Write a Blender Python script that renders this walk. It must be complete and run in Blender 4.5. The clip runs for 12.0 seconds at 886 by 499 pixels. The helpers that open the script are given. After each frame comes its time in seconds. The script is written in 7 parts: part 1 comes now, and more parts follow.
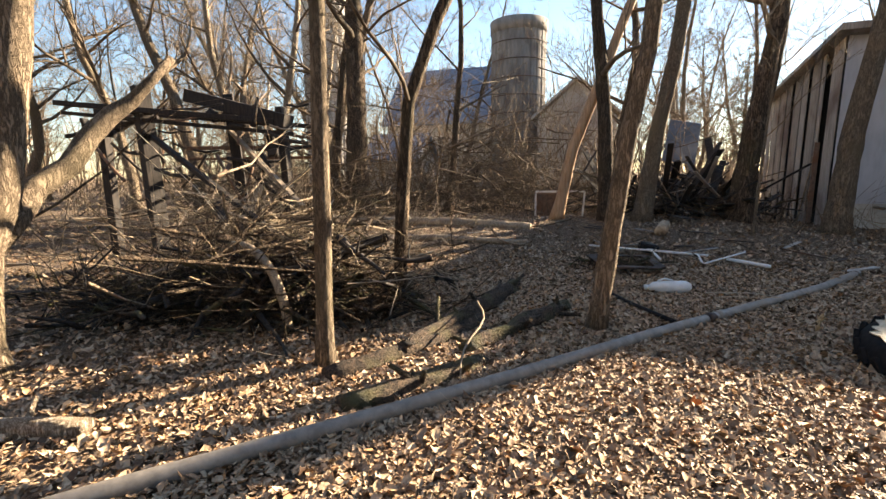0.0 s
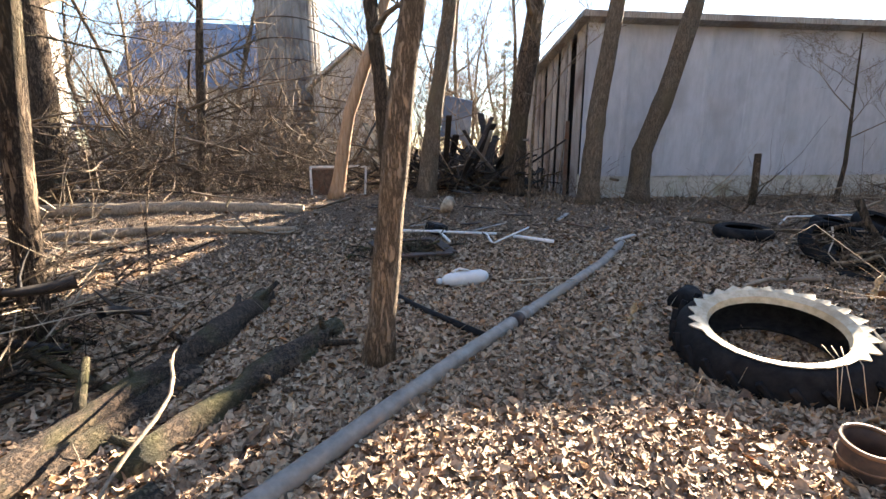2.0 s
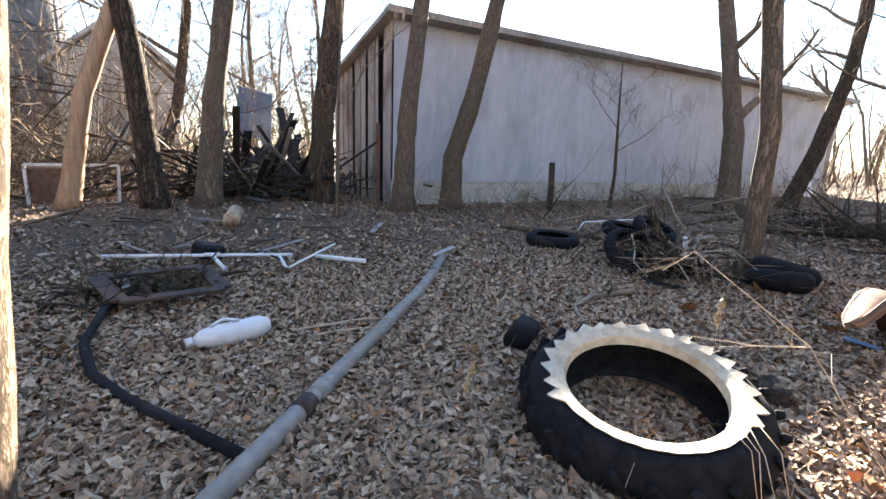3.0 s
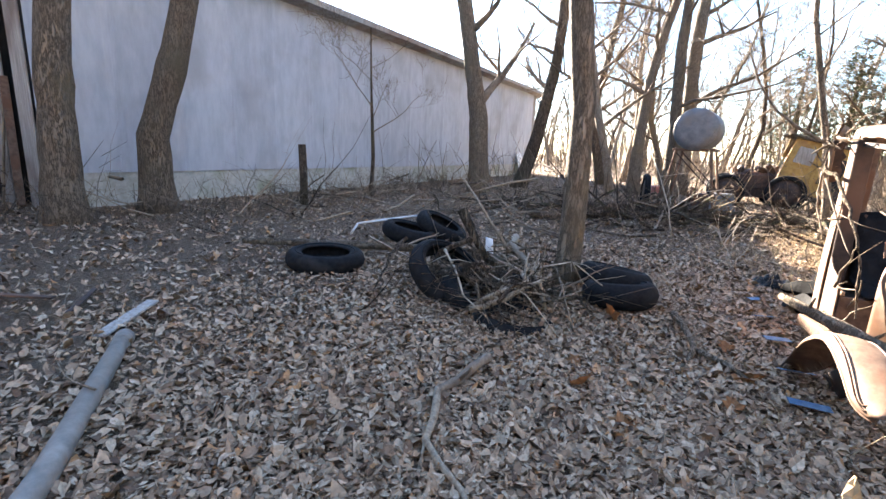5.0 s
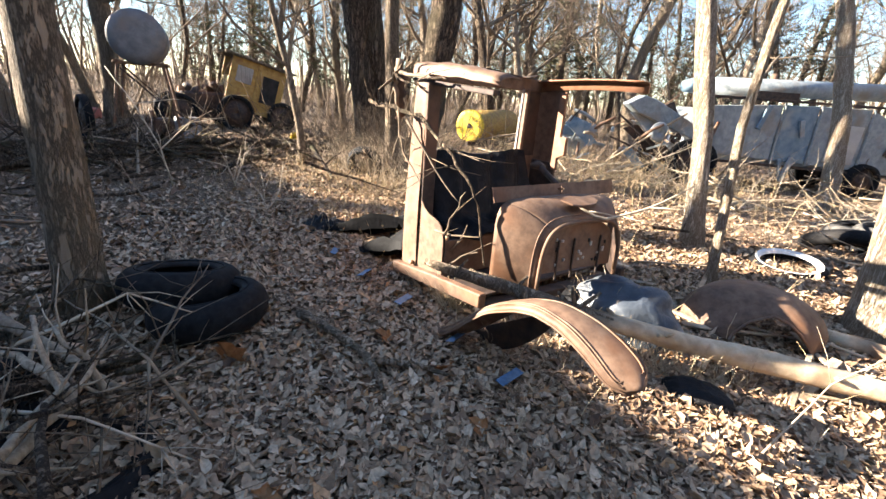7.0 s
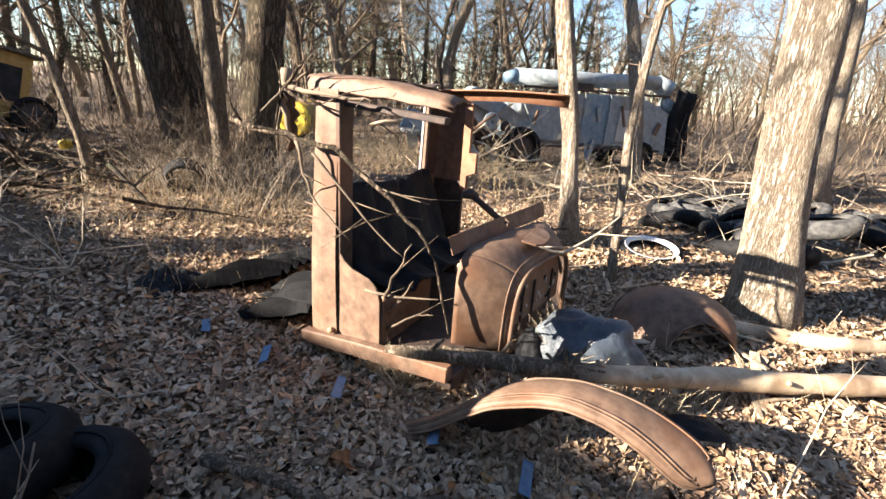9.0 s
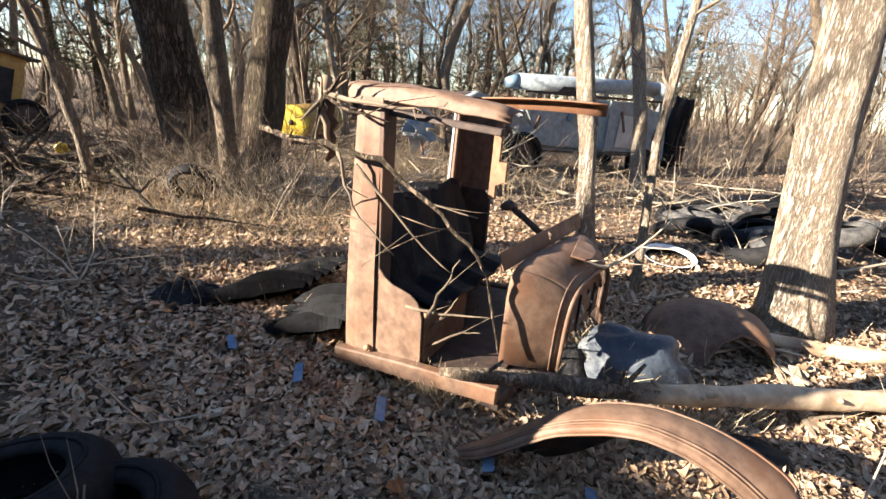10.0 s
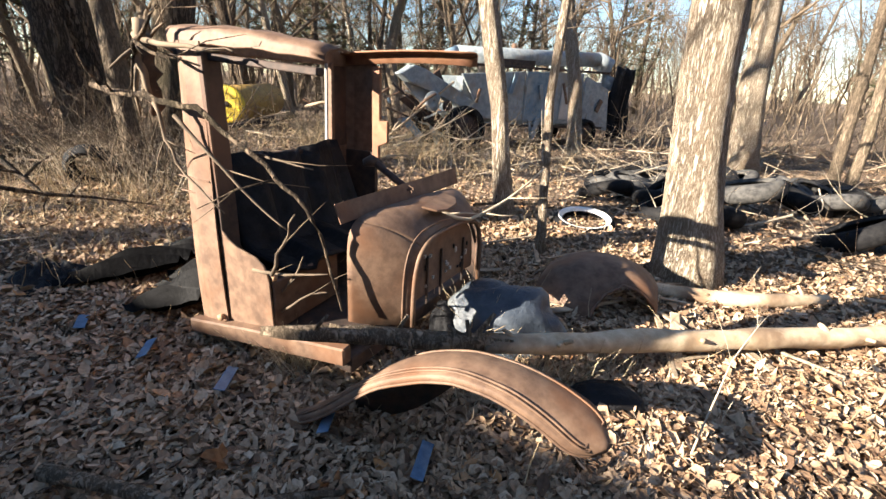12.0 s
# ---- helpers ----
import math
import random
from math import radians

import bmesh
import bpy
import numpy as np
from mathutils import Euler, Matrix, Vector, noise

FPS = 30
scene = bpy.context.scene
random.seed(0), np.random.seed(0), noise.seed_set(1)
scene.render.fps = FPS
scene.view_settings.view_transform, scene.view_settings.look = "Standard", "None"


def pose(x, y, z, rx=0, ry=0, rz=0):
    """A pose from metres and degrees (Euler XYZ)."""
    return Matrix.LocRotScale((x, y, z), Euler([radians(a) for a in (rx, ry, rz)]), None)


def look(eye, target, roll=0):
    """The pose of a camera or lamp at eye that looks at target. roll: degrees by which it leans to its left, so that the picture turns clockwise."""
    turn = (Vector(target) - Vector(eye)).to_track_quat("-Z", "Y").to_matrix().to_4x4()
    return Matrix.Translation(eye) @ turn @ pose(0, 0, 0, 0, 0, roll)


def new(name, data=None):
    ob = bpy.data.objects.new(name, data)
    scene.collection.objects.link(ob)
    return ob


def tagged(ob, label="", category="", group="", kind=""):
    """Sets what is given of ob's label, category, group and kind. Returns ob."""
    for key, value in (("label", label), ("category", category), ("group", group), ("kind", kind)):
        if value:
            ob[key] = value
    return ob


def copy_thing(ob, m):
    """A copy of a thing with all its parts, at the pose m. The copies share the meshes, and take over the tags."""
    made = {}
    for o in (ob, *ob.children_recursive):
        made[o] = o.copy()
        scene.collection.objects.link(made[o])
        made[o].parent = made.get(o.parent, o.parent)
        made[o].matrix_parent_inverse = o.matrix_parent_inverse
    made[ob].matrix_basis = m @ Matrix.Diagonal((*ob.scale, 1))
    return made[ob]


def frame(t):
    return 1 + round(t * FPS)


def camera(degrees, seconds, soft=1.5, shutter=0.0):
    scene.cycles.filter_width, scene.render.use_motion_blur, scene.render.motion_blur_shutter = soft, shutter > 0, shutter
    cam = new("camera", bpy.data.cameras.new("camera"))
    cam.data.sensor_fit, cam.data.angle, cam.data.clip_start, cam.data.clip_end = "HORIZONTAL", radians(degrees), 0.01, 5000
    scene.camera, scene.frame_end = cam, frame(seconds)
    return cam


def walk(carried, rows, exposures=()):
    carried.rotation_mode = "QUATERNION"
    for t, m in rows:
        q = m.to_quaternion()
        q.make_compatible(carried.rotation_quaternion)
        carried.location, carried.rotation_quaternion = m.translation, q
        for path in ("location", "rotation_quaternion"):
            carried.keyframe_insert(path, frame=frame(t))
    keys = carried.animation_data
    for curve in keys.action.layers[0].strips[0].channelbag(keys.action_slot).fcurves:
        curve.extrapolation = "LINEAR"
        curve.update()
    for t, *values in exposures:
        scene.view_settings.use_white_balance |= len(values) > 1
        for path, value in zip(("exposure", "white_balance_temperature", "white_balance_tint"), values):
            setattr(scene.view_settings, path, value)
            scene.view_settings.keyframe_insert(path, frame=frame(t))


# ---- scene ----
cam = camera(88.2, 12.0)

EXPOSURES = [(0, 2.55, 8000, 12), (1.0, 3.05, 7700, 14), (2.0, 3.25, 7200, 13), (3.0, 3.55, 6800, 12), (5.4, 3.9, 6600, 12), (6.3, 2.95, 6700, 11), (7.1, 3.05, 6600, 11), (7.7, 2.82, 6550, 11), (9.3, 2.52, 6450, 11), (12, 2.36, 6550, 10)]
PATH = [
    (0, (1.437, -2.034, 1.501), (0.899, -0.136, 1.172), -0.7),
    (0.5, (1.146, -1.698, 1.486), (0.451, 0.147, 1.147), -2.4),
    (1, (1.084, -1.372, 1.429), (0.639, 0.541, 1.054), -2.5),
    (1.5, (1.34, -0.824, 1.339), (1.24, 1.132, 0.933), -1.5),
    (2, (1.628, -0.358, 1.352), (1.97, 1.566, 0.927), -0.0),
    (2.5, (1.916, 0.211, 1.297), (2.7, 2.003, 0.88), 1.2),
    (3, (2.214, 0.753, 1.296), (3.278, 2.401, 0.903), 1.9),
    (3.2, (2.355, 0.997, 1.298), (3.52, 2.576, 0.911), 2.4),
    (4.8, (3.496, 2.455, 1.341), (5.216, 3.389, 0.929), 3.2),
    (5, (3.72, 2.556, 1.295), (5.48, 3.403, 0.866), 2.4),
    (5.5, (4.155, 2.956, 1.251), (6.059, 3.354, 0.785), 2.7),
    (6, (4.631, 3.181, 1.302), (6.553, 2.965, 0.793), 3.5),
    (6.5, (4.992, 3.292, 1.357), (6.72, 2.452, 0.802), 4.3),
    (7, (5.248, 3.283, 1.363), (6.721, 2.087, 0.728), 4.5),
    (7.5, (5.583, 3.134, 1.412), (6.804, 1.708, 0.724), 4.5),
    (7.7, (5.671, 3.136, 1.446), (6.804, 1.642, 0.75), 3.9),
    (9.3, (6.288, 3.245, 1.522), (7.166, 1.563, 0.89), 4.4),
    (9.5, (6.332, 3.25, 1.526), (7.205, 1.563, 0.902), 4.5),
    (10, (6.499, 3.27, 1.522), (7.355, 1.576, 0.893), 4.5),
    (10.5, (6.569, 3.282, 1.498), (7.39, 1.574, 0.859), 4.3),
    (11, (6.517, 3.231, 1.425), (7.309, 1.511, 0.78), 3.9),
    (11.5, (6.294, 3.09, 1.39), (7.04, 1.362, 0.712), 3.2),
    (12, (5.993, 2.954, 1.388), (6.719, 1.222, 0.7), 3.0),
]
walk(cam, [(t, look(e, g, r)) for t, e, g, r in PATH], EXPOSURES)

# ---- light ----
SUN_AZ, SUN_EL = radians(43), radians(20.1)
world = bpy.data.worlds.new("world")
scene.world = world
world.use_nodes = True
wn = world.node_tree.nodes
sky = wn.new("ShaderNodeTexSky")
sky.sky_type = "NISHITA"
sky.sun_disc = False
sky.sun_elevation, sky.sun_rotation = SUN_EL, SUN_AZ
sky.air_density, sky.dust_density, sky.ozone_density = 1.0, 0.1, 3.0
world.node_tree.links.new(sky.outputs[0], wn["Background"].inputs[0])
wn["Background"].inputs[1].default_value = 0.06
sun_data = bpy.data.lights.new("sun", "SUN")
sun_data.energy, sun_data.angle, sun_data.color = 5.0, radians(0.53), (1.0, 0.9, 0.76)
sun_dir = Vector((math.sin(SUN_AZ) * math.cos(SUN_EL), math.cos(SUN_AZ) * math.cos(SUN_EL), math.sin(SUN_EL)))
sun = new("sun", sun_data)
sun.matrix_world = look(sun_dir * 60, (0, 0, 0))


# ---- materials ----
def mat(name, c1, c2, scale=8.0, rough=0.8, bump=0.3, stretch=(1, 1, 1), metal=0.0, dist=0.01, c3=None, c3_at=0.62, kind="NOISE", random_amount=0.0, island=False, coarse=0.8, translucent=0.0):
    m = bpy.data.materials.new(name)
    m.use_nodes = True
    n, l = m.node_tree.nodes, m.node_tree.links
    b = n["Principled BSDF"]
    b.inputs["Roughness"].default_value, b.inputs["Metallic"].default_value = rough, metal
    co, mp = n.new("ShaderNodeTexCoord"), n.new("ShaderNodeMapping")
    mp.inputs["Scale"].default_value = stretch
    l.new(co.outputs["Object"], mp.inputs[0])
    fine = n.new("ShaderNodeTexNoise")
    fine.inputs["Scale"].default_value, fine.inputs["Detail"].default_value = scale, 8
    fine.inputs["Roughness"].default_value = 0.65
    l.new(mp.outputs[0], fine.inputs[0])
    ramp = n.new("ShaderNodeValToRGB")
    ramp.color_ramp.elements[0].position, ramp.color_ramp.elements[1].position = 0.36, 0.64
    ramp.color_ramp.elements[0].color, ramp.color_ramp.elements[1].color = (*c1, 1), (*c2, 1)
    crack = None
    if kind == "CRACK":
        vo = n.new("ShaderNodeTexVoronoi")
        vo.feature = "DISTANCE_TO_EDGE"
        vo.inputs["Scale"].default_value = scale * 0.8
        wob = n.new("ShaderNodeVectorMath")
        wob.operation = "MULTIPLY_ADD"
        wob.inputs[1].default_value = (0.6, 0.6, 0.6)
        l.new(fine.outputs["Color"], wob.inputs[0])
        l.new(mp.outputs[0], wob.inputs[2])
        l.new(wob.outputs[0], vo.inputs[0])
        sm = n.new("ShaderNodeMapRange")
        sm.inputs[2].default_value = 0.22
        l.new(vo.outputs[0], sm.inputs[0])
        ad = n.new("ShaderNodeMath")
        ad.operation = "ADD"
        l.new(sm.outputs[0], ad.inputs[0])
        l.new(fine.outputs[0], ad.inputs[1])
        crack = ad.outputs[0]
        half = n.new("ShaderNodeMath")
        half.operation = "MULTIPLY_ADD"
        half.inputs[1].default_value, half.inputs[2].default_value = 0.42, 0.06
        l.new(crack, half.inputs[0])
        l.new(half.outputs[0], ramp.inputs[0])
    else:
        l.new(fine.outputs[0], ramp.inputs[0])
    col = ramp.outputs[0]
    if c3:
        big = n.new("ShaderNodeTexNoise")
        big.inputs["Scale"].default_value, big.inputs["Detail"].default_value = coarse, 5
        l.new(co.outputs["Object"], big.inputs[0])
        r2 = n.new("ShaderNodeMapRange")
        r2.inputs[1].default_value, r2.inputs[2].default_value = c3_at - 0.09, c3_at + 0.09
        l.new(big.outputs[0], r2.inputs[0])
        mx = n.new("ShaderNodeMixRGB")
        mx.inputs[2].default_value = (*c3, 1)
        l.new(r2.outputs[0], mx.inputs[0])
        l.new(col, mx.inputs[1])
        col = mx.outputs[0]
    if random_amount:
        if island:
            rnd = n.new("ShaderNodeNewGeometry").outputs["Random Per Island"]
        else:
            rnd = n.new("ShaderNodeObjectInfo").outputs["Random"]
        mr = n.new("ShaderNodeMapRange")
        mr.inputs[3].default_value, mr.inputs[4].default_value = 1 - random_amount, 1 + random_amount
        l.new(rnd, mr.inputs[0])
        hv = n.new("ShaderNodeHueSaturation")
        l.new(mr.outputs[0], hv.inputs["Value"])
        l.new(col, hv.inputs["Color"])
        col = hv.outputs[0]
    l.new(col, b.inputs["Base Color"])
    if bump:
        src = fine.outputs[0]
        src = crack or src
        bp = n.new("ShaderNodeBump")
        bp.inputs["Strength"].default_value, bp.inputs["Distance"].default_value = bump, dist
        l.new(src, bp.inputs["Height"])
        l.new(bp.outputs[0], b.inputs["Normal"])
    return m


def leaf_material(name, stops, rough=0.75):
    m = bpy.data.materials.new(name)
    m.use_nodes = True
    n, l = m.node_tree.nodes, m.node_tree.links
    b = n["Principled BSDF"]
    b.inputs["Roughness"].default_value = rough
    geo = n.new("ShaderNodeNewGeometry")
    ramp = n.new("ShaderNodeValToRGB")
    e = ramp.color_ramp.elements
    while len(e) < len(stops):
        e.new(0.5)
    for k, (p, c) in enumerate(stops):
        e[k].position, e[k].color = p, (*c, 1)
    l.new(geo.outputs["Random Per Island"], ramp.inputs[0])
    co, nz = n.new("ShaderNodeTexCoord"), n.new("ShaderNodeTexNoise")
    nz.inputs["Scale"].default_value, nz.inputs["Detail"].default_value = 60, 4
    l.new(co.outputs["Object"], nz.inputs[0])
    mr = n.new("ShaderNodeMapRange")
    mr.inputs[1].default_value, mr.inputs[2].default_value = 0.3, 0.7
    mr.inputs[3].default_value, mr.inputs[4].default_value = 0.72, 1.2
    l.new(nz.outputs[0], mr.inputs[0])
    hv = n.new("ShaderNodeHueSaturation")
    l.new(mr.outputs[0], hv.inputs["Value"])
    l.new(ramp.outputs[0], hv.inputs["Color"])
    l.new(hv.outputs[0], b.inputs["Base Color"])
    bp = n.new("ShaderNodeBump")
    bp.inputs["Strength"].default_value, bp.inputs["Distance"].default_value = 0.5, 0.004
    l.new(nz.outputs[0], bp.inputs["Height"])
    l.new(bp.outputs[0], b.inputs["Normal"])
    return m


M_SOIL = mat("leaf_litter_ground", (0.13, 0.085, 0.052), (0.36, 0.25, 0.16), 26, 0.9, 0.9, dist=0.03, c3=(0.19, 0.125, 0.078), c3_at=0.62, coarse=0.5, kind="CRACK")
M_LEAF = leaf_material("dry_leaves", [(0.0, (0.1, 0.054, 0.03)), (0.2, (0.25, 0.15, 0.085)), (0.45, (0.37, 0.245, 0.15)), (0.7, (0.48, 0.335, 0.21)), (0.9, (0.6, 0.45, 0.31)), (1.0, (0.44, 0.21, 0.075))])
M_GRASS = leaf_material("dead_grass", [(0.0, (0.3, 0.21, 0.11)), (1.0, (0.55, 0.42, 0.25))])
M_STRAW = leaf_material("pale_straw", [(0.0, (0.3, 0.22, 0.13)), (0.6, (0.52, 0.42, 0.28)), (1.0, (0.66, 0.56, 0.4))])
M_BARK = mat("grey_brown_bark", (0.13, 0.098, 0.067), (0.29, 0.22, 0.155), 9, 0.9, 0.8, (2.6, 2.6, 0.55), dist=0.03, c3=(0.2, 0.16, 0.1), kind="CRACK", random_amount=0.2)
M_BARK_DARK = mat("dark_fissured_bark", (0.062, 0.044, 0.032), (0.2, 0.145, 0.1), 8, 0.92, 1.0, (2.4, 2.4, 0.5), dist=0.035, c3=(0.12, 0.1, 0.06), kind="CRACK", random_amount=0.15)
M_BARK_PALE = mat("pale_flaky_bark", (0.3, 0.21, 0.135), (0.63, 0.52, 0.39), 11, 0.88, 1.0, (3.0, 3.0, 0.3), dist=0.03, c3=(0.38, 0.25, 0.14), c3_at=0.66, kind="CRACK", coarse=2.2)
M_BARE = mat("debarked_wood", (0.3, 0.17, 0.09), (0.5, 0.32, 0.19), 7, 0.75, 0.4, (3, 3, 0.3), dist=0.01)
M_TWIG = mat("twig_bark", (0.09, 0.064, 0.043), (0.21, 0.155, 0.103), 6, 0.9, 0, random_amount=0.25)
M_TWIG_PALE = mat("pale_dry_twig", (0.34, 0.27, 0.19), (0.56, 0.47, 0.35), 14, 0.85, 0.3, dist=0.003)
M_DEAD = mat("weathered_dead_wood", (0.2, 0.145, 0.095), (0.42, 0.33, 0.23), 10, 0.88, 0.7, (4, 4, 0.8), dist=0.01, c3=(0.14, 0.1, 0.07))
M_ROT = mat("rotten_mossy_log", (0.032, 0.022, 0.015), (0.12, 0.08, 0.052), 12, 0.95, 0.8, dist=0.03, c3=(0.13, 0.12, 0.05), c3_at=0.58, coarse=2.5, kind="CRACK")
M_LOGPALE = mat("pale_barkless_log", (0.4, 0.29, 0.18), (0.63, 0.5, 0.35), 9, 0.8, 0.6, (1, 1, 1), dist=0.01, c3=(0.2, 0.13, 0.08), c3_at=0.56, coarse=3.5)
M_RUST = mat("brown_rusted_steel", (0.105, 0.06, 0.038), (0.205, 0.125, 0.08), 14, 0.68, 0.45, dist=0.004, c3=(0.16, 0.072, 0.034), c3_at=0.6, coarse=3.2, metal=0.1)
M_RUST_ORANGE = mat("orange_rusted_steel", (0.2, 0.085, 0.04), (0.3, 0.15, 0.08), 16, 0.7, 0.3, dist=0.003, c3=(0.2, 0.09, 0.05), coarse=4)
# Darker rust: dark iron, and painted shade on inner and far cab sheets.
M_RUST_DARK = mat("dark_or_shaded_rust", (0.025, 0.018, 0.015), (0.08, 0.048, 0.034), 14, 0.7, 0.4, dist=0.006, c3=(0.16, 0.08, 0.045), metal=0.15)
M_RUBBER = mat("weathered_black_rubber", (0.005, 0.005, 0.006), (0.016, 0.0155, 0.016), 20, 0.8, 0.35, dist=0.004, c3=(0.035, 0.032, 0.03), c3_at=0.68, coarse=3)
M_RUBBER_GREY = mat("dusty_grey_rubber", (0.035, 0.034, 0.034), (0.1, 0.095, 0.088), 16, 0.8, 0.35, dist=0.004, c3=(0.14, 0.13, 0.115), coarse=3)
M_WHITE = mat("chalky_white_paint", (0.4, 0.34, 0.24), (0.6, 0.54, 0.41), 18, 0.75, 0.3, dist=0.003, c3=(0.33, 0.27, 0.18), coarse=4)
M_WHITEWALL = mat("white_sidewall", (0.68, 0.66, 0.62), (0.82, 0.8, 0.77), 14, 0.7, 0.2, dist=0.003)
M_PIPE = mat("dull_galvanised_steel", (0.19, 0.168, 0.145), (0.31, 0.275, 0.235), 12, 0.55, 0.2, dist=0.002, c3=(0.25, 0.21, 0.165), coarse=1.6, metal=0.1)
M_PVC = mat("white_pvc", (0.72, 0.72, 0.7), (0.82, 0.82, 0.8), 20, 0.45, 0.1, dist=0.002)
M_JUG = mat("milky_plastic", (0.66, 0.67, 0.66), (0.78, 0.79, 0.78), 9, 0.4, 0.2, dist=0.004)
M_BLUE = mat("blue_painted_strip", (0.05, 0.12, 0.22), (0.1, 0.2, 0.34), 26, 0.55, 0.2, dist=0.002, c3=(0.16, 0.24, 0.34), coarse=8)
M_BLACKFILM = mat("black_plastic_film", (0.006, 0.006, 0.007), (0.016, 0.016, 0.018), 10, 0.5, 0.8, dist=0.03)
M_BLACKFILM.node_tree.nodes["Principled BSDF"].inputs["Specular IOR Level"].default_value = 0.3
M_FILM_GLOSS = mat("shiny_black_plastic_film", (0.0022, 0.0022, 0.0026), (0.005, 0.005, 0.006), 14, 0.55, 0.5, dist=0.01)
M_BAG = mat("grey_blue_plastic_sack", (0.03, 0.04, 0.056), (0.085, 0.1, 0.12), 8, 0.42, 0.8, dist=0.025, c3=(0.2, 0.21, 0.21), c3_at=0.64, coarse=4)
M_SIDING = mat("faded_grey_painted_siding", (0.38, 0.4, 0.43), (0.47, 0.49, 0.52), 5, 0.6, 0.15, (1, 1, 0.3), dist=0.004, c3=(0.33, 0.33, 0.34), coarse=0.7, random_amount=0.05)
M_FOUND = mat("pale_block_foundation", (0.4, 0.38, 0.32), (0.54, 0.52, 0.45), 10, 0.9, 0.5, dist=0.01, c3=(0.3, 0.3, 0.19), coarse=1.2)
M_BOARD = mat("weathered_grey_boards", (0.22, 0.2, 0.18), (0.4, 0.37, 0.33), 6, 0.88, 0.6, (6, 6, 0.4), dist=0.006, c3=(0.16, 0.12, 0.1), random_amount=0.22)
M_ROOF = mat("dull_tin_roof", (0.2, 0.19, 0.18), (0.33, 0.32, 0.31), 6, 0.55, 0.2, c3=(0.2, 0.12, 0.08), metal=0.3)
M_CONC = mat("weathered_concrete_staves", (0.12, 0.11, 0.105), (0.21, 0.2, 0.19), 3, 0.9, 0.5, (1, 1, 0.25), dist=0.02, c3=(0.09, 0.08, 0.075), random_amount=0.1)
M_BLUEROOF = mat("faded_blue_metal", (0.07, 0.11, 0.18), (0.13, 0.18, 0.26), 2, 0.5, 0.1, c3=(0.3, 0.33, 0.37), coarse=0.5)
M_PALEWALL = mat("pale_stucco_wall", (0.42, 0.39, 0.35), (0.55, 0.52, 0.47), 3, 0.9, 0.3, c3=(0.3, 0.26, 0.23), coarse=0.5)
M_COMB = mat("faded_blue_grey_machine_paint", (0.2, 0.235, 0.255), (0.34, 0.37, 0.38), 7, 0.5, 0.2, dist=0.004, c3=(0.24, 0.2, 0.16), c3_at=0.62, coarse=2)
M_COMB_BLUE = mat("weathered_blue_panel", (0.1, 0.17, 0.24), (0.2, 0.28, 0.34), 7, 0.5, 0.2, dist=0.004, c3=(0.3, 0.33, 0.33), coarse=2)
M_YELLOW = mat("yellow_paint", (0.62, 0.42, 0.03), (0.78, 0.56, 0.05), 8, 0.5, 0.2, dist=0.004, c3=(0.45, 0.3, 0.06), coarse=4)
M_YELLOW_OLD = mat("faded_ochre_paint", (0.3, 0.17, 0.04), (0.45, 0.28, 0.075), 8, 0.65, 0.25, dist=0.004, c3=(0.25, 0.13, 0.06), coarse=3)
M_TANK = mat("dull_grey_tank_steel", (0.12, 0.13, 0.145), (0.2, 0.21, 0.225), 6, 0.5, 0.15, c3=(0.2, 0.16, 0.13), coarse=1.6, metal=0.3)
M_ORANGE_LEAF = mat("large_orange_brown_leaf", (0.32, 0.14, 0.05), (0.48, 0.24, 0.1), 30, 0.75, 0.4, dist=0.004)
M_TAN_LEAF = mat("large_tan_leaf", (0.33, 0.22, 0.12), (0.46, 0.33, 0.2), 30, 0.75, 0.4, dist=0.004)
# Near-black wood colour imitating backlit silhouettes and deep shade.
M_SHADE_BLACK = mat("shade_black_timber", (0.012, 0.01, 0.009), (0.045, 0.034, 0.027), 9, 0.85, 0.6, (3, 3, 0.6), dist=0.01)
# Near-black paint imitating the unlit inside of openings and gaps.
M_UNLIT_GAP = mat("painted_unlit_interior", (0.012, 0.011, 0.01), (0.03, 0.027, 0.025), 6, 0.95, 0.2)
M_PINE = leaf_material("dark_evergreen_needles", [(0.0, (0.05, 0.06, 0.028)), (0.6, (0.1, 0.105, 0.045)), (1.0, (0.2, 0.165, 0.085))])
for dull, level in ((M_RUBBER, 0.18), (M_RUBBER_GREY, 0.2), (M_BLACKFILM, 0.14), (M_FILM_GLOSS, 0.05), (M_BARK_DARK, 0.2), (M_BARK, 0.25)):
    dull.node_tree.nodes["Principled BSDF"].inputs["Specular IOR Level"].default_value = level
M_RED = mat("faded_red_plastic", (0.35, 0.1, 0.07), (0.5, 0.18, 0.13), 12, 0.6, 0.2)


# ---- mesh helpers ----
def smooth_step(a, b, v):
    q = np.clip((v - a) / (b - a), 0, 1)
    return q * q * (3 - 2 * q)


def ground_z(x, y):
    """Height of the ground, without its small bumps."""
    return 0.26 * smooth_step(4.5, 11, y) * (1 - smooth_step(4, 8, x)) - 0.22 * (1 - smooth_step(-9, -1.5, y)) + 0.25 * (1 - smooth_step(-26, -12, y))


def gz(x, y):
    return float(ground_z(np.float64(x), np.float64(y)))


def thing(name, at, label, category, group="", kind=""):
    ob = new(name)
    ob.location = at
    ob.empty_display_size = 0.1
    return tagged(ob, label, category, group, kind)


def link_mesh(name, me, material, parent=None, label=""):
    me.materials.append(material)
    ob = new(name, me)
    if parent:
        ob.parent = parent
        w = parent.matrix_basis if parent.parent is None else parent.parent.matrix_basis @ parent.matrix_basis
        ob.matrix_basis = w.inverted()
    if label:
        ob["label"] = label
    return ob


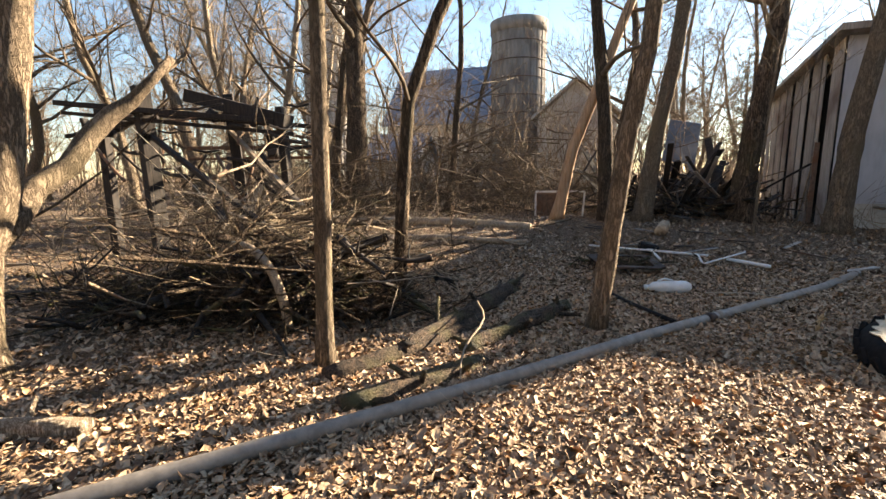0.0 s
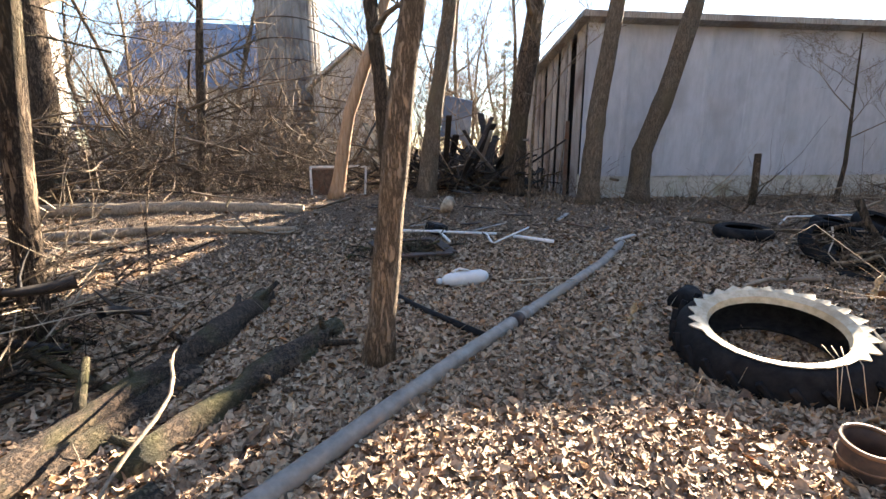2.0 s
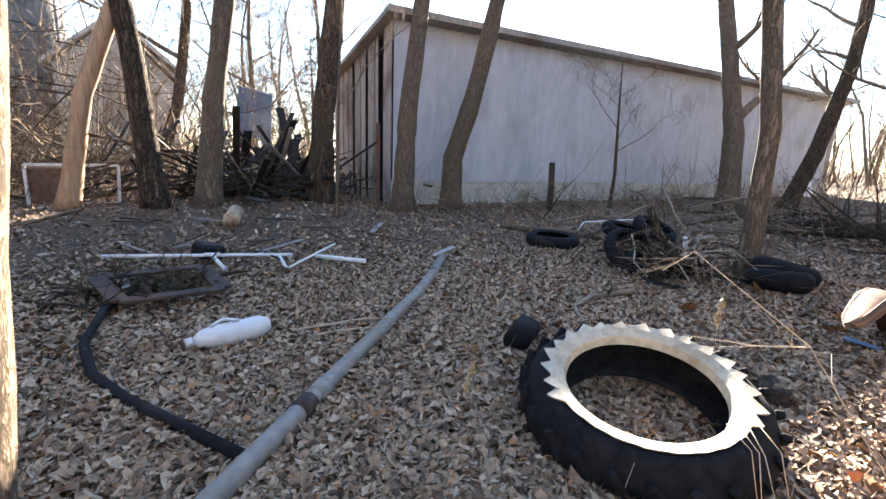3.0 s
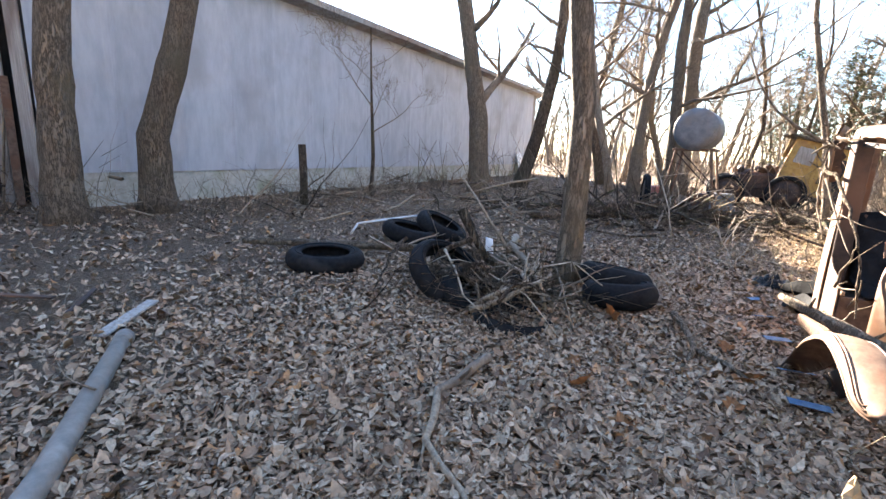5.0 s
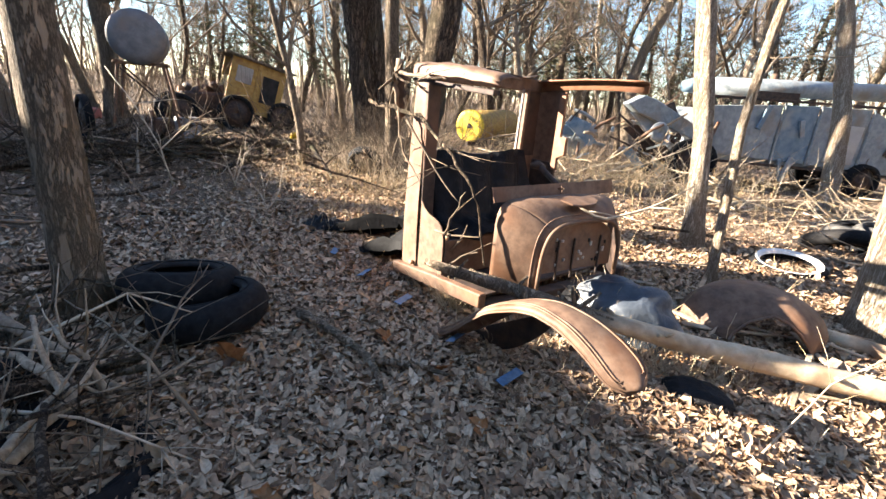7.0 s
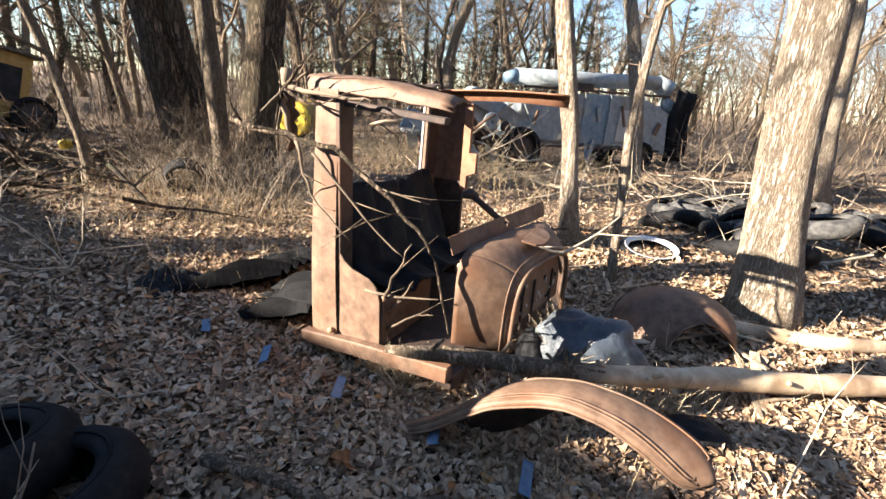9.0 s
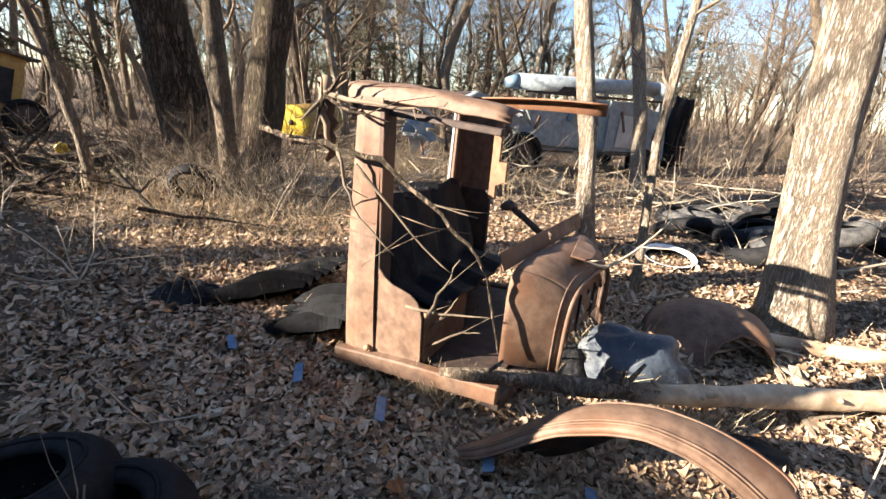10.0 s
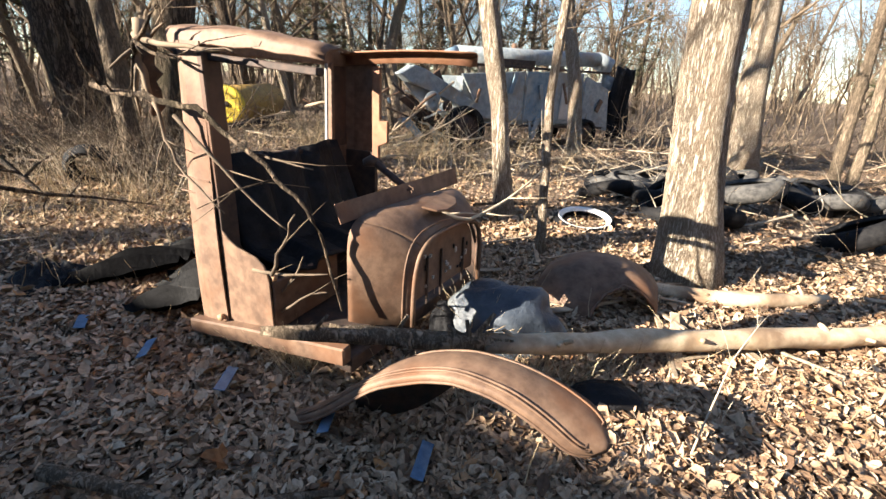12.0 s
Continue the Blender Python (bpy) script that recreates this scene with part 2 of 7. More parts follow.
def part(name, bm, material, parent=None, label="", smooth=False):
    """Links a bmesh in world coordinates as one mesh object."""
    me = bpy.data.meshes.new(name)
    bm.to_mesh(me)
    bm.free()
    if smooth:
        me.polygons.foreach_set("use_smooth", [True] * len(me.polygons))
    return link_mesh(name, me, material, parent, label)


def part_vf(name, vf, material, parent=None, label="", smooth=True):
    me = bpy.data.meshes.new(name)
    me.from_pydata([tuple(v) for v in vf[0]], [], vf[1])
    if smooth:
        me.polygons.foreach_set("use_smooth", [True] * len(me.polygons))
    return link_mesh(name, me, material, parent, label)


def rot_to(direction):
    return Vector(direction).to_track_quat("Z", "Y").to_matrix()


def tube(pts, radii, sides=8, cap=True, rough=0.0, rng=None, out=None):
    """A bent tapered tube through pts as (vertices, faces)."""
    verts, faces = out if out else ([], [])
    pts = [Vector(p) for p in pts]
    base = len(verts)
    ref = Vector((0.31, 0.17, 0.93)) if abs((pts[-1] - pts[0]).normalized().z) < 0.9 else Vector((1, 0.2, 0))
    for i, p in enumerate(pts):
        d = (pts[min(i + 1, len(pts) - 1)] - pts[max(i - 1, 0)]).normalized()
        u = d.cross(ref).normalized()
        v = d.cross(u)
        for k in range(sides):
            a = 2 * math.pi * k / sides
            r = radii[i] * (1 + (rng.uniform(-rough, rough) if rough else 0))
            verts.append(p + (u * math.cos(a) + v * math.sin(a)) * r)
    for i in range(len(pts) - 1):
        for k in range(sides):
            a, b = base + i * sides + k, base + i * sides + (k + 1) % sides
            faces.append((a, b, b + sides, a + sides))
    if cap:
        faces.append(tuple(base + k for k in reversed(range(sides))))
        faces.append(tuple(base + (len(pts) - 1) * sides + k for k in range(sides)))
    return verts, faces


def box_bm(size, m, bevel=0.006, bm=None):
    b = bmesh.new()
    bmesh.ops.create_cube(b, size=1.0, matrix=Matrix.Diagonal((*size, 1)))
    if bevel:
        bmesh.ops.bevel(b, geom=b.edges[:], offset=min(bevel, min(size) * 0.4), segments=1, affect="EDGES")
    bmesh.ops.transform(b, matrix=m, verts=b.verts)
    if bm is None:
        return b
    me = bpy.data.meshes.new("tmp")
    b.to_mesh(me)
    b.free()
    bm.from_mesh(me)
    bpy.data.meshes.remove(me)
    return bm


def beam_bm(a, b, w, h, bevel=0.006, bm=None, roll=0.0):
    """A squared bar from a to b."""
    a, b = Vector(a), Vector(b)
    m = Matrix.Translation((a + b) / 2) @ rot_to(b - a).to_4x4() @ Matrix.Rotation(roll, 4, "Z")
    return box_bm((w, h, (b - a).length), m, bevel, bm)


def prism_bm(outline, to_world, thick, bevel=0.004):
    """A plate: a 2D outline put into the world by to_world(u, v, w) and given thickness along w."""
    bm = bmesh.new()
    front = [bm.verts.new(to_world(u, v, 0)) for u, v in outline]
    back = [bm.verts.new(to_world(u, v, thick)) for u, v in outline]
    bm.faces.new(front)
    bm.faces.new(list(reversed(back)))
    for i in range(len(outline)):
        j = (i + 1) % len(outline)
        bm.faces.new((front[i], back[i], back[j], front[j]))
    bmesh.ops.recalc_face_normals(bm, faces=bm.faces)
    if bevel:
        bmesh.ops.bevel(bm, geom=bm.edges[:], offset=bevel, segments=1, affect="EDGES")
    return bm


def sheet_bm(rows, thick=0.004):
    """A thin bent sheet through a grid of points (rows of equal length)."""
    bm = bmesh.new()
    g = [[bm.verts.new(p) for p in r] for r in rows]
    for i in range(len(g) - 1):
        for j in range(len(g[0]) - 1):
            bm.faces.new((g[i][j], g[i][j + 1], g[i + 1][j + 1], g[i + 1][j]))
    bmesh.ops.recalc_face_normals(bm, faces=bm.faces)
    bmesh.ops.solidify(bm, geom=bm.faces[:], thickness=thick)
    return bm


def lathe(profile, m, steps=32):
    """Turns a closed (r, z) profile round z, then puts it at m."""
    verts, faces = [], []
    n = len(profile)
    for i in range(steps):
        a = 2 * math.pi * i / steps
        for r, z in profile:
            verts.append(m @ Vector((r * math.cos(a), r * math.sin(a), z)))
    for i in range(steps):
        j = (i + 1) % steps
        for k in range(n):
            q = (k + 1) % n
            faces.append((i * n + k, j * n + k, j * n + q, i * n + q))
    return verts, faces


def wiggle(a, b, n, amount, rng):
    a, b = Vector(a), Vector(b)
    pts = []
    for i in range(n + 1):
        f = i / n
        j = Vector((rng.uniform(-1, 1), rng.uniform(-1, 1), rng.uniform(-1, 1))) * amount * (0 if i in (0, n) else 1)
        pts.append(a.lerp(b, f) + j)
    return pts


# ---- ground ----
def axis(lo, hi, step, far):
    core = list(np.arange(lo, hi + 1e-6, step))
    d, v, up, down = step, 0.0, [], []
    while v < far:
        d *= 1.22
        v += d
        up.append(hi + v)
        down.append(lo - v)
    return np.array(down[::-1] + core + up)


def build_ground():
    xs, ys = axis(-7, 18, 0.14, 600), axis(-10, 13, 0.14, 600)
    gx, gy = np.meshgrid(xs, ys, indexing="xy")
    z = ground_z(gx, gy)
    near = np.exp(-((gx - 4) ** 2 + (gy - 2) ** 2) / 900)
    for i in range(gx.shape[0]):
        for j in range(gx.shape[1]):
            if near[i, j] > 0.2:
                z[i, j] += noise.noise((gx[i, j] * 0.9, gy[i, j] * 0.9, 0)) * 0.022 + noise.noise((gx[i, j] * 3.5, gy[i, j] * 3.5, 3)) * 0.011
    verts = np.stack([gx.ravel(), gy.ravel(), z.ravel()], 1)
    w, h = len(xs), len(ys)
    a = (np.arange(h - 1)[:, None] * w + np.arange(w - 1)[None, :]).ravel()
    faces = np.stack([a, a + 1, a + w + 1, a + w], 1)
    me = bpy.data.meshes.new("ground")
    me.from_pydata(verts.tolist(), [], faces.tolist())
    me.polygons.foreach_set("use_smooth", [True] * len(me.polygons))
    return tagged(link_mesh("ground", me, M_SOIL), "bare brown woodland soil under a layer of dry leaves", "ground", kind="structure")


build_ground()


def scatter_leaves(name, n, place, size, seed, material, label, width=(0.38, 0.62)):
    """Curled six-cornered leaves, folded along the midrib, as one mesh."""
    r = np.random.default_rng(seed)
    x, y = place(r, n)
    n = len(x)
    s = r.uniform(*size, n) * r.choice([0.7, 1.0, 1.0, 1.25], n)
    wd = s * r.uniform(*width, n)
    fold = r.uniform(-0.5, 0.75, n) * wd
    curl = r.uniform(-0.4, 0.6, n) * s
    loc = np.zeros((n, 8, 3))
    loc[:, 0, 0] = -s / 2
    loc[:, 1, 0], loc[:, 1, 1], loc[:, 1, 2] = -s * 0.18, -wd / 2, fold
    loc[:, 2, 0], loc[:, 2, 1], loc[:, 2, 2] = s * 0.2, -wd * 0.42, fold
    loc[:, 3, 0], loc[:, 3, 2] = s / 2, curl
    loc[:, 4, 0], loc[:, 4, 1], loc[:, 4, 2] = s * 0.2, wd * 0.42, fold
    loc[:, 5, 0], loc[:, 5, 1], loc[:, 5, 2] = -s * 0.18, wd / 2, fold
    loc[:, 6, 0] = -s * 0.18
    loc[:, 7, 0], loc[:, 7, 2] = s * 0.2, curl * 0.25
    yaw, tx, ty = r.uniform(0, 2 * np.pi, n), r.normal(0, 0.3, n), r.normal(0, 0.3, n)
    cy, sy = np.cos(yaw), np.sin(yaw)
    zz = loc[:, :, 2] + loc[:, :, 0] * np.sin(ty)[:, None] + loc[:, :, 1] * np.sin(tx)[:, None]
    xx = loc[:, :, 0] * cy[:, None] - loc[:, :, 1] * sy[:, None]
    yy = loc[:, :, 0] * sy[:, None] + loc[:, :, 1] * cy[:, None]
    h = ground_z(x, y) + r.uniform(0.008, 0.034, n)
    v = np.stack([xx + x[:, None], yy + y[:, None], zz + h[:, None]], 2).reshape(-1, 3)
    quads = np.array([[0, 1, 6, 5], [1, 2, 7, 6], [5, 6, 7, 4]])
    tris = np.array([[2, 3, 7], [7, 3, 4]])
    base = np.arange(n)[:, None] * 8
    loops = np.concatenate([(base + quads.ravel()), (base + tris.ravel())], 1).ravel()
    sizes = np.tile([4, 4, 4, 3, 3], n)
    me = bpy.data.meshes.new(name)
    me.vertices.add(len(v))
    me.vertices.foreach_set("co", v.astype(np.float32).ravel())
    me.loops.add(len(loops))
    me.loops.foreach_set("vertex_index", loops.astype(np.int32))
    me.polygons.add(len(sizes))
    me.polygons.foreach_set("loop_start", np.concatenate([[0], np.cumsum(sizes)[:-1]]).astype(np.int32))
    me.update(calc_edges=True)
    return tagged(link_mesh(name, me, material), label, "leaves", kind="stuff")


def place_near(r, n):
    # a band along the walked line, denser where it comes closest
    legs = np.array([[0.2, 0.7], [2.6, 0.9], [1.2, 1.6], [2.6, 2.6], [4.6, 3.2], [6.6, 2.4], [7.2, 1.0], [2.0, 3.6], [7.5, 0.0]])
    k = r.integers(0, len(legs), n)
    return legs[k, 0] + r.normal(0, 1.9, n), legs[k, 1] + r.normal(0, 1.6, n)


def place_mid(r, n):
    a, d = r.uniform(0, 2 * np.pi, n), 3 + 17 * r.uniform(0, 1, n) ** 0.8
    return 4.5 + d * np.cos(a), 2.5 + d * np.sin(a)


scatter_leaves("leaf_litter", 165000, place_near, (0.028, 0.074), 11, M_LEAF, "thick litter of dry tan and brown leaves covering the ground", (0.32, 0.66))
scatter_leaves("leaf_litter", 80000, place_mid, (0.038, 0.09), 12, M_LEAF, "thick litter of dry tan and brown leaves covering the ground")


def scatter_crumbs(name, n, place, size, seed, material, label):
    """Crumbled leaf bits and stalks: small tilted four-cornered flakes as one mesh."""
    r = np.random.default_rng(seed)
    x, y = place(r, n)
    a, s = r.uniform(0, 2 * np.pi, n), r.uniform(*size, n)
    w = s * r.choice([0.12, 0.3, 0.5], n)
    z = ground_z(x, y) + r.uniform(0.012, 0.045, n)
    c, d = np.cos(a), np.sin(a)
    tilt, side = r.normal(0, 0.35, n), r.normal(0, 0.3, n)
    v = np.zeros((n, 4, 3))
    for k, (u, q) in enumerate(((-0.5, 0.0), (0.1, -0.5), (0.5, 0.05), (-0.05, 0.5))):
        v[:, k, 0], v[:, k, 1] = x + u * s * c - q * w * d, y + u * s * d + q * w * c
        v[:, k, 2] = z + u * s * tilt + q * w * side
    me = bpy.data.meshes.new(name)
    me.vertices.add(n * 4)
    me.vertices.foreach_set("co", v.astype(np.float32).ravel())
    me.loops.add(n * 4)
    me.loops.foreach_set("vertex_index", np.arange(n * 4, dtype=np.int32))
    me.polygons.add(n)
    me.polygons.foreach_set("loop_start", np.arange(0, n * 4, 4, dtype=np.int32))
    me.update(calc_edges=True)
    return tagged(link_mesh(name, me, material), label, "leaves", kind="stuff")


scatter_crumbs("leaf_crumbs", 150000, place_near, (0.012, 0.05), 13, M_LEAF, "crumbled bits of dry leaf and stalk on the litter")


# ---- trees ----
def sprig(out, rng, start, direction, length, r, depth, droop=0.0, steps=None, fine=0.0035):
    """A limb that wanders, tapers and forks."""
    steps = steps or (5 if depth > 1 else 3)
    p, d = Vector(start), Vector(direction).normalized()
    pts, radii = [p.copy()], [r]
    for i in range(steps):
        d = (d + Vector((rng.uniform(-1, 1), rng.uniform(-1, 1), rng.uniform(-0.7, 0.9) - droop)) * 0.26).normalized()
        p = p + d * (length / steps)
        pts.append(p.copy())
        radii.append(r * (1 - 0.72 * (i + 1) / steps))
    tube(pts, radii, 6 if r > 0.045 else (4 if r > 0.014 else 3), False, out=out)
    if depth <= 0:
        return
    for k in range(rng.randint(4, 6) if depth > 1 else rng.randint(3, 5)):
        f = rng.uniform(0.25, 1.0)
        i = min(int(f * steps), steps - 1)
        q = pts[i].lerp(pts[i + 1], f * steps - i)
        t = (pts[i + 1] - pts[i]).normalized()
        side = Vector((rng.uniform(-1, 1), rng.uniform(-1, 1), rng.uniform(-0.4, 1.0) - droop)).normalized()
        sprig(out, rng, q, t * 0.7 + side * 0.9, length * rng.uniform(0.4, 0.65), max(radii[i + 1] * rng.uniform(0.5, 0.75), fine), depth - 1, droop, None, fine)


def tree(base, r, via, material, label, seed, limbs=7, low=3.0, depth=3, height=11.0, flare=1.45, burr=0.05, name="tree", limb_len=3.0, crown_mat=None, group="trees of the wood", fine=0.0035):
    """A bare tree: a tapered trunk from base through the points via, on up to height, with limbs and a crown of twigs."""
    rng = random.Random(seed)
    x, y = base
    z0 = gz(x, y) - 0.06
    root = thing(name, (x, y, z0), label, "tree", group)
    path = [Vector((x, y, z0))] + [Vector(v) for v in via]
    d = (path[-1] - path[-2]).normalized()
    while path[-1].z < height:
        d = (d + Vector((rng.uniform(-0.2, 0.2), rng.uniform(-0.2, 0.2), 0.22))).normalized()
        path.append(path[-1] + d * 1.5)
    pts, radii = [], []
    total = path[-1].z - z0
    for a, b in zip(path[:-1], path[1:]):
        n = max(2, int((b - a).length / 0.28))
        for i in range(n):
            pts.append(a.lerp(b, i / n))
    pts.append(path[-1])
    for p in pts:
        f = (p.z - z0) / total
        k = 1 + (flare - 1) * math.exp(-(p.z - z0) / (1.3 * r + 0.05))
        radii.append(r * k * (1 - 0.78 * max(f, 0) ** 1.1) * (1 + noise.noise((p.x * 3, p.y * 3, p.z * 2.2)) * 0.1))
    trunk = tube(pts, radii, 14 if r > 0.09 else 9, True, burr, rng)
    part_vf("trunk", trunk, material, root)
    out = ([], [])
    high = [i for i, p in enumerate(pts) if p.z > z0 + low]
    for k in range(limbs):
        i = high[int(len(high) * (k + rng.random()) / limbs * 0.97)]
        a = rng.uniform(0, 2 * math.pi)
        dirn = Vector((math.cos(a), math.sin(a), rng.uniform(0.25, 1.0)))
        sprig(out, rng, pts[i], dirn, limb_len * rng.uniform(0.6, 1.2) * (1.1 - 0.4 * i / len(pts)), radii[i] * rng.uniform(0.35, 0.6), depth, 0.0, None, fine)
    part_vf("crown", out, crown_mat or M_TWIG, root, "bare twiggy branches")
    return root


LABELS = {"slim": "slim bare tree with rough grey-brown bark in leaf litter", "dark": "dark-barked bare tree standing in leaf litter",
          "pale": "stout bare tree with pale flaky sunlit bark"}
# base, radius, points on the trunk's axis, bark, label, seed
T = [
    ((-0.4, 1.0), 0.068, [(-0.37, 1.02, 1.12), (-0.35, 1.03, 1.94), (-0.33, 1.04, 2.71)], M_BARK, LABELS["slim"], 1, 6, 3.2),
    ((-0.5, 2.85), 0.085, [(-0.43, 2.88, 1.23), (-0.34, 2.91, 2.28), (-0.02, 3.01, 3.16)], M_BARK_DARK, "dark leaning bare tree beside the rotten logs", 2, 7, 2.2),
    ((1.69, 2.4), 0.088, [(1.8, 2.39, 1.01), (1.9, 2.38, 1.86), (2.02, 2.37, 2.54)], M_BARK, "slim leaning bare tree standing near the long pipe", 3, 7, 3.0),
    ((-5, 10.9), 0.34, [(-4.88, 10.96, 3.32), (-4.86, 10.97, 6.47)], M_BARK_DARK, "thick straight tree with deeply furrowed bark", 4, 8, 5.0),
    ((1.03, 10.6), 0.15, [(1.42, 10.61, 2.14), (1.98, 10.59, 3.65)], M_BARE, "leaning dead tree stripped to reddish bare wood", 5, 3, 4.2),
    ((2.3, 10.4), 0.2, [(2.14, 10.41, 2.93), (1.83, 10.42, 5.58)], M_BARK_DARK, LABELS["dark"], 6, 8, 3.4),
    ((3.14, 10.5), 0.21, [(3.35, 10.47, 2.21), (3.66, 10.42, 4.15)], M_BARK, "tall leaning tree with grey furrowed bark", 7, 8, 4.0),
    ((5.6, 11.5), 0.28, [(5.74, 11.45, 2.23), (6.04, 11.35, 4.82)], M_BARK_DARK, "thick dark tree beside the barn corner", 8, 8, 4.0),
    ((7.2, 10.3), 0.24, [(7.28, 10.26, 2.23), (7.53, 10.12, 4.7)], M_BARK, "tree growing against the barn corner", 9, 7, 4.4),
    ((8.75, 10.6), 0.26, [(8.77, 10.59, 1.3), (9.13, 10.34, 2.72), (9.6, 10.3, 4.6)], M_BARK, "leaning tree in front of the barn wall", 10, 6, 4.6),
    ((8.42, 3.38), 0.125, [(8.44, 3.38, 0.85), (8.47, 3.39, 1.76), (8.46, 3.48, 2.45)], M_BARK, "bare tree with two tyres leaning at its foot", 11, 8, 3.3),
    ((17.2, 7.9), 0.3, [(17.15, 8.01, 2.31), (16.87, 8.4, 4.89)], M_BARK, "tall forked tree near the barn end", 12, 9, 2.6),
    ((20.5, 7.6), 0.26, [(20.65, 7.1, 1.8), (20.76, 6.64, 4.36)], M_BARK_DARK, "curved leaning tree near the barn end", 13, 9, 3.0),
    ((13.6, -1.45), 0.27, [(13.71, -1.28, 1.41), (13.79, -1.14, 2.56)], M_BARK_DARK, "thick leaning tree with shaggy bark", 14, 8, 3.4),
    ((13.4, -1.75), 0.19, [(13.5, -1.6, 1.27), (13.63, -1.41, 2.61)], M_BARK_DARK, "dark trunk of a tree clump", 15, 6, 3.6),
    ((11.8, -0.8), 0.12, [(11.82, -0.77, 1.34), (11.85, -0.73, 2.44)], M_BARK, "slender tree of a clump in leaf litter", 16, 7, 3.0),
    ((12.3, -1.6), 0.29, [(12.15, -1.78, 1.52), (12.04, -1.9, 2.67)], M_BARK_DARK, "thick furrowed tree of a clump", 17, 8, 3.6),
    ((13.35, 0.1), 0.07, [(13.38, 0.16, 0.68), (13.45, 0.31, 1.64), (13.5, 0.43, 2.15)], M_BARK, "thin bent sapling among leaves", 18, 6, 1.2),
    ((7.32, -1.95), 0.105, [(7.48, -1.92, 1.2), (7.75, -1.85, 2.56)], M_BARK_PALE, "slim tree with pale brown sunlit bark", 19, 8, 2.9),
    ((7.3, -7.2), 0.15, [(7.52, -7.17, 1.46), (7.87, -7.11, 2.99)], M_BARK_PALE, "tree with pale sunlit bark near the harvester", 20, 8, 3.4),
    ((6.66, -0.85), 0.04, [(6.7, -0.84, 0.61), (6.74, -0.84, 1.31), (6.71, -0.84, 1.95), (6.66, -0.85, 2.5)], M_BARK_PALE, "thin pale sapling beside the truck cab", 21, 6, 0.5),
    ((5.5, -0.93), 0.2, [(5.62, -0.94, 0.87), (5.68, -0.95, 1.57), (5.71, -0.95, 2.2)], M_BARK_PALE, LABELS["pale"], 22, 8, 3.6),
    ((3.85, -9.7), 0.3, [(4.02, -9.73, 1.67), (4.12, -9.74, 3.35)], M_BARK_PALE, "thick tree with pale bark behind the tyre heap", 23, 8, 4.2),
    ((2.42, -8.55), 0.1, [(2.46, -8.56, 1.21), (2.49, -8.57, 2.31)], M_BARK, LABELS["slim"], 24, 5, 3.0),
    ((2.55, -7.3), 0.09, [(2.53, -7.29, 0.79), (2.6, -7.32, 1.87)], M_BARK, LABELS["slim"], 25, 5, 3.0),
    ((-2.5, 12.4), 0.11, [(-2.3, 12.45, 1.6), (-2.19, 12.49, 3.4)], M_BARK_DARK, "small dark tree with arching drooping branches", 26, 9, 0.9),
    ((5.05, 8.7), 0.035, [(5.06, 8.7, 1.0), (5.1, 8.7, 2.4)], M_BARK, "thin straight sapling in front of the barn", 27, 5, 1.2),
    ((21.7, 3.7), 0.22, [(21.7, 3.7, 2), (22.2, 3.6, 4)], M_BARK, LABELS["slim"], 28, 8, 3.0),
    ((23.2, 2.2), 0.28, [(23.2, 2.2, 2), (22.6, 2.3, 4.5)], M_BARK, LABELS["slim"], 29, 8, 3.0),
    ((17.3, 2.6), 0.16, [(17.4, 2.6, 2), (17.2, 2.7, 4)], M_BARK, LABELS["slim"], 30, 8, 2.4),
    ((13.8, 9.6), 0.06, [(13.9, 9.6, 1), (13.8, 9.6, 2.6)], M_BARK_DARK, "small twisted sapling before the barn wall", 31, 7, 1.2),
    ((-9.5, 9.5), 0.2, [(-9.6, 9.5, 2), (-10.2, 9.5, 4)], M_BARK, LABELS["slim"], 32, 8, 2.6),
    ((-6.5, 12.5), 0.17, [(-6.5, 12.5, 2), (-6.2, 12.5, 4)], M_BARK_DARK, LABELS["dark"], 33, 7, 3.0),
    ((-8.0, 15), 0.22, [(-8.1, 15, 2), (-8.4, 15, 4.5)], M_BARK, LABELS["slim"], 34, 8, 3.0),
]
for b, r, via, m, lab, sd, lm, lo in T:
    tree(b, r, via, m, lab, sd, limbs=lm, low=lo, height={31: 2.8, 27: 4.0, 18: 5.5}.get(sd, 9.5 if r < 0.1 else 12.5), limb_len=2.0 if r < 0.1 else 3.2)

# big forked tree with a broken limb, near the start
old_tree = tree((-2.78, 0.08), 0.128, [(-2.68, 0.2, 0.95), (-2.6, 0.35, 1.42), (-2.53, 0.47, 2.18), (-2.48, 0.55, 2.75)], M_BARK, "forked tree with brown bark and a broken side limb", 41, limbs=6, low=3.2, flare=1.9)
limb_rng = random.Random(5)
limb = wiggle((-2.7, 0.2, 0.95), (-2.74, 1.14, 1.85), 4, 0.03, limb_rng) + wiggle((-2.74, 1.14, 1.85), (-2.28, 1.69, 2.61), 4, 0.05, limb_rng)[1:]
part_vf("broken_limb", tube(limb, [0.11, 0.1, 0.095, 0.09, 0.085, 0.08, 0.065, 0.05, 0.04], 10, True, 0.06, limb_rng), M_BARK, old_tree, "broken-off weathered limb")

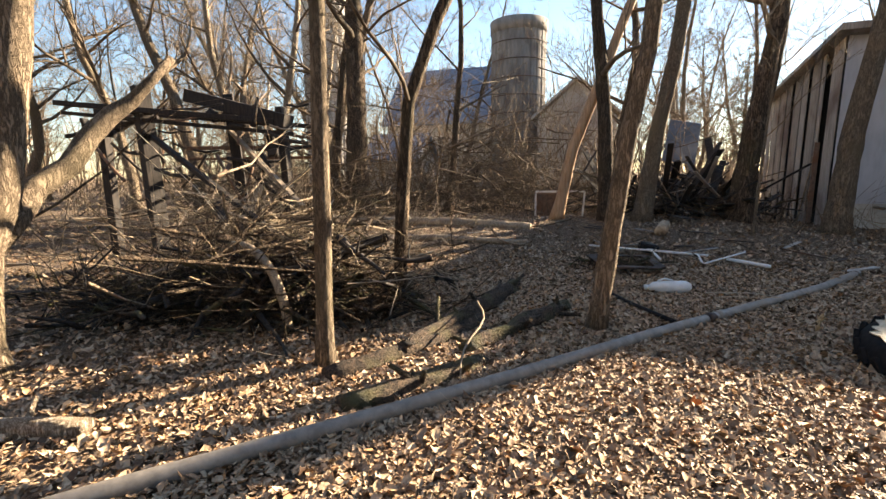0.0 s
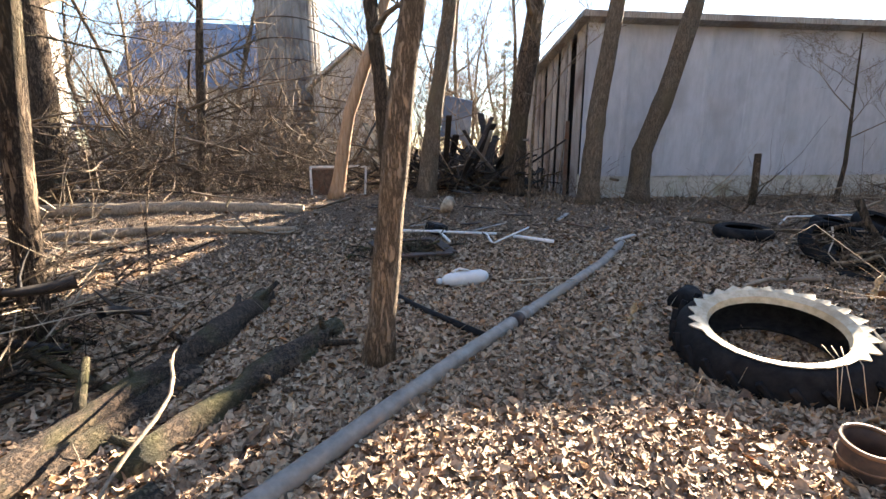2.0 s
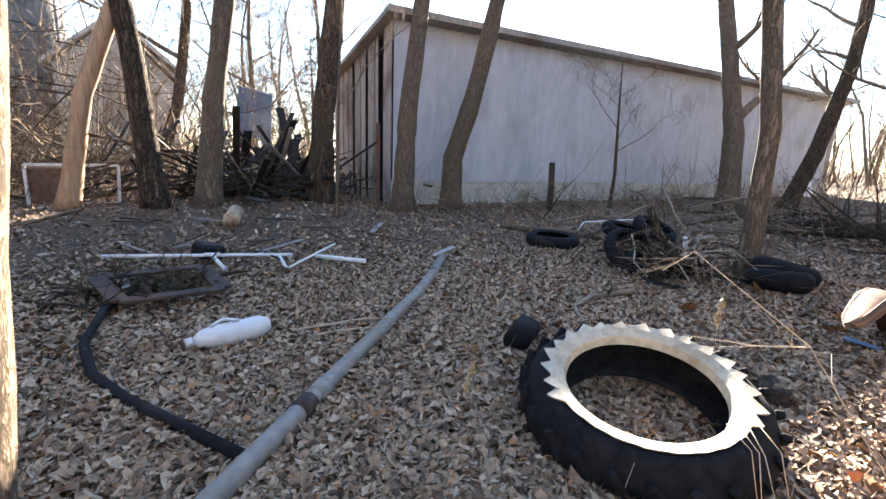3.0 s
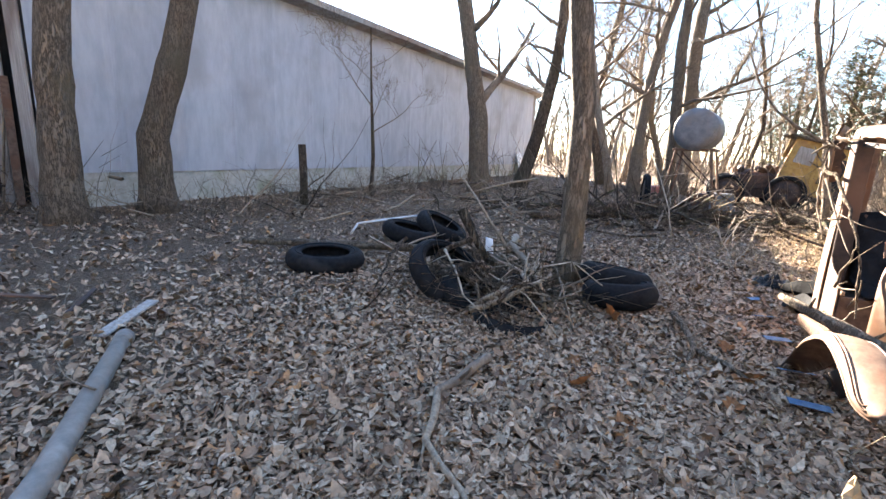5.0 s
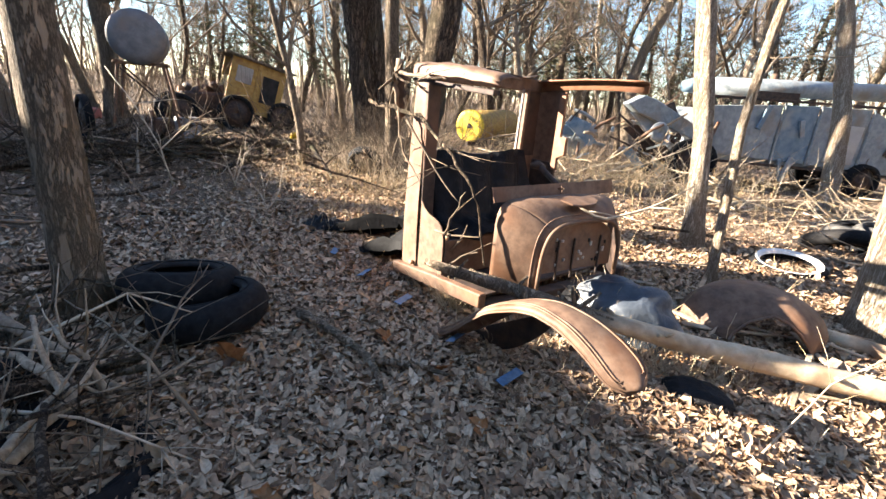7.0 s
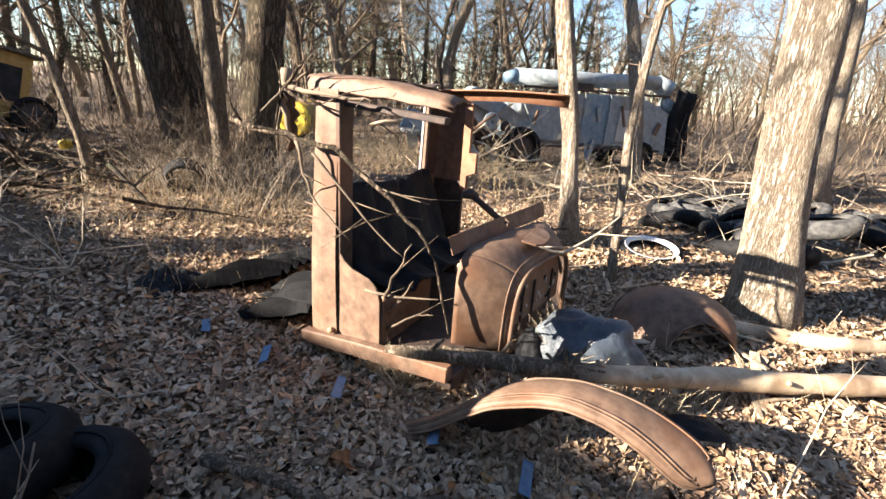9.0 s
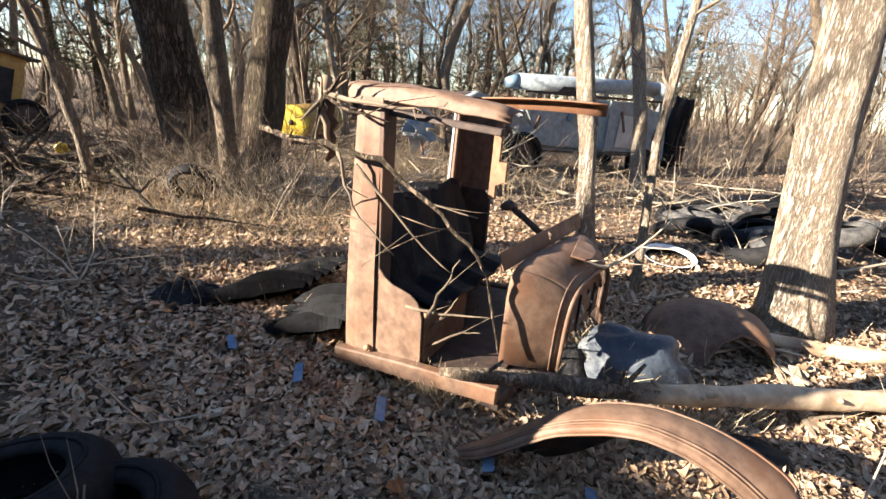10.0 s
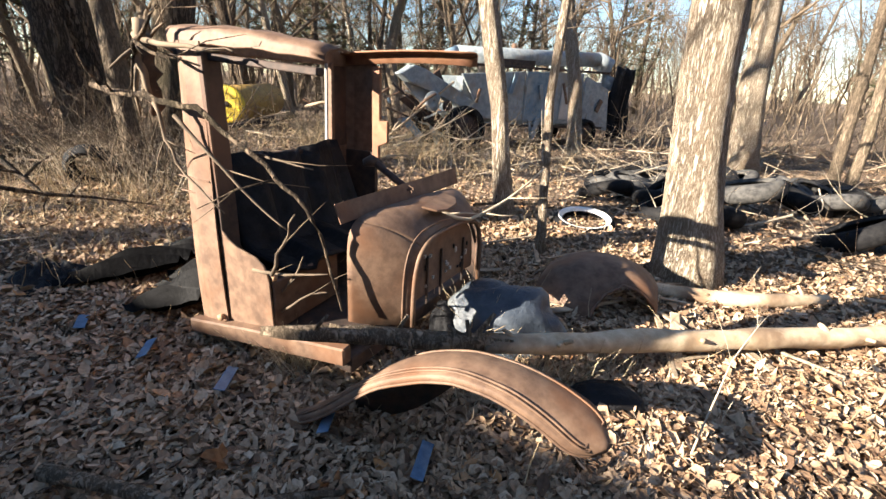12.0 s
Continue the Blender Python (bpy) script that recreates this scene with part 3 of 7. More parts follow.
# the wood all round
variants = []
for k in range(7):
    rr = random.Random(100 + k)
    lean = rr.uniform(-0.7, 0.7), rr.uniform(-0.7, 0.7)
    bow = rr.uniform(-0.4, 0.4), rr.uniform(-0.4, 0.4)
    v = tree((200 + k * 10, -300), 0.07 + 0.028 * k, [(200 + k * 10 + 0.4 * lean[0] + 0.5 * bow[0], -300 + 0.4 * lean[1] + 0.5 * bow[1], 1.3), (200 + k * 10 + lean[0] + bow[0], -300 + lean[1] + bow[1], 2.6), (200 + k * 10 + 1.5 * lean[0] + 0.6 * bow[0], -300 + 1.5 * lean[1] + 0.6 * bow[1], 4.0), (200 + k * 10 + 2.1 * lean[0] - 0.4 * bow[0], -300 + 2.1 * lean[1] - 0.4 * bow[1], 5.5)], (M_BARK, M_BARK_DARK, M_BARK, M_BARK_PALE)[k % 4],
             "bare winter tree of the surrounding wood", 50 + k, limbs=13, low=1.2 + 0.3 * k, depth=3, height=10 + 0.5 * k, limb_len=3.6, group="far trees", fine=0.008)
    variants.append(v)
wood = random.Random(77)
placed = []
KEEP_CLEAR = [(13, 11, 15, 4), (9.5, -10.5, 3.0, 5.0), (20.5, -0.8, 3.5, 3.0), (-8, 35, 9, 7), (16, 2, 2, 2), (2, 30, 5, 5), (0, 26, 2.5, 8), (31, 11, 6, 4)]
first = [True] * len(variants)


def free(x, y, gap):
    if math.hypot(x - 4.2, y - 2.0) < 15.5:
        return False
    for cx, cy, rx, ry in KEEP_CLEAR:
        if abs(x - cx) < rx and abs(y - cy) < ry:
            return False
    return all((x - a) ** 2 + (y - b) ** 2 > gap * gap for a, b in placed)


while len(placed) < 250:
    a, d = wood.uniform(0, 2 * math.pi), 15 + 47 * wood.random() ** 1.05
    x, y = 4.2 + d * math.sin(a), 2.0 + d * math.cos(a)
    if not free(x, y, 1.3) or (12 < math.degrees(a) < 78 and d < 62 and wood.random() < (0.95 if d < 48 else 0.5)) or (160 < math.degrees(a) < 200 and wood.random() < 0.4):
        continue
    placed.append((x, y))
    k = wood.randrange(len(variants))
    m = Matrix.Translation((x, y, gz(x, y) - 0.05)) @ Matrix.Rotation(wood.uniform(0, 6.28), 4, "Z") @ Matrix.Scale(1, 4)
    if first[k]:
        variants[k].matrix_basis, first[k] = m, False
    else:
        copy_thing(variants[k], m)


def evergreen(base, height, seed, label="dark evergreen cedar among bare trees"):
    """An open conifer: a straight trunk with whorls of drooping boughs, each carrying many needle sprays."""
    rng = random.Random(seed)
    x, y = base
    z0 = gz(x, y) - 0.05
    root = thing("evergreen_tree", (x, y, z0), label, "tree", "evergreens")
    part_vf("trunk", tube([(x, y, z0), (x + 0.1, y, height * 0.5), (x, y, height)], [0.2, 0.12, 0.02], 8), M_BARK_DARK, root)
    boughs, verts, faces = ([], []), [], []
    z = height * rng.uniform(0.16, 0.26)
    while z < height * 0.98:
        f = z / height
        for k in range(rng.randint(3, 5)):
            a = rng.uniform(0, 6.283)
            L = height * 0.27 * (1 - f) ** 0.75 * rng.uniform(0.55, 1.15) + 0.25
            rise = rng.uniform(-0.15, 0.4)
            p0 = Vector((x, y, z))
            p2 = p0 + Vector((math.cos(a) * L, math.sin(a) * L, L * rise))
            p1 = p0.lerp(p2, 0.55) + Vector((0, 0, -0.08 * L))
            tube([p0, p1, p2], [0.03, 0.018, 0.006], 3, False, out=boughs)
            for q in range(int(16 + 20 * L)):
                u = rng.uniform(0.25, 1.0)
                c = (p0.lerp(p1, u * 2) if u < 0.5 else p1.lerp(p2, u * 2 - 1)) + Vector((rng.gauss(0, 0.12), rng.gauss(0, 0.12), rng.gauss(0.02, 0.09))) * (0.6 + 0.5 * L * u)
                d = Vector((math.cos(a) + rng.gauss(0, 0.7), math.sin(a) + rng.gauss(0, 0.7), rng.uniform(-0.3, 0.6))).normalized() * rng.uniform(0.12, 0.3)
                w = d.cross(Vector((rng.uniform(-1, 1), rng.uniform(-1, 1), 1))).normalized() * 0.035
                b = len(verts)
                verts += [c - w, c + d * 0.6 - w * 0.8, c + d, c + d * 0.5 + w]
                faces.append((b, b + 1, b + 2, b + 3))
        z += height * rng.uniform(0.035, 0.06)
    tagged(part_vf("branchwork", boughs, M_BARK_DARK, root), "drooping bare boughs", kind="stuff")
    part_vf("crown", (verts, faces), M_PINE, root, "sprays of dull green needles", smooth=False)
    return root


for k, (b, h) in enumerate([((29, -8), 7), ((33, -15), 9), ((24, -20), 9), ((20, -28), 11), ((14, -30), 10), ((27, -27), 10), ((34, -3), 7), ((-4, -24), 9), ((-8, -19), 8), ((9, -36), 9), ((38, -22), 11), ((12, 33), 9), ((14, 27), 8),
                            ((25.5, -18.5), 9), ((22, -22.5), 10), ((18, -24), 9), ((15.5, -26.5), 8), ((29.5, -20.5), 10), ((28, -23.5), 11), ((37, -6), 8), ((31, -4.4), 6), ((22.5, -27), 10), ((7, -30), 8)]):
    evergreen(b, h, 300 + k)


# underbrush: dry stalks and thin stems too many to count
def brush(name, n, place, height, seed, label, material=M_TWIG, r0=0.004, fork=True):
    rng = random.Random(seed)
    out = ([], [])
    for i in range(n):
        x, y = place(rng)
        z = gz(x, y)
        h = rng.uniform(*height)
        d = Vector((rng.uniform(-0.7, 0.7), rng.uniform(-0.7, 0.7), 1))
        p0 = Vector((x, y, z - 0.02))
        p1 = p0 + d.normalized() * h * 0.5
        p2 = p1 + (d + Vector((rng.uniform(-0.7, 0.7), rng.uniform(-0.7, 0.7), 0))).normalized() * h * 0.5
        r = r0 * rng.uniform(0.7, 1.6)
        tube([p0, p1, p2], [r, r * 0.8, r * 0.3], 3, False, out=out)
        if fork:
            for q in range(rng.randint(1, 3)):
                a = p0.lerp(p2, rng.uniform(0.3, 0.8))
                e = a + Vector((rng.uniform(-1, 1), rng.uniform(-1, 1), rng.uniform(-0.1, 1))).normalized() * h * 0.35
                tube([a, e], [r * 0.6, r * 0.25], 3, False, out=out)
    ob = part_vf(name, out, material)
    return tagged(ob, label, "brush", kind="stuff")


def around(cx, cy, rx, ry):
    return lambda rng: (cx + rng.gauss(0, rx), cy + rng.gauss(0, ry))


def ring(lo, hi):
    def at(rng):
        while True:
            a, d = rng.uniform(0, 6.283), rng.uniform(lo, hi)
            x, y = 4.2 + d * math.sin(a), 2 + d * math.cos(a)
            if not (7.4 < x < 33 and 10.2 < y < 17.5):
                return x, y
    return at


brush("undergrowth", 5200, ring(13, 46), (0.6, 2.3), 401, "dense tangle of dry leafless undergrowth", r0=0.011)
brush("undergrowth", 500, around(11, -5.2, 2.0, 1.2), (0.3, 1.0), 402, "dry brown weeds in front of the harvester", M_GRASS, 0.004)
brush("undergrowth", 500, around(14.5, 9.9, 4.5, 0.5), (0.2, 0.9), 403, "dry leafless weeds along the barn foot", r0=0.005)
brush("undergrowth", 420, around(-2.0, 19.5, 4.5, 2.4), (2.0, 6.5), 423, "tall thin leafless shrubs before the silo", r0=0.016)
brush("undergrowth", 420, around(1.0, 12.6, 4.5, 0.9), (0.4, 1.6), 404, "dry leafless undergrowth before the far buildings", r0=0.007)
def far_woods(seed, n, lo, hi):
    """The far edge of the wood: stems and forks too many to count."""
    rng = random.Random(seed)
    out = ([], [])
    at = ring(lo, hi)
    for i in range(n):
        x, y = at(rng)
        h = rng.uniform(6, 13)
        lean = Vector((rng.uniform(-0.3, 0.3), rng.uniform(-0.3, 0.3), 1))
        p0 = Vector((x, y, -0.1))
        p1 = p0 + lean * h * 0.5
        p2 = p1 + (lean + Vector((rng.uniform(-0.4, 0.4), rng.uniform(-0.4, 0.4), 0))) * h * 0.5
        r = rng.uniform(0.05, 0.17)
        tube([p0, p1, p2], [r, r * 0.7, 0.02], 4, False, out=out)
        for q in range(10):
            f = rng.uniform(0.15, 0.95)
            a = p0.lerp(p1, f * 2) if f < 0.5 else p1.lerp(p2, f * 2 - 1)
            d = Vector((rng.uniform(-1, 1), rng.uniform(-1, 1), rng.uniform(0.1, 1.2))).normalized()
            b = a + d * rng.uniform(1.0, 2.8)
            tube([a, b], [r * 0.35, 0.012], 3, False, out=out)
            for w in range(2):
                e = a.lerp(b, rng.uniform(0.4, 1)) 
                tube([e, e + (d + Vector((rng.uniform(-1, 1), rng.uniform(-1, 1), rng.uniform(-0.2, 0.8)))).normalized() * rng.uniform(0.5, 1.4)], [0.02, 0.008], 3, False, out=out)
    return tagged(part_vf("far_woods", out, M_TWIG), "distant wood of bare grey-brown trees", "woods", kind="stuff")


far_woods(421, 2200, 50, 105)


def thicket(seed, n, lo, hi, height, label, side=None):
    """Bushy leafless saplings with many fine twigs."""
    rng = random.Random(seed)
    out = ([], [])
    at = ring(lo, hi)
    while n:
        x, y = at(rng)
        if side and not side(x, y):
            continue
        n -= 1
        h = rng.uniform(*height)
        sprig(out, rng, (x, y, gz(x, y) - 0.05), (rng.uniform(-0.3, 0.3), rng.uniform(-0.3, 0.3), 1), h, 0.012 + 0.006 * h, 2, 0.0, 4, 0.007)
    return tagged(part_vf("thicket", out, M_TWIG), label, "brush", kind="stuff")


thicket(431, 270, 17, 42, (2.5, 6.0), "thicket of leafless saplings behind the clearing", lambda x, y: y < 2.5 and not (7 < x < 13 and -14 < y < -5))
thicket(432, 60, 19, 40, (2.5, 6.0), "thicket of leafless saplings before the farm buildings", lambda x, y: y > 12 and x < 2)
brush("undergrowth", 3600, ring(40, 90), (0.8, 3.2), 422, "distant dry leafless undergrowth", r0=0.035)
brush("dead_grass", 4200, around(10.8, -0.3, 1.9, 1.0), (0.06, 0.32), 405, "straw-coloured dead grass in sunlight", M_GRASS, 0.0022, False)
brush("undergrowth", 420, around(12.6, -1.1, 0.7, 0.5), (0.5, 1.5), 408, "shaggy tangle of vines and shoots round tree trunks", M_TWIG, 0.005)
brush("dead_grass", 600, around(12.3, -1.0, 0.9, 0.5), (0.3, 0.9), 406, "shaggy dry vine stems round tree trunks", M_TWIG_PALE, 0.003)
brush("dead_grass", 300, around(3.2, 1.2, 2.2, 1.2), (0.06, 0.25), 407, "thin dry stalks among fallen leaves", M_TWIG_PALE, 0.0022, False)


# ---- barn ----
BX, BY = Vector((7.7, 11.9, 0)), Vector((32.5, 10.4, 0))
BU = (BY - BX).normalized()
BN = Vector((-BU.y, BU.x, 0))
BLEN = (BY - BX).length
EAVE, BACK, DEPTH = 4.72, 3.75, 5.2


def barn_at(u, v, w):
    """u along the long wall, v up, w back from its face."""
    return BX + BU * u + BN * w + Vector((0, 0, v))


barn = thing("barn", BX, "long grey metal-clad barn with a low roof", "barn")
part("wall", prism_bm([(0.1, 0.6), (BLEN - 0.1, 0.6), (BLEN - 0.1, EAVE), (0.1, EAVE)], lambda u, v, w: barn_at(u, v, 0.05 + w), 0.12, 0), M_BOARD, barn, "framing behind the cladding")
part("foundation", prism_bm([(0, -0.3), (BLEN, -0.3), (BLEN, 0.68), (0, 0.68)], lambda u, v, w: barn_at(u, v, 0.02 + w), 0.2, 0.01), M_FOUND, barn, "pale stained block foundation")
part("wall", prism_bm([(0.2, -0.3), (DEPTH, -0.3), (DEPTH, BACK), (0.2, EAVE - 0.05)], lambda u, v, w: barn_at(BLEN - 0.15 + w, v, u), 0.12, 0), M_SIDING, barn, "far end wall")
part("wall", prism_bm([(0.2, -0.3), (BLEN - 0.2, -0.3), (BLEN - 0.2, BACK), (0.2, BACK)], lambda u, v, w: barn_at(u, v, DEPTH - 0.12 + w), 0.12, 0), M_BOARD, barn, "rear wall")
# Near-black sheet stands in for the unlit inside behind the planks.
part("wall", prism_bm([(0.2, -0.3), (DEPTH - 0.2, -0.3), (DEPTH - 0.2, BACK - 0.1), (0.2, EAVE - 0.2)], lambda u, v, w: barn_at(0.2 + w, v, u), 0.06, 0), M_UNLIT_GAP, barn, "near-black sheet painted as the unlit interior behind the boards")
part("roof", prism_bm([(-0.4, EAVE), (DEPTH + 0.3, BACK - 0.05), (DEPTH + 0.3, BACK + 0.06), (-0.4, EAVE + 0.13)], lambda u, v, w: barn_at(-0.3 + w, v, u), BLEN + 1.0, 0.01), M_ROOF, barn, "low tin roof with a dark overhang")
part("fascia", prism_bm([(-0.3, EAVE - 0.02), (BLEN + 0.7, EAVE - 0.02), (BLEN + 0.7, EAVE + 0.14), (-0.3, EAVE + 0.14)], lambda u, v, w: barn_at(u, v, -0.44 + w), 0.03, 0.004), M_BOARD, barn)
for k in range(int(BLEN / 1.2)):
    u0 = k * 1.2 + 0.02
    rows = []
    for v in (0.62, 2.0, 3.4, EAVE - 0.03):
        rows.append([barn_at(u0 + f * 1.2, v, -0.012 + (0.012 if 0.08 < f < 0.92 else 0.0) + 0.004 * math.sin(k * 3.1 + v)) for f in (0, 0.04, 0.1, 0.47, 0.5, 0.53, 0.9, 0.96, 1.0)])
    part("cladding_sheet", sheet_bm(rows, 0.008), M_SIDING, barn)
board_rng = random.Random(31)
for k in range(26):
    u0 = 0.05 + k * 0.2
    if k in (3, 4, 9, 15):
        continue
    top = EAVE - (EAVE - BACK) * u0 / DEPTH
    lo = -0.2 if board_rng.random() < 0.75 else board_rng.uniform(0.2, 0.9)
    part("plank", prism_bm([(u0, lo), (u0 + 0.185, lo + board_rng.uniform(-0.05, 0.05)), (u0 + 0.185, top - 0.04), (u0, top)], lambda u, v, w: barn_at(-0.01 + w + 0.012 * ((k * 7) % 3 - 1), v, u), 0.025, 0.003), M_BOARD, barn)
part("lean_board", beam_bm(barn_at(-0.15, 0.05, 0.6), barn_at(0.0, 2.2, 1.0), 0.12, 0.03), M_RUST, barn, "reddish board leaning on the end wall")
part("lean_board", beam_bm(barn_at(-0.2, 0.05, 1.2), barn_at(0.0, 1.9, 1.1), 0.1, 0.03), M_DEAD, barn, "grey board leaning on the end wall")

post = thing("fence_post", (11.2, 9.5, 0), "short dark weathered post before the barn wall", "post")
part_vf("post", tube([(11.2, 9.5, -0.1), (11.21, 9.5, 0.6), (11.2, 9.52, 1.27)], [0.085, 0.08, 0.075], 9, True, 0.06, random.Random(3)), M_BARK_DARK, post)


# ---- far farm buildings ----
def silo(base, r, h, staves, material, label):
    x, y = base
    z0 = gz(x, y) - 0.2
    root = thing("silo", (x, y, z0), label, "silo")
    verts, faces = [], []
    n = staves * 4
    levels = [0, h * 0.25, h * 0.5, h * 0.75, h]
    for z in levels:
        for i in range(n):
            a = 2 * math.pi * i / n
            q = r * (1.0 if i % 4 in (0,) else 1.022)
            verts.append((x + q * math.cos(a), y + q * math.sin(a), z0 + z))
    for l in range(len(levels) - 1):
        for i in range(n):
            j = (i + 1) % n
            faces.append((l * n + i, l * n + j, l * n + n + j, l * n + n + i))
    part_vf("wall", (verts, faces), material, root, smooth=False)
    for z in np.arange(0.8, h - 0.2, 1.1):
        part_vf("hoop", lathe([(r * 1.02, z0 + z), (r * 1.04, z0 + z), (r * 1.04, z0 + z + 0.05), (r * 1.02, z0 + z + 0.05)], Matrix.Translation((x, y, 0)), 40), M_RUST_DARK, root)
    part_vf("rim", lathe([(r * 0.9, z0 + h - 0.7), (r * 1.05, z0 + h - 0.7), (r * 1.07, z0 + h + 0.02), (r * 0.9, z0 + h + 0.02)], Matrix.Translation((x, y, 0)), 40), material, root)
    return root


silo((-2.3, 30.0), 1.75, 11.0, 24, M_CONC, "tall weathered grey concrete silo with ribbed rim")
silo((-13.5, 25.0), 1.5, 15.0, 20, M_PALEWALL, "tall pale ribbed silo behind bare trees")


def farm_house(x0, x1, y0, y1, wall_h, ridge_h, wall_m, roof_m, label, name="farm_building", windows=0, along="x"):
    z0 = gz(x0, y0) - 0.2
    root = thing(name, ((x0 + x1) / 2, (y0 + y1) / 2, z0), label, "building")
    t = 0.25
    for a, b, c, d in ((x0, x1, y0, y0 + t), (x0, x1, y1 - t, y1), (x0, x0 + t, y0 + t, y1 - t), (x1 - t, x1, y0 + t, y1 - t)):
        part("wall", box_bm((b - a, d - c, wall_h), Matrix.Translation(((a + b) / 2, (c + d) / 2, z0 + wall_h / 2)), 0.01), wall_m, root)
    o = 0.35
    if along == "x":
        ym = (y0 + y1) / 2
        outline = [(y0 - o, wall_h - 0.1), (ym, ridge_h), (y1 + o, wall_h - 0.1), (y1 + o, wall_h + 0.06), (ym, ridge_h + 0.18), (y0 - o, wall_h + 0.06)]
        part("roof", prism_bm(outline, lambda u, v, w: (x0 - o + w, u, z0 + v), x1 - x0 + 2 * o, 0), roof_m, root)
        for x in (x0, x1 - t):
            part("gable", prism_bm([(y0, wall_h), (y1, wall_h), (ym, ridge_h - 0.04)], lambda u, v, w: (x + w, u, z0 + v), t, 0), wall_m, root)
    else:
        xm = (x0 + x1) / 2
        outline = [(x0 - o, wall_h - 0.1), (xm, ridge_h), (x1 + o, wall_h - 0.1), (x1 + o, wall_h + 0.06), (xm, ridge_h + 0.18), (x0 - o, wall_h + 0.06)]
        part("roof", prism_bm(outline, lambda u, v, w: (u, y0 - o + w, z0 + v), y1 - y0 + 2 * o, 0), roof_m, root)
        for y in (y0, y1 - t):
            part("gable", prism_bm([(x0, wall_h), (x1, wall_h), (xm, ridge_h - 0.04)], lambda u, v, w: (u, y + w, z0 + v), t, 0), wall_m, root)
    for k in range(windows):
        xc = x0 + (x1 - x0) * (k + 0.5) / windows
        # Solid plate; the unlit inside of the window is put into its colour.
        win = part("window", box_bm((1.0, 0.06, 1.2), Matrix.Translation((xc, y0 - 0.02, z0 + 1.7)), 0.01), M_UNLIT_GAP, root, "window plate painted near-black as the unlit inside")
        part("frame", box_bm((1.2, 0.05, 0.08), Matrix.Translation((xc, y0 - 0.04, z0 + 2.36)), 0.005), M_BOARD, win)
    return root


farm_house(-13.0, -3.6, 33.0, 42.0, 5.2, 10.0, M_PALEWALL, M_BLUEROOF, "large pale barn with a faded blue metal roof", windows=2)
farm_house(-9.8, -7.0, 22.0, 26.0, 2.2, 3.6, M_PALEWALL, M_BLUEROOF, "small pale shed with a blue roof", along="x")
farm_house(-0.6, 3.6, 25.0, 32.0, 4.4, 6.4, M_PALEWALL, M_PALEWALL, "pale gabled farm building beyond the trees", along="y")

# ---- truck cab ----
cab = thing("truck_cab", (7.5, 0.8, 0.0), "rusted brown cab shell of an old truck resting on leaves", "truck cab")


def side(y):
    return lambda u, v, w: (u, y - w, v)


# rear corner posts, rounded to the back
def corner_post(y, sgn, x_front, lo, hi, label):
    rows = []
    for z in np.linspace(lo, hi, 9):
        lean = 0.012 * math.sin(z * 3)
        x1 = 8.03 - 0.05 * z / 1.5
        prof = [(x_front, 0), (x_front + 0.1, 0.004), (x1 - 0.09, 0.0), (x1 - 0.03, -0.02), (x1, -0.07), (x1 + 0.01, -0.16)]
        rows.append([(px + lean * 0.3, y + sgn * (py + lean), z) for px, py in prof])
    part("corner_post", sheet_bm(rows, 0.008), M_RUST, cab, label)


corner_post(1.46, 1, 7.79, 0.14, 1.5, "broad rusted corner post")
corner_post(0.13, -1, 7.72, 0.14, 1.5, "rusted far corner post")
# Inner and far cab sheets get the darker rust, shade put into colour.
part("door_jamb", box_bm((0.035, 0.1, 1.33), Matrix.Translation((7.785, 1.405, 0.81)), 0.006), M_RUST_DARK, cab, "inner jamb of the door opening, rust darkened as shade")
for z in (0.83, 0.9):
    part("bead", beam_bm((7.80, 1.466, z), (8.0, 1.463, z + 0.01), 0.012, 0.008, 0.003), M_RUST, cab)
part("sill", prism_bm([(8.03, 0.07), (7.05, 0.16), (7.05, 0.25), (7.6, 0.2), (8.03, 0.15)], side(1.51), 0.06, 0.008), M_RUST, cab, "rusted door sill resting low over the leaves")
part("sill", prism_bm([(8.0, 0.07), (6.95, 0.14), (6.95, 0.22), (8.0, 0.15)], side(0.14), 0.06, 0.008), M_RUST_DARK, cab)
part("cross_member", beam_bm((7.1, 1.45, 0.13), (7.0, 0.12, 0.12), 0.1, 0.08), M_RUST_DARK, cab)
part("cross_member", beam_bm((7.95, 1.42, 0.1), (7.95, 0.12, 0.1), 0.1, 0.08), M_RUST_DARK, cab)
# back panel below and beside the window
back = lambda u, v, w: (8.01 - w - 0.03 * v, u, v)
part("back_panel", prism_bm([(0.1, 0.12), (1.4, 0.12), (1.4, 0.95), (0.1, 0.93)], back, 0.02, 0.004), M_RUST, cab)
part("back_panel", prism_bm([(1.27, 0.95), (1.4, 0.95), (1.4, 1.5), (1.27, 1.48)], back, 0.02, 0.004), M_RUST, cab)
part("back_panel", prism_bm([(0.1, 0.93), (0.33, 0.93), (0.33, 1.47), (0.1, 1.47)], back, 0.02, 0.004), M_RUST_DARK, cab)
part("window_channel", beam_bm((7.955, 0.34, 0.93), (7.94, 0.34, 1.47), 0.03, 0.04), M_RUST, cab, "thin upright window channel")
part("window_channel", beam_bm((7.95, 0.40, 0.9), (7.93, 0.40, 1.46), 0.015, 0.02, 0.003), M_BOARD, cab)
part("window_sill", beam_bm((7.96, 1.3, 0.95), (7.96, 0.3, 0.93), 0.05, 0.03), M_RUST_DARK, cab)
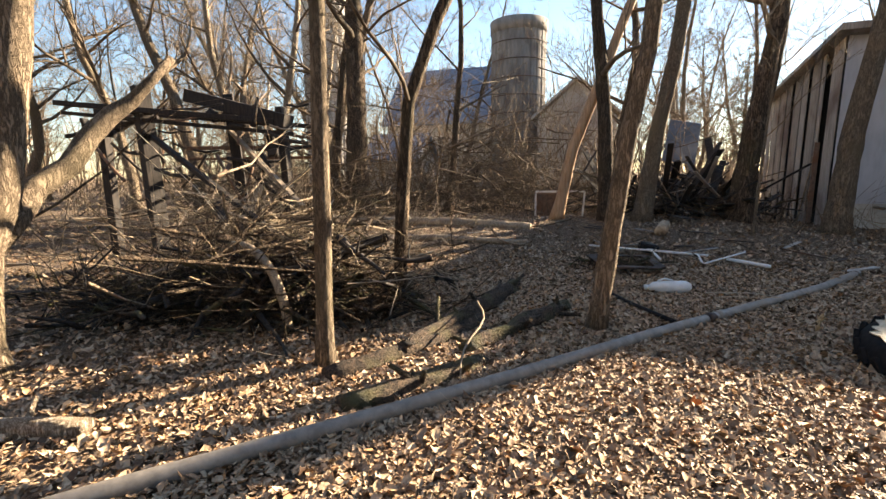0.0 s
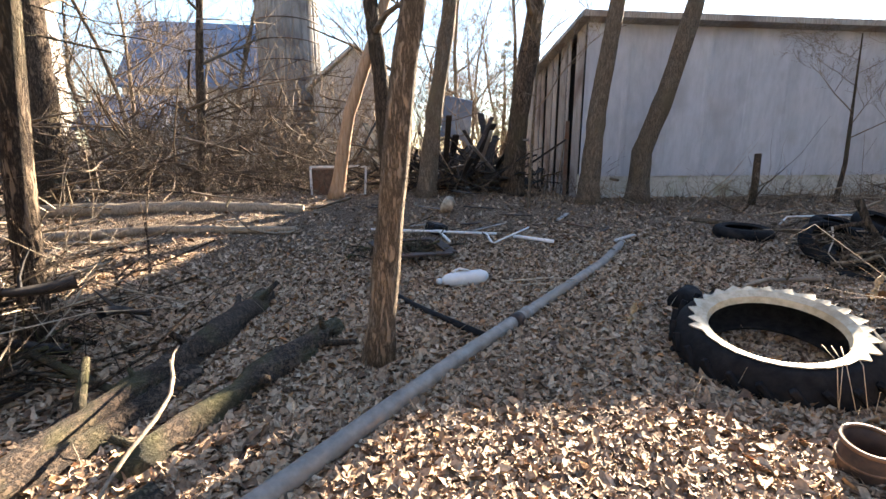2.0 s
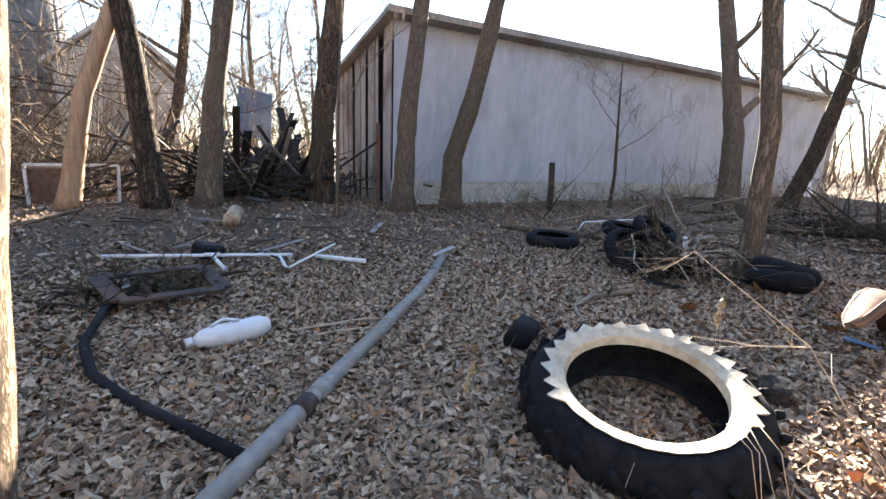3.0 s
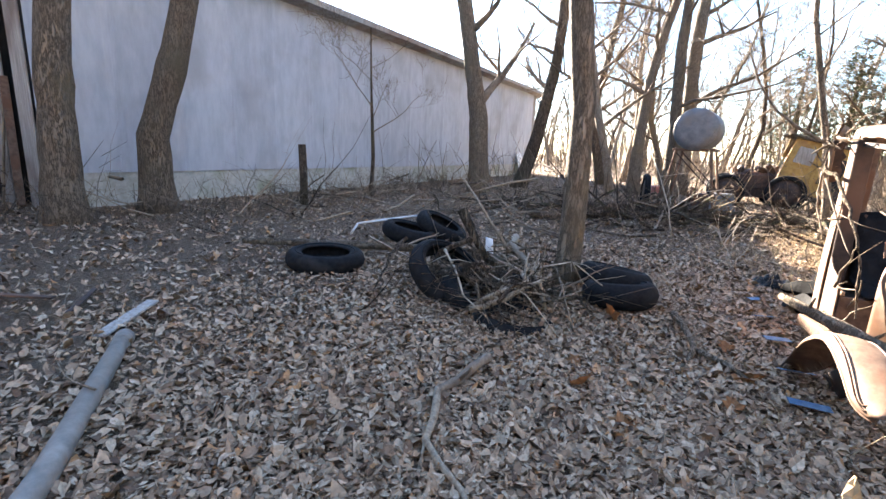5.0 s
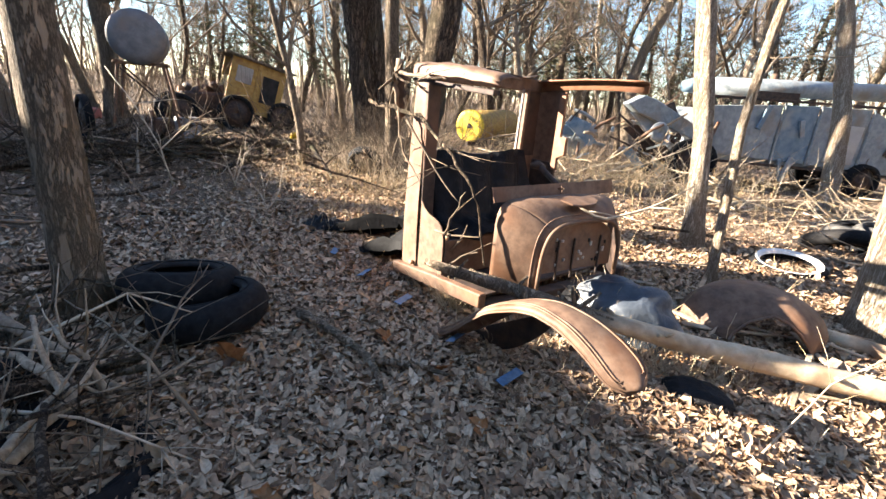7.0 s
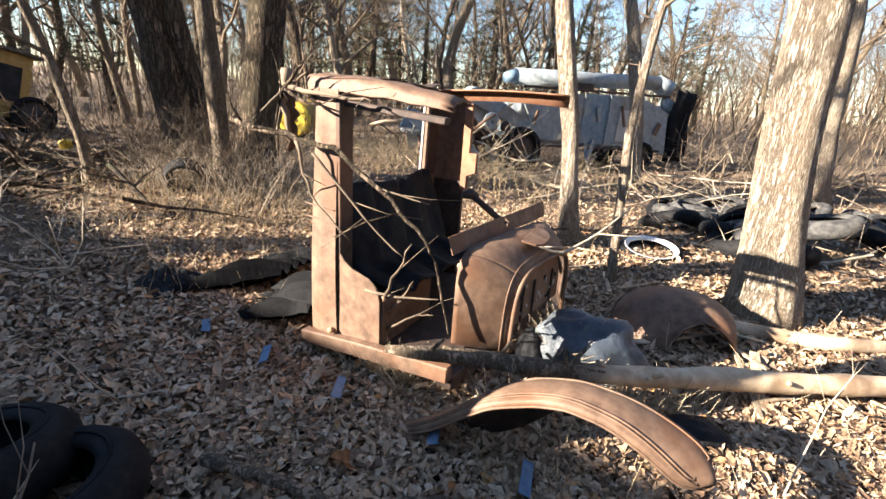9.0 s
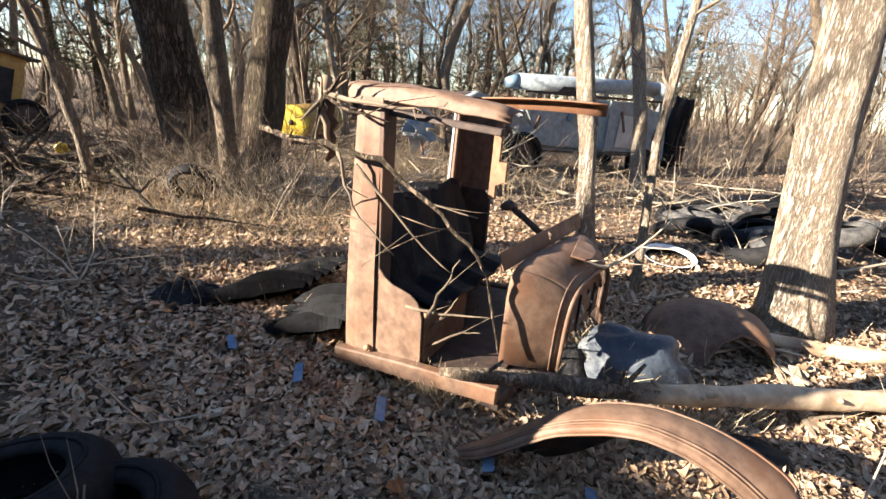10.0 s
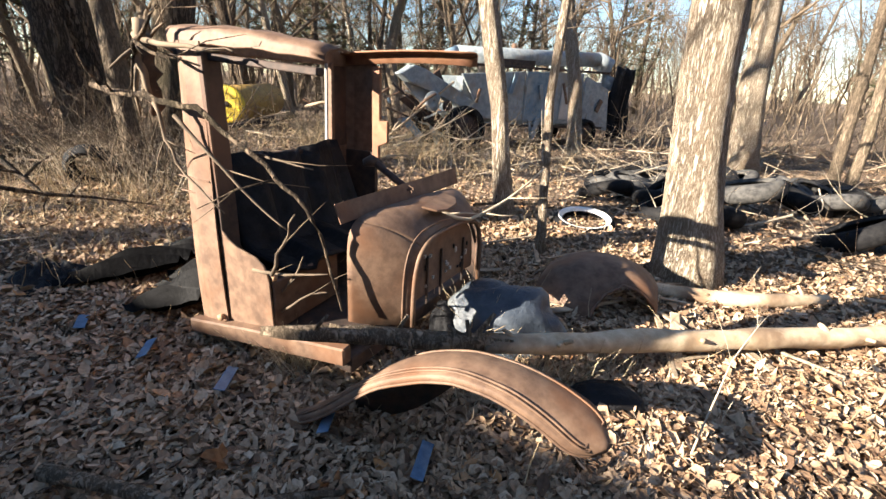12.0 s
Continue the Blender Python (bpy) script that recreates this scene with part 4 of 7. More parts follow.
# rails round the top
roof_near = []
for i in range(13):
    f = i / 12
    x = 8.03 - 0.86 * f
    top = 1.56 + 0.02 * math.sin(f * 2.6) - 0.085 * f ** 1.4 + 0.004 * math.sin(f * 23)
    low = top - 0.075 + 0.035 * f ** 1.5
    yy = 1.405 + 0.012 * math.sin(f * 3) + 0.004 * math.sin(f * 17)
    roof_near.append([(x, yy - 0.16, top + 0.004), (x, yy - 0.09, top + 0.012), (x, yy - 0.02, top + 0.002), (x, yy, top - 0.012), (x, yy + 0.008, (top + low) / 2), (x, yy + 0.004, low + 0.006), (x, yy + 0.016, low), (x, yy + 0.012, low - 0.008)])
part("roof_rail", sheet_bm(roof_near, 0.01), M_RUST, cab, "rounded rusted roof rail over the door", smooth=True)
part("drip_rail", beam_bm((8.0, 1.4, 1.455), (7.2, 1.4, 1.4), 0.05, 0.03, 0.004), M_RUST_DARK, cab, "inner rail under the roof edge, rust darkened as shade")
roof_far = []
for i in range(9):
    f = i / 8
    x = 7.98 - 0.98 * f
    top = 1.535 + 0.03 * math.sin(f * 2.2)
    low = 1.455 + 0.035 * math.sin(f * 2.4)
    roof_far.append([(x, 0.24, top), (x, 0.18, top - 0.006), (x, 0.165, top - 0.02), (x, 0.17, low)])
part("roof_rail", sheet_bm(roof_far, 0.01), M_RUST_ORANGE, cab, "orange-rusted far roof rail", smooth=True)
part("roof_rail", prism_bm([(0.16, 1.45), (1.38, 1.46), (1.36, 1.545), (0.75, 1.575), (0.18, 1.545)], lambda u, v, w: (7.985 - w, u, v), 0.05, 0.008), M_RUST, cab, "rusted rear roof rail")
ragged = random.Random(9)
for k in range(5):
    y0 = 0.25 + k * 0.22
    part("roof_flap", prism_bm([(y0, 7.97), (y0 + 0.2, 7.97), (y0 + 0.17, 7.9 - ragged.random() * 0.08), (y0 + 0.04, 7.9 - ragged.random() * 0.05)], lambda u, v, w: (v, u, 1.56 + 0.015 * math.sin(u * 9) + w), 0.006, 0), M_RUST_DARK, cab)
# far door pillar, notched
part("door_pillar", prism_bm([(7.72, 0.85), (7.72, 1.46), (7.66, 1.46), (7.66, 1.12), (7.6, 1.12), (7.6, 0.98), (7.67, 0.95), (7.67, 0.85)], side(0.2), 0.03, 0.004), M_RUST_ORANGE, cab, "notched orange-rusted far door pillar")
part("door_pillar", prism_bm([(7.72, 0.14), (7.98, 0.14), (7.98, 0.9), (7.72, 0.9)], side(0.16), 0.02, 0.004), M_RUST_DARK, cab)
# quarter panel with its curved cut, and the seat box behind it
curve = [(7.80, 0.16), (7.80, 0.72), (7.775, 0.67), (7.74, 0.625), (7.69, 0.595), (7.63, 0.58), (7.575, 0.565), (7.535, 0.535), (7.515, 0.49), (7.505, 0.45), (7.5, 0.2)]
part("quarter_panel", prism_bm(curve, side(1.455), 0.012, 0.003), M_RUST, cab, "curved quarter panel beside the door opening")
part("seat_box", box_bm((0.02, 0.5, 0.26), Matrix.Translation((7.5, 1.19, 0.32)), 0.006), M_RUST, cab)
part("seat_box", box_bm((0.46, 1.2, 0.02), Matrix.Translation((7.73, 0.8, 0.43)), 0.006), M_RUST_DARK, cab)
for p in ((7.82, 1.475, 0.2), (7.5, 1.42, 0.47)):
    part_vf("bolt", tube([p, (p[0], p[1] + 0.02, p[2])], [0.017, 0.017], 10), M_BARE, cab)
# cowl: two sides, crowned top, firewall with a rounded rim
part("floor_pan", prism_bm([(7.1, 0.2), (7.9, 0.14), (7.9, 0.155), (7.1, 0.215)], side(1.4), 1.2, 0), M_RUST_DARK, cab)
def cowl_point(f, a):
    """f from the dashboard (0) to the firewall (1), a round the hoop from the near foot (0) over the top to the far foot (1)."""
    near_y, far_y = 1.395 - 0.14 * f ** 1.3, 0.447 + 0.14 * f ** 1.3
    t = math.pi * a
    p, q = 0.2 + 0.22 * f, 0.22 + 0.3 * f
    y = (near_y + far_y) / 2 + (near_y - far_y) / 2 * math.copysign(abs(math.cos(t)) ** p, math.cos(t))
    g = (near_y - y) / (near_y - far_y)
    top = 0.81 - 0.11 * f ** 2.2 + 0.014 * math.sin(math.pi * g)
    low = 0.33 - 0.03 * f
    x = (7.1 - 0.15 * g) * (1 - f) + (6.845 - 0.085 * g) * f
    return Vector((x, y, low + (top - low) * abs(math.sin(t)) ** q))


hoop = [i / 48 for i in range(49)]
lengths = [i / 10 for i in range(11)]
# The far side takes the darker rust, painted shade on the same steel.
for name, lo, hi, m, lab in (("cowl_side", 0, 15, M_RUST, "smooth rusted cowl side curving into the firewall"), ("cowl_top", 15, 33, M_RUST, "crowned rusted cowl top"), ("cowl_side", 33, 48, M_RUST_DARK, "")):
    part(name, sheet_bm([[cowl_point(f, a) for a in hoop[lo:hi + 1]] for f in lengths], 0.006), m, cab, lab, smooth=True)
fw = [cowl_point(1.0, a) for a in hoop]
part_vf("firewall_rim", tube([p + Vector((-0.004, 0, 0)) for p in fw], [0.013] * len(fw), 8), M_RUST, cab, "rolled rim round the firewall", smooth=True)
part_vf("seam", tube([cowl_point(0.86, a) + (Vector((6.95, 0.92, 0.5)) - cowl_point(0.86, a)).normalized() * -0.004 for a in hoop], [0.006] * len(hoop), 6), M_RUST, cab, "raised bead beside the firewall rim")
fwx = lambda y: 6.845 - 0.085 * (1.255 - y) / 0.668
part("firewall", prism_bm([(0.921 + (p.y - 0.921) * 0.955, 0.3 + (p.z - 0.3) * 0.955) for p in fw[1:-1:2]], lambda u, v, w: (fwx(u) + 0.035 + w, u, v), 0.01, 0.0), M_RUST, cab, "rusted firewall set back inside its rim")
# Plates stand in for holes: pale ones are painted daylight, the rest dark.
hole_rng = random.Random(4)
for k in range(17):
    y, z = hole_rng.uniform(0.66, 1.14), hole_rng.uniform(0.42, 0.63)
    part("rivet", box_bm((0.01, 0.008 + 0.012 * hole_rng.random(), 0.012 + 0.02 * hole_rng.random()), Matrix.Translation((fwx(y) + 0.031, y, z)), 0.002), M_PALEWALL if k % 3 else M_UNLIT_GAP, cab, "small plate painted as a firewall hole, mostly pale like daylight through it")
for y in (0.72, 0.95, 1.08):
    part("rib", beam_bm((fwx(y) + 0.03, y, 0.34), (fwx(y) + 0.03, y + 0.01, 0.6), 0.012, 0.014, 0.003), M_RUST_DARK, cab, "pressed upright rib of the firewall")
lid = [(0.0, 0.0), (0.03, 0.075), (0.1, 0.105), (0.24, 0.11), (0.32, 0.08), (0.35, 0.0)]
part("cowl_vent", prism_bm(lid, lambda u, v, w: (6.94 - 0.1 * (1.07 - u - 0.72) - v, 1.07 - u, 0.822 - 0.22 * v + w), 0.012, 0.004), M_RUST, cab, "raised cowl vent lid")
dash_bm = bmesh.new()
dash_grid = []
for i in range(53):
    f = i / 52
    y = 1.398 - 1.02 * f
    up = 0.12 * max(0, f - 0.75) ** 2 * 4
    dash_grid.append([dash_bm.verts.new((7.13 + 0.03 * h - 0.125 * f - up * 0.3 * h, y, 0.79 + 0.02 * f + (0.085 + up * 0.3) * h)) for h in (0, 0.17, 0.34, 0.5, 0.67, 0.84, 1.0)])
for i in range(52):
    for j in range(6):
        quad = (dash_grid[i][j], dash_grid[i][j + 1], dash_grid[i + 1][j + 1], dash_grid[i + 1][j])
        mid = sum((v.co for v in quad), Vector()) / 4
        if math.hypot((mid.y - 0.86) * 0.8, mid.z - 0.85) > 0.02:
            dash_bm.faces.new(quad)
bmesh.ops.recalc_face_normals(dash_bm, faces=dash_bm.faces)
bmesh.ops.solidify(dash_bm, geom=dash_bm.faces[:], thickness=0.006)
part("dashboard", dash_bm, M_RUST, cab, "bent rusted dashboard strip with an open gauge hole")
part_vf("steering_column", tube([(7.35, 0.8, 0.97), (7.11, 0.73, 0.79), (6.93, 0.7, 0.6)], [0.02, 0.02, 0.02], 8), M_RUST_DARK, cab)
part_vf("column_bracket", tube([(7.37, 0.84, 0.955), (7.345, 0.8, 0.965), (7.32, 0.755, 0.945)], [0.02, 0.034, 0.02], 7), M_RUST_DARK, cab)


# ---- fenders ----
def fender(name, near, far, label):
    """A sheet between two edges: domed across, with a rolled edge and raised beads that close in a loop round the front end."""
    root = thing(name, near[0], label, "fender")

    def fine(pts):
        out = [Vector(a).lerp(Vector(b), i / 5) for a, b in zip(pts[:-1], pts[1:]) for i in range(5)] + [Vector(pts[-1])]
        for _ in range(4):
            out = [out[0]] + [(out[i - 1] + out[i] * 2 + out[i + 1]) / 4 for i in range(1, len(out) - 1)] + [out[-1]]
        return out

    a, b = fine(near), fine(far)
    n = len(a)
    rows, beads = [], {-0.84: [], -0.72: [], 0.72: [], 0.84: []}
    for i in range(n):
        mid = (a[i] + b[i]) / 2
        across = (a[i] - b[i]) / 2
        d = (a[min(i + 1, n - 1)] + b[min(i + 1, n - 1)] - a[max(i - 1, 0)] - b[max(i - 1, 0)]).normalized()
        up = across.cross(d).normalized()
        up = -up if up.z < 0 else up
        f = i / (n - 1)
        end = max(0, (f - 0.84) / 0.16)
        across = across * math.sqrt(max(0.1, 1 - end ** 2.4))
        dent = 0.004 * noise.noise((mid.x * 9, mid.y * 9, 2))
        row = []
        for q in (-1.04, -1, -0.96, -0.88, -0.8, -0.6, -0.3, 0, 0.3, 0.6, 0.8, 0.88, 0.96, 1, 1.04):
            dome = 0.026 * (1 - min(1, abs(q)) ** 2.5) - (0.022 if abs(q) > 1.01 else 0) + dent
            row.append(mid + across * q + up * dome)
        rows.append(row)
        for q, line in beads.items():
            if f < (0.975 if abs(q) > 0.8 else 0.945):
                line.append(mid + across * q + up * (0.026 * (1 - abs(q) ** 2.5) + 0.002))
    part("panel", sheet_bm(rows, 0.004), M_RUST, root, smooth=True)
    for k in (0, -1):
        part_vf("edge_bead", tube([r[k] for r in rows], [0.006] * n, 6), M_RUST, root, "rolled edge of the fender")
    for q in (0.84, 0.72):
        loop = beads[q] + list(reversed(beads[-q]))
        part_vf("raised_bead", tube(loop, [0.0045] * len(loop), 6), M_RUST, root, "raised bead following the fender edge")
    return root


near_fender = fender("fender", [(7.13, 1.76, 0.03), (6.98, 1.77, 0.136), (6.75, 1.77, 0.35), (6.583, 1.77, 0.44), (6.43, 1.77, 0.49), (6.258, 1.77, 0.47), (6.142, 1.765, 0.415), (6.044, 1.76, 0.35), (5.97, 1.745, 0.29)],
                     [(7.1, 1.7, 0.03), (6.93, 1.62, 0.135), (6.7, 1.58, 0.345), (6.587, 1.575, 0.42), (6.40, 1.57, 0.478), (6.2, 1.57, 0.468), (6.08, 1.575, 0.44), (5.98, 1.59, 0.405), (5.9, 1.62, 0.35)], "curved rusted fender with raised bead lying beside the cab")
# Dark sheet added behind the arch to block light and blacken its underside.
shade_rows = []
for i in range(17):
    f = i / 16
    x = 7.02 - 0.6 * f
    top = 0.06 + 0.38 * f
    shade_rows.append([Vector((x, 1.575, top)), Vector((x, 1.555, top * (0.6 + 0.38 * max(0, (f - 0.3) / 0.7)))), Vector((x - 0.02, 1.545, top * (0.08 + 0.9 * max(0, (f - 0.3) / 0.7))))])
part("inner_apron", sheet_bm(shade_rows, 0.004), M_RUST_DARK, near_fender, "dark sheet added behind the arch to shade its underside", smooth=True)
part("bracket", beam_bm((6.28, 1.58, 0.42), (6.5, 1.3, 0.1), 0.04, 0.02), M_RUST_DARK, near_fender)
far_fender = thing("fender", (6.2, 0.2, 0.0), "rusted fender lying arched on the leaves beyond the log", "fender")
rows = []
for i in range(15):
    f = i / 14
    a = math.pi * (0.02 + 0.96 * f)
    flap = min(1, max(0, (f - 0.45) / 0.2))
    c = Vector((6.12 + 0.4 * math.cos(a), -0.08 - 0.12 * f, 0.02 + 0.31 * math.sin(a) ** 0.8))
    rows.append([c + Vector((0.02, -0.16, -0.05)), c + Vector((0.0, -0.1, 0.0)), c, c + Vector((0.0, 0.08, -0.004)), c + Vector((0.0, 0.14, -0.02))] + [(c + Vector((0, 0.14 + 0.05 * q, -0.02 - 0.05 * q))).lerp(Vector((c.x + (6.1 - c.x) * 0.85 * q, c.y + 0.14 + 0.18 * q, (c.z - 0.02) * (1 - q) + 0.015 * q)), 1 - flap) for q in (0.25, 0.6, 1.0)])
part("panel", sheet_bm(rows, 0.006), M_RUST, far_fender, smooth=True)
part_vf("edge_bead", tube([r[-1] for r in rows], [0.01] * 15, 6), M_RUST, far_fender)
part_vf("edge_bead", tube([r[0] for r in rows], [0.01] * 15, 6), M_RUST, far_fender)


# ---- tyres ----
def tyre(name, m, R, r_in, width, label, material=M_RUBBER, lugs=0, wall_m=None, group="", teeth=0, shoulder=0.05):
    root = thing(name, m.translation, label, "tyre", group)
    h = width / 2
    prof = [(r_in, -h * 0.7), (r_in + 0.02, -h * 0.85), (r_in + (R - r_in) * 0.5, -h), (R - shoulder, -h * 0.88), (R - shoulder * 0.3, -h * 0.55), (R, 0), (R - shoulder * 0.3, h * 0.55), (R - shoulder, h * 0.88), (r_in + (R - r_in) * 0.5, h), (r_in + 0.02, h * 0.85), (r_in, h * 0.7),
            (r_in + 0.03, h * 0.6), (R - 0.06, h * 0.55), (R - 0.045, 0), (R - 0.06, -h * 0.55), (r_in + 0.03, -h * 0.6)]
    part_vf("carcass", lathe(prof, m, 44), material, root)
    for k in range(lugs):
        a = 2 * math.pi * k / lugs
        for s in (-1, 1):
            lug = m @ Matrix.Rotation(a + (0.5 * 2 * math.pi / lugs if s > 0 else 0), 4, "Z") @ Matrix.Translation((R - 0.008, 0, s * h * 0.36)) @ Matrix.Rotation(s * 0.7, 4, "X")
            part("tread_lug", box_bm((0.04, 0.035, h * 0.8), lug, 0.006), material, root)
    if not lugs:
        for s in (-1, 1):
            part_vf("sidewall_bead", lathe([(r_in + (R - r_in) * 0.3, s * h * 0.93), (r_in + (R - r_in) * 0.36, s * h * 1.01), (r_in + (R - r_in) * 0.42, s * h * 0.97)], m, 40), material, root)
    if wall_m:
        inner, outer = r_in + 0.005, r_in + (R - r_in) * (0.36 if teeth else 0.42)
        verts, faces = [], []
        n = 96
        for i in range(n):
            a = 2 * math.pi * i / n
            tooth = outer
            if teeth:
                ph = (i * teeth / n) % 1
                tooth = outer + 0.058 * max(0, 1 - ph / 0.75) * (0.08 if 0.40 < (i / n) < 0.72 else 1)
            for rr, zz in ((inner - 0.012, h * 0.62), (inner, h * 0.9), (outer - 0.02, h * 1.03), (tooth, h * 1.06), (tooth - 0.006, h * 0.98)):
                verts.append(m @ Vector((rr * math.cos(a), rr * math.sin(a), zz)))
        for i in range(n):
            j = (i + 1) % n
            for k in range(4):
                faces.append((i * 5 + k, j * 5 + k, j * 5 + k + 1, i * 5 + k + 1))
        part_vf("painted_sidewall", (verts, faces), wall_m, root, "chalky white painted sidewall with jagged edge", smooth=False)
    return root


tyre("large_tyre", pose(4.156, 1.94, 0.142, 5.3, -12, 20), 0.575, 0.365, 0.32, "large tractor tyre lying flat with a white jagged sidewall", lugs=24, wall_m=M_WHITE, teeth=26, shoulder=0.085)
tyre("car_tyre", pose(7.5, 5.78, 0.09, 2, 0, 0), 0.42, 0.25, 0.2, "black car tyre lying flat on leaves", group="loose tyres")
tyre("car_tyre", pose(9.25, 5.75, 0.12, 12, 5, 0), 0.4, 0.24, 0.22, "black car tyre lying behind a fallen pole", group="loose tyres")
tyre("car_tyre", pose(9.75, 5.5, 0.16, 25, 5, 0), 0.4, 0.24, 0.22, "black car tyre lying behind a fallen pole", group="loose tyres")
tyre("car_tyre", pose(8.22, 2.9, 0.16, 6, 10, 0), 0.34, 0.18, 0.22, "black tyre leaning at the foot of a tree", group="loose tyres")
tyre("car_tyre", pose(7.88, 2.82, 0.12, -5, 7, 0), 0.32, 0.17, 0.22, "black tyre leaning against another tyre", group="loose tyres")
tyre("car_tyre", pose(7.35, 4.25, 0.2, 38, 8, -25), 0.38, 0.26, 0.2, "black tyre half buried under brushwood", group="loose tyres")
tyre("car_tyre", pose(7.32, 3.9, 0.08, 14, -6, 10), 0.38, 0.23, 0.2, "black tyre lying under brushwood", group="loose tyres")
tyre("car_tyre", pose(7.75, 3.95, 0.08, 16, 10, 50), 0.42, 0.25, 0.2, "black tyre lying under brushwood", group="loose tyres")
tyre("car_tyre", pose(7.02, 3.5, -0.01, 4, 3, 0), 0.34, 0.22, 0.14, "sunken worn tyre under brushwood", group="loose tyres")
tyre("whitewall_tyre", pose(6.46, -2.1, 0.0, -9, -2, 0), 0.34, 0.24, 0.16, "tyre with a bright white sidewall lying flat", wall_m=M_WHITEWALL)
heap = random.Random(21)
for k in range(46):
    x, y = heap.uniform(2.2, 6.4), heap.uniform(-6.4, -2.6)
    if x > 5.0 and y > -2.9:
        continue
    if abs(x - 2.5) < 0.4 and y < -5.5:
        continue
    z = 0.1 + gz(x, y) + 0.32 * max(0, 1 - math.hypot(x - 4.6, y + 4.4) / 2.2) * heap.random()
    tyre("car_tyre", pose(x, y, z, heap.uniform(-28, 28), heap.uniform(-28, 28), heap.uniform(0, 360)), heap.uniform(0.34, 0.44), 0.24, heap.uniform(0.16, 0.24), "worn tyre in a sprawling heap of tyres", M_RUBBER_GREY if heap.random() < 0.55 else M_RUBBER, group="tyre heap")
tyre("car_tyre", pose(12.1, -0.45, 0.2, 70, 0, 40), 0.3, 0.2, 0.2, "black tyre standing against a tree clump", group="loose tyres")


# ---- pipe, plastic pipes, jug ----
pipe = thing("irrigation_pipe", (2.4, 2.5, 0.0), "long grey metal pipe lying on the leaves", "pipe")
pipe_pts = [(-1.7, -1.75, 0.05), (-0.6, -0.59, 0.05), (0.17, 0.18, 0.05), (1.04, 1.06, 0.05), (2.15, 2.24, 0.05), (3.57, 3.65, 0.05), (4.4, 4.48, 0.05), (5.28, 5.52, 0.045)]
part_vf("tube", tube(pipe_pts, [0.05] * 8, 20), M_PIPE, pipe)
for f in ((2.78, 2.862), (2.9, 2.983)):
    part_vf("coupling", tube([(f[0] - 0.04, f[1] - 0.041, 0.05), (f[0] + 0.04, f[1] + 0.041, 0.05)], [0.057, 0.057], 20), M_RUST_DARK if f[0] < 2.85 else M_PIPE, pipe, "dark coupling band")
part_vf("open_end", tube([(5.22, 5.45, 0.046), (5.29, 5.53, 0.045)], [0.056, 0.056], 20), M_PIPE, pipe)

hose = thing("hose", (2.1, 3.5, 0.0), "dark ribbed hose curving over the leaves", "hose")
part_vf("tube", tube([(2.1, 5.5, 0.13), (1.85, 4.9, 0.08), (1.78, 4.3, 0.05), (1.86, 3.8, 0.04), (2.03, 3.4, 0.04), (2.25, 3.0, 0.04), (2.45, 2.62, 0.05)], [0.03] * 7, 10), M_RUBBER, hose)


def pvc(name, a, b, r, label, extra=()):
    root = thing(name, a, label, "pipe", "white plastic pipes")
    part_vf("tube", tube([a, b], [r, r], 12), M_PVC, root)
    for c, d, q in extra:
        part_vf("fitting", tube([c, d], [q, q], 12), M_PVC, root)
    return root


pvc("plastic_pipe", (1.75, 6.45, 0.2), (3.5, 5.82, 0.19), 0.017, "thin white plastic pipe with elbow fittings", [((2.72, 6.13, 0.2), (2.8, 5.72, 0.12), 0.02), ((3.36, 5.87, 0.19), (3.38, 5.62, 0.1), 0.017), ((2.66, 6.12, 0.2), (2.8, 6.07, 0.2), 0.023)])
pvc("plastic_pipe", (3.4, 5.6, 0.1), (4.12, 6.2, 0.2), 0.013, "thin white plastic pipe lying askew")
pvc("plastic_pipe", (3.8, 5.95, 0.12), (4.25, 5.55, 0.1), 0.027, "short white plastic pipe on leaves")
jug = thing("plastic_jug", (2.62, 3.98, 0.08), "milky white plastic jug lying on its side", "jug")
jug_pts = [(2.38, 3.92, 0.09), (2.42, 3.925, 0.09), (2.5, 3.94, 0.09), (2.7, 3.98, 0.09), (2.8, 4.0, 0.095), (2.86, 4.01, 0.1)]
part_vf("body", tube(jug_pts, [0.028, 0.06, 0.076, 0.078, 0.075, 0.045], 14), M_JUG, jug)
part_vf("handle", tube([(2.48, 3.93, 0.17), (2.56, 3.95, 0.2), (2.66, 3.97, 0.17)], [0.012] * 3, 8), M_JUG, jug)
part_vf("neck", tube([(2.37, 3.92, 0.09), (2.33, 3.91, 0.088)], [0.03, 0.03], 12), M_JUG, jug)
crate = thing("wooden_crate", (2.3, 5.1, 0.05), "low weathered wooden frame holding sticks", "crate")
for a, b in (((1.95, 4.95, 0.12), (2.7, 5.0, 0.12)), ((1.75, 5.75, 0.14), (2.6, 5.85, 0.14)), ((1.95, 4.97, 0.12), (1.75, 5.75, 0.14)), ((2.7, 5.02, 0.12), (2.6, 5.85, 0.14))):
    part("board", beam_bm(a, b, 0.14, 0.03, roll=0.0), M_RUST_DARK, crate)

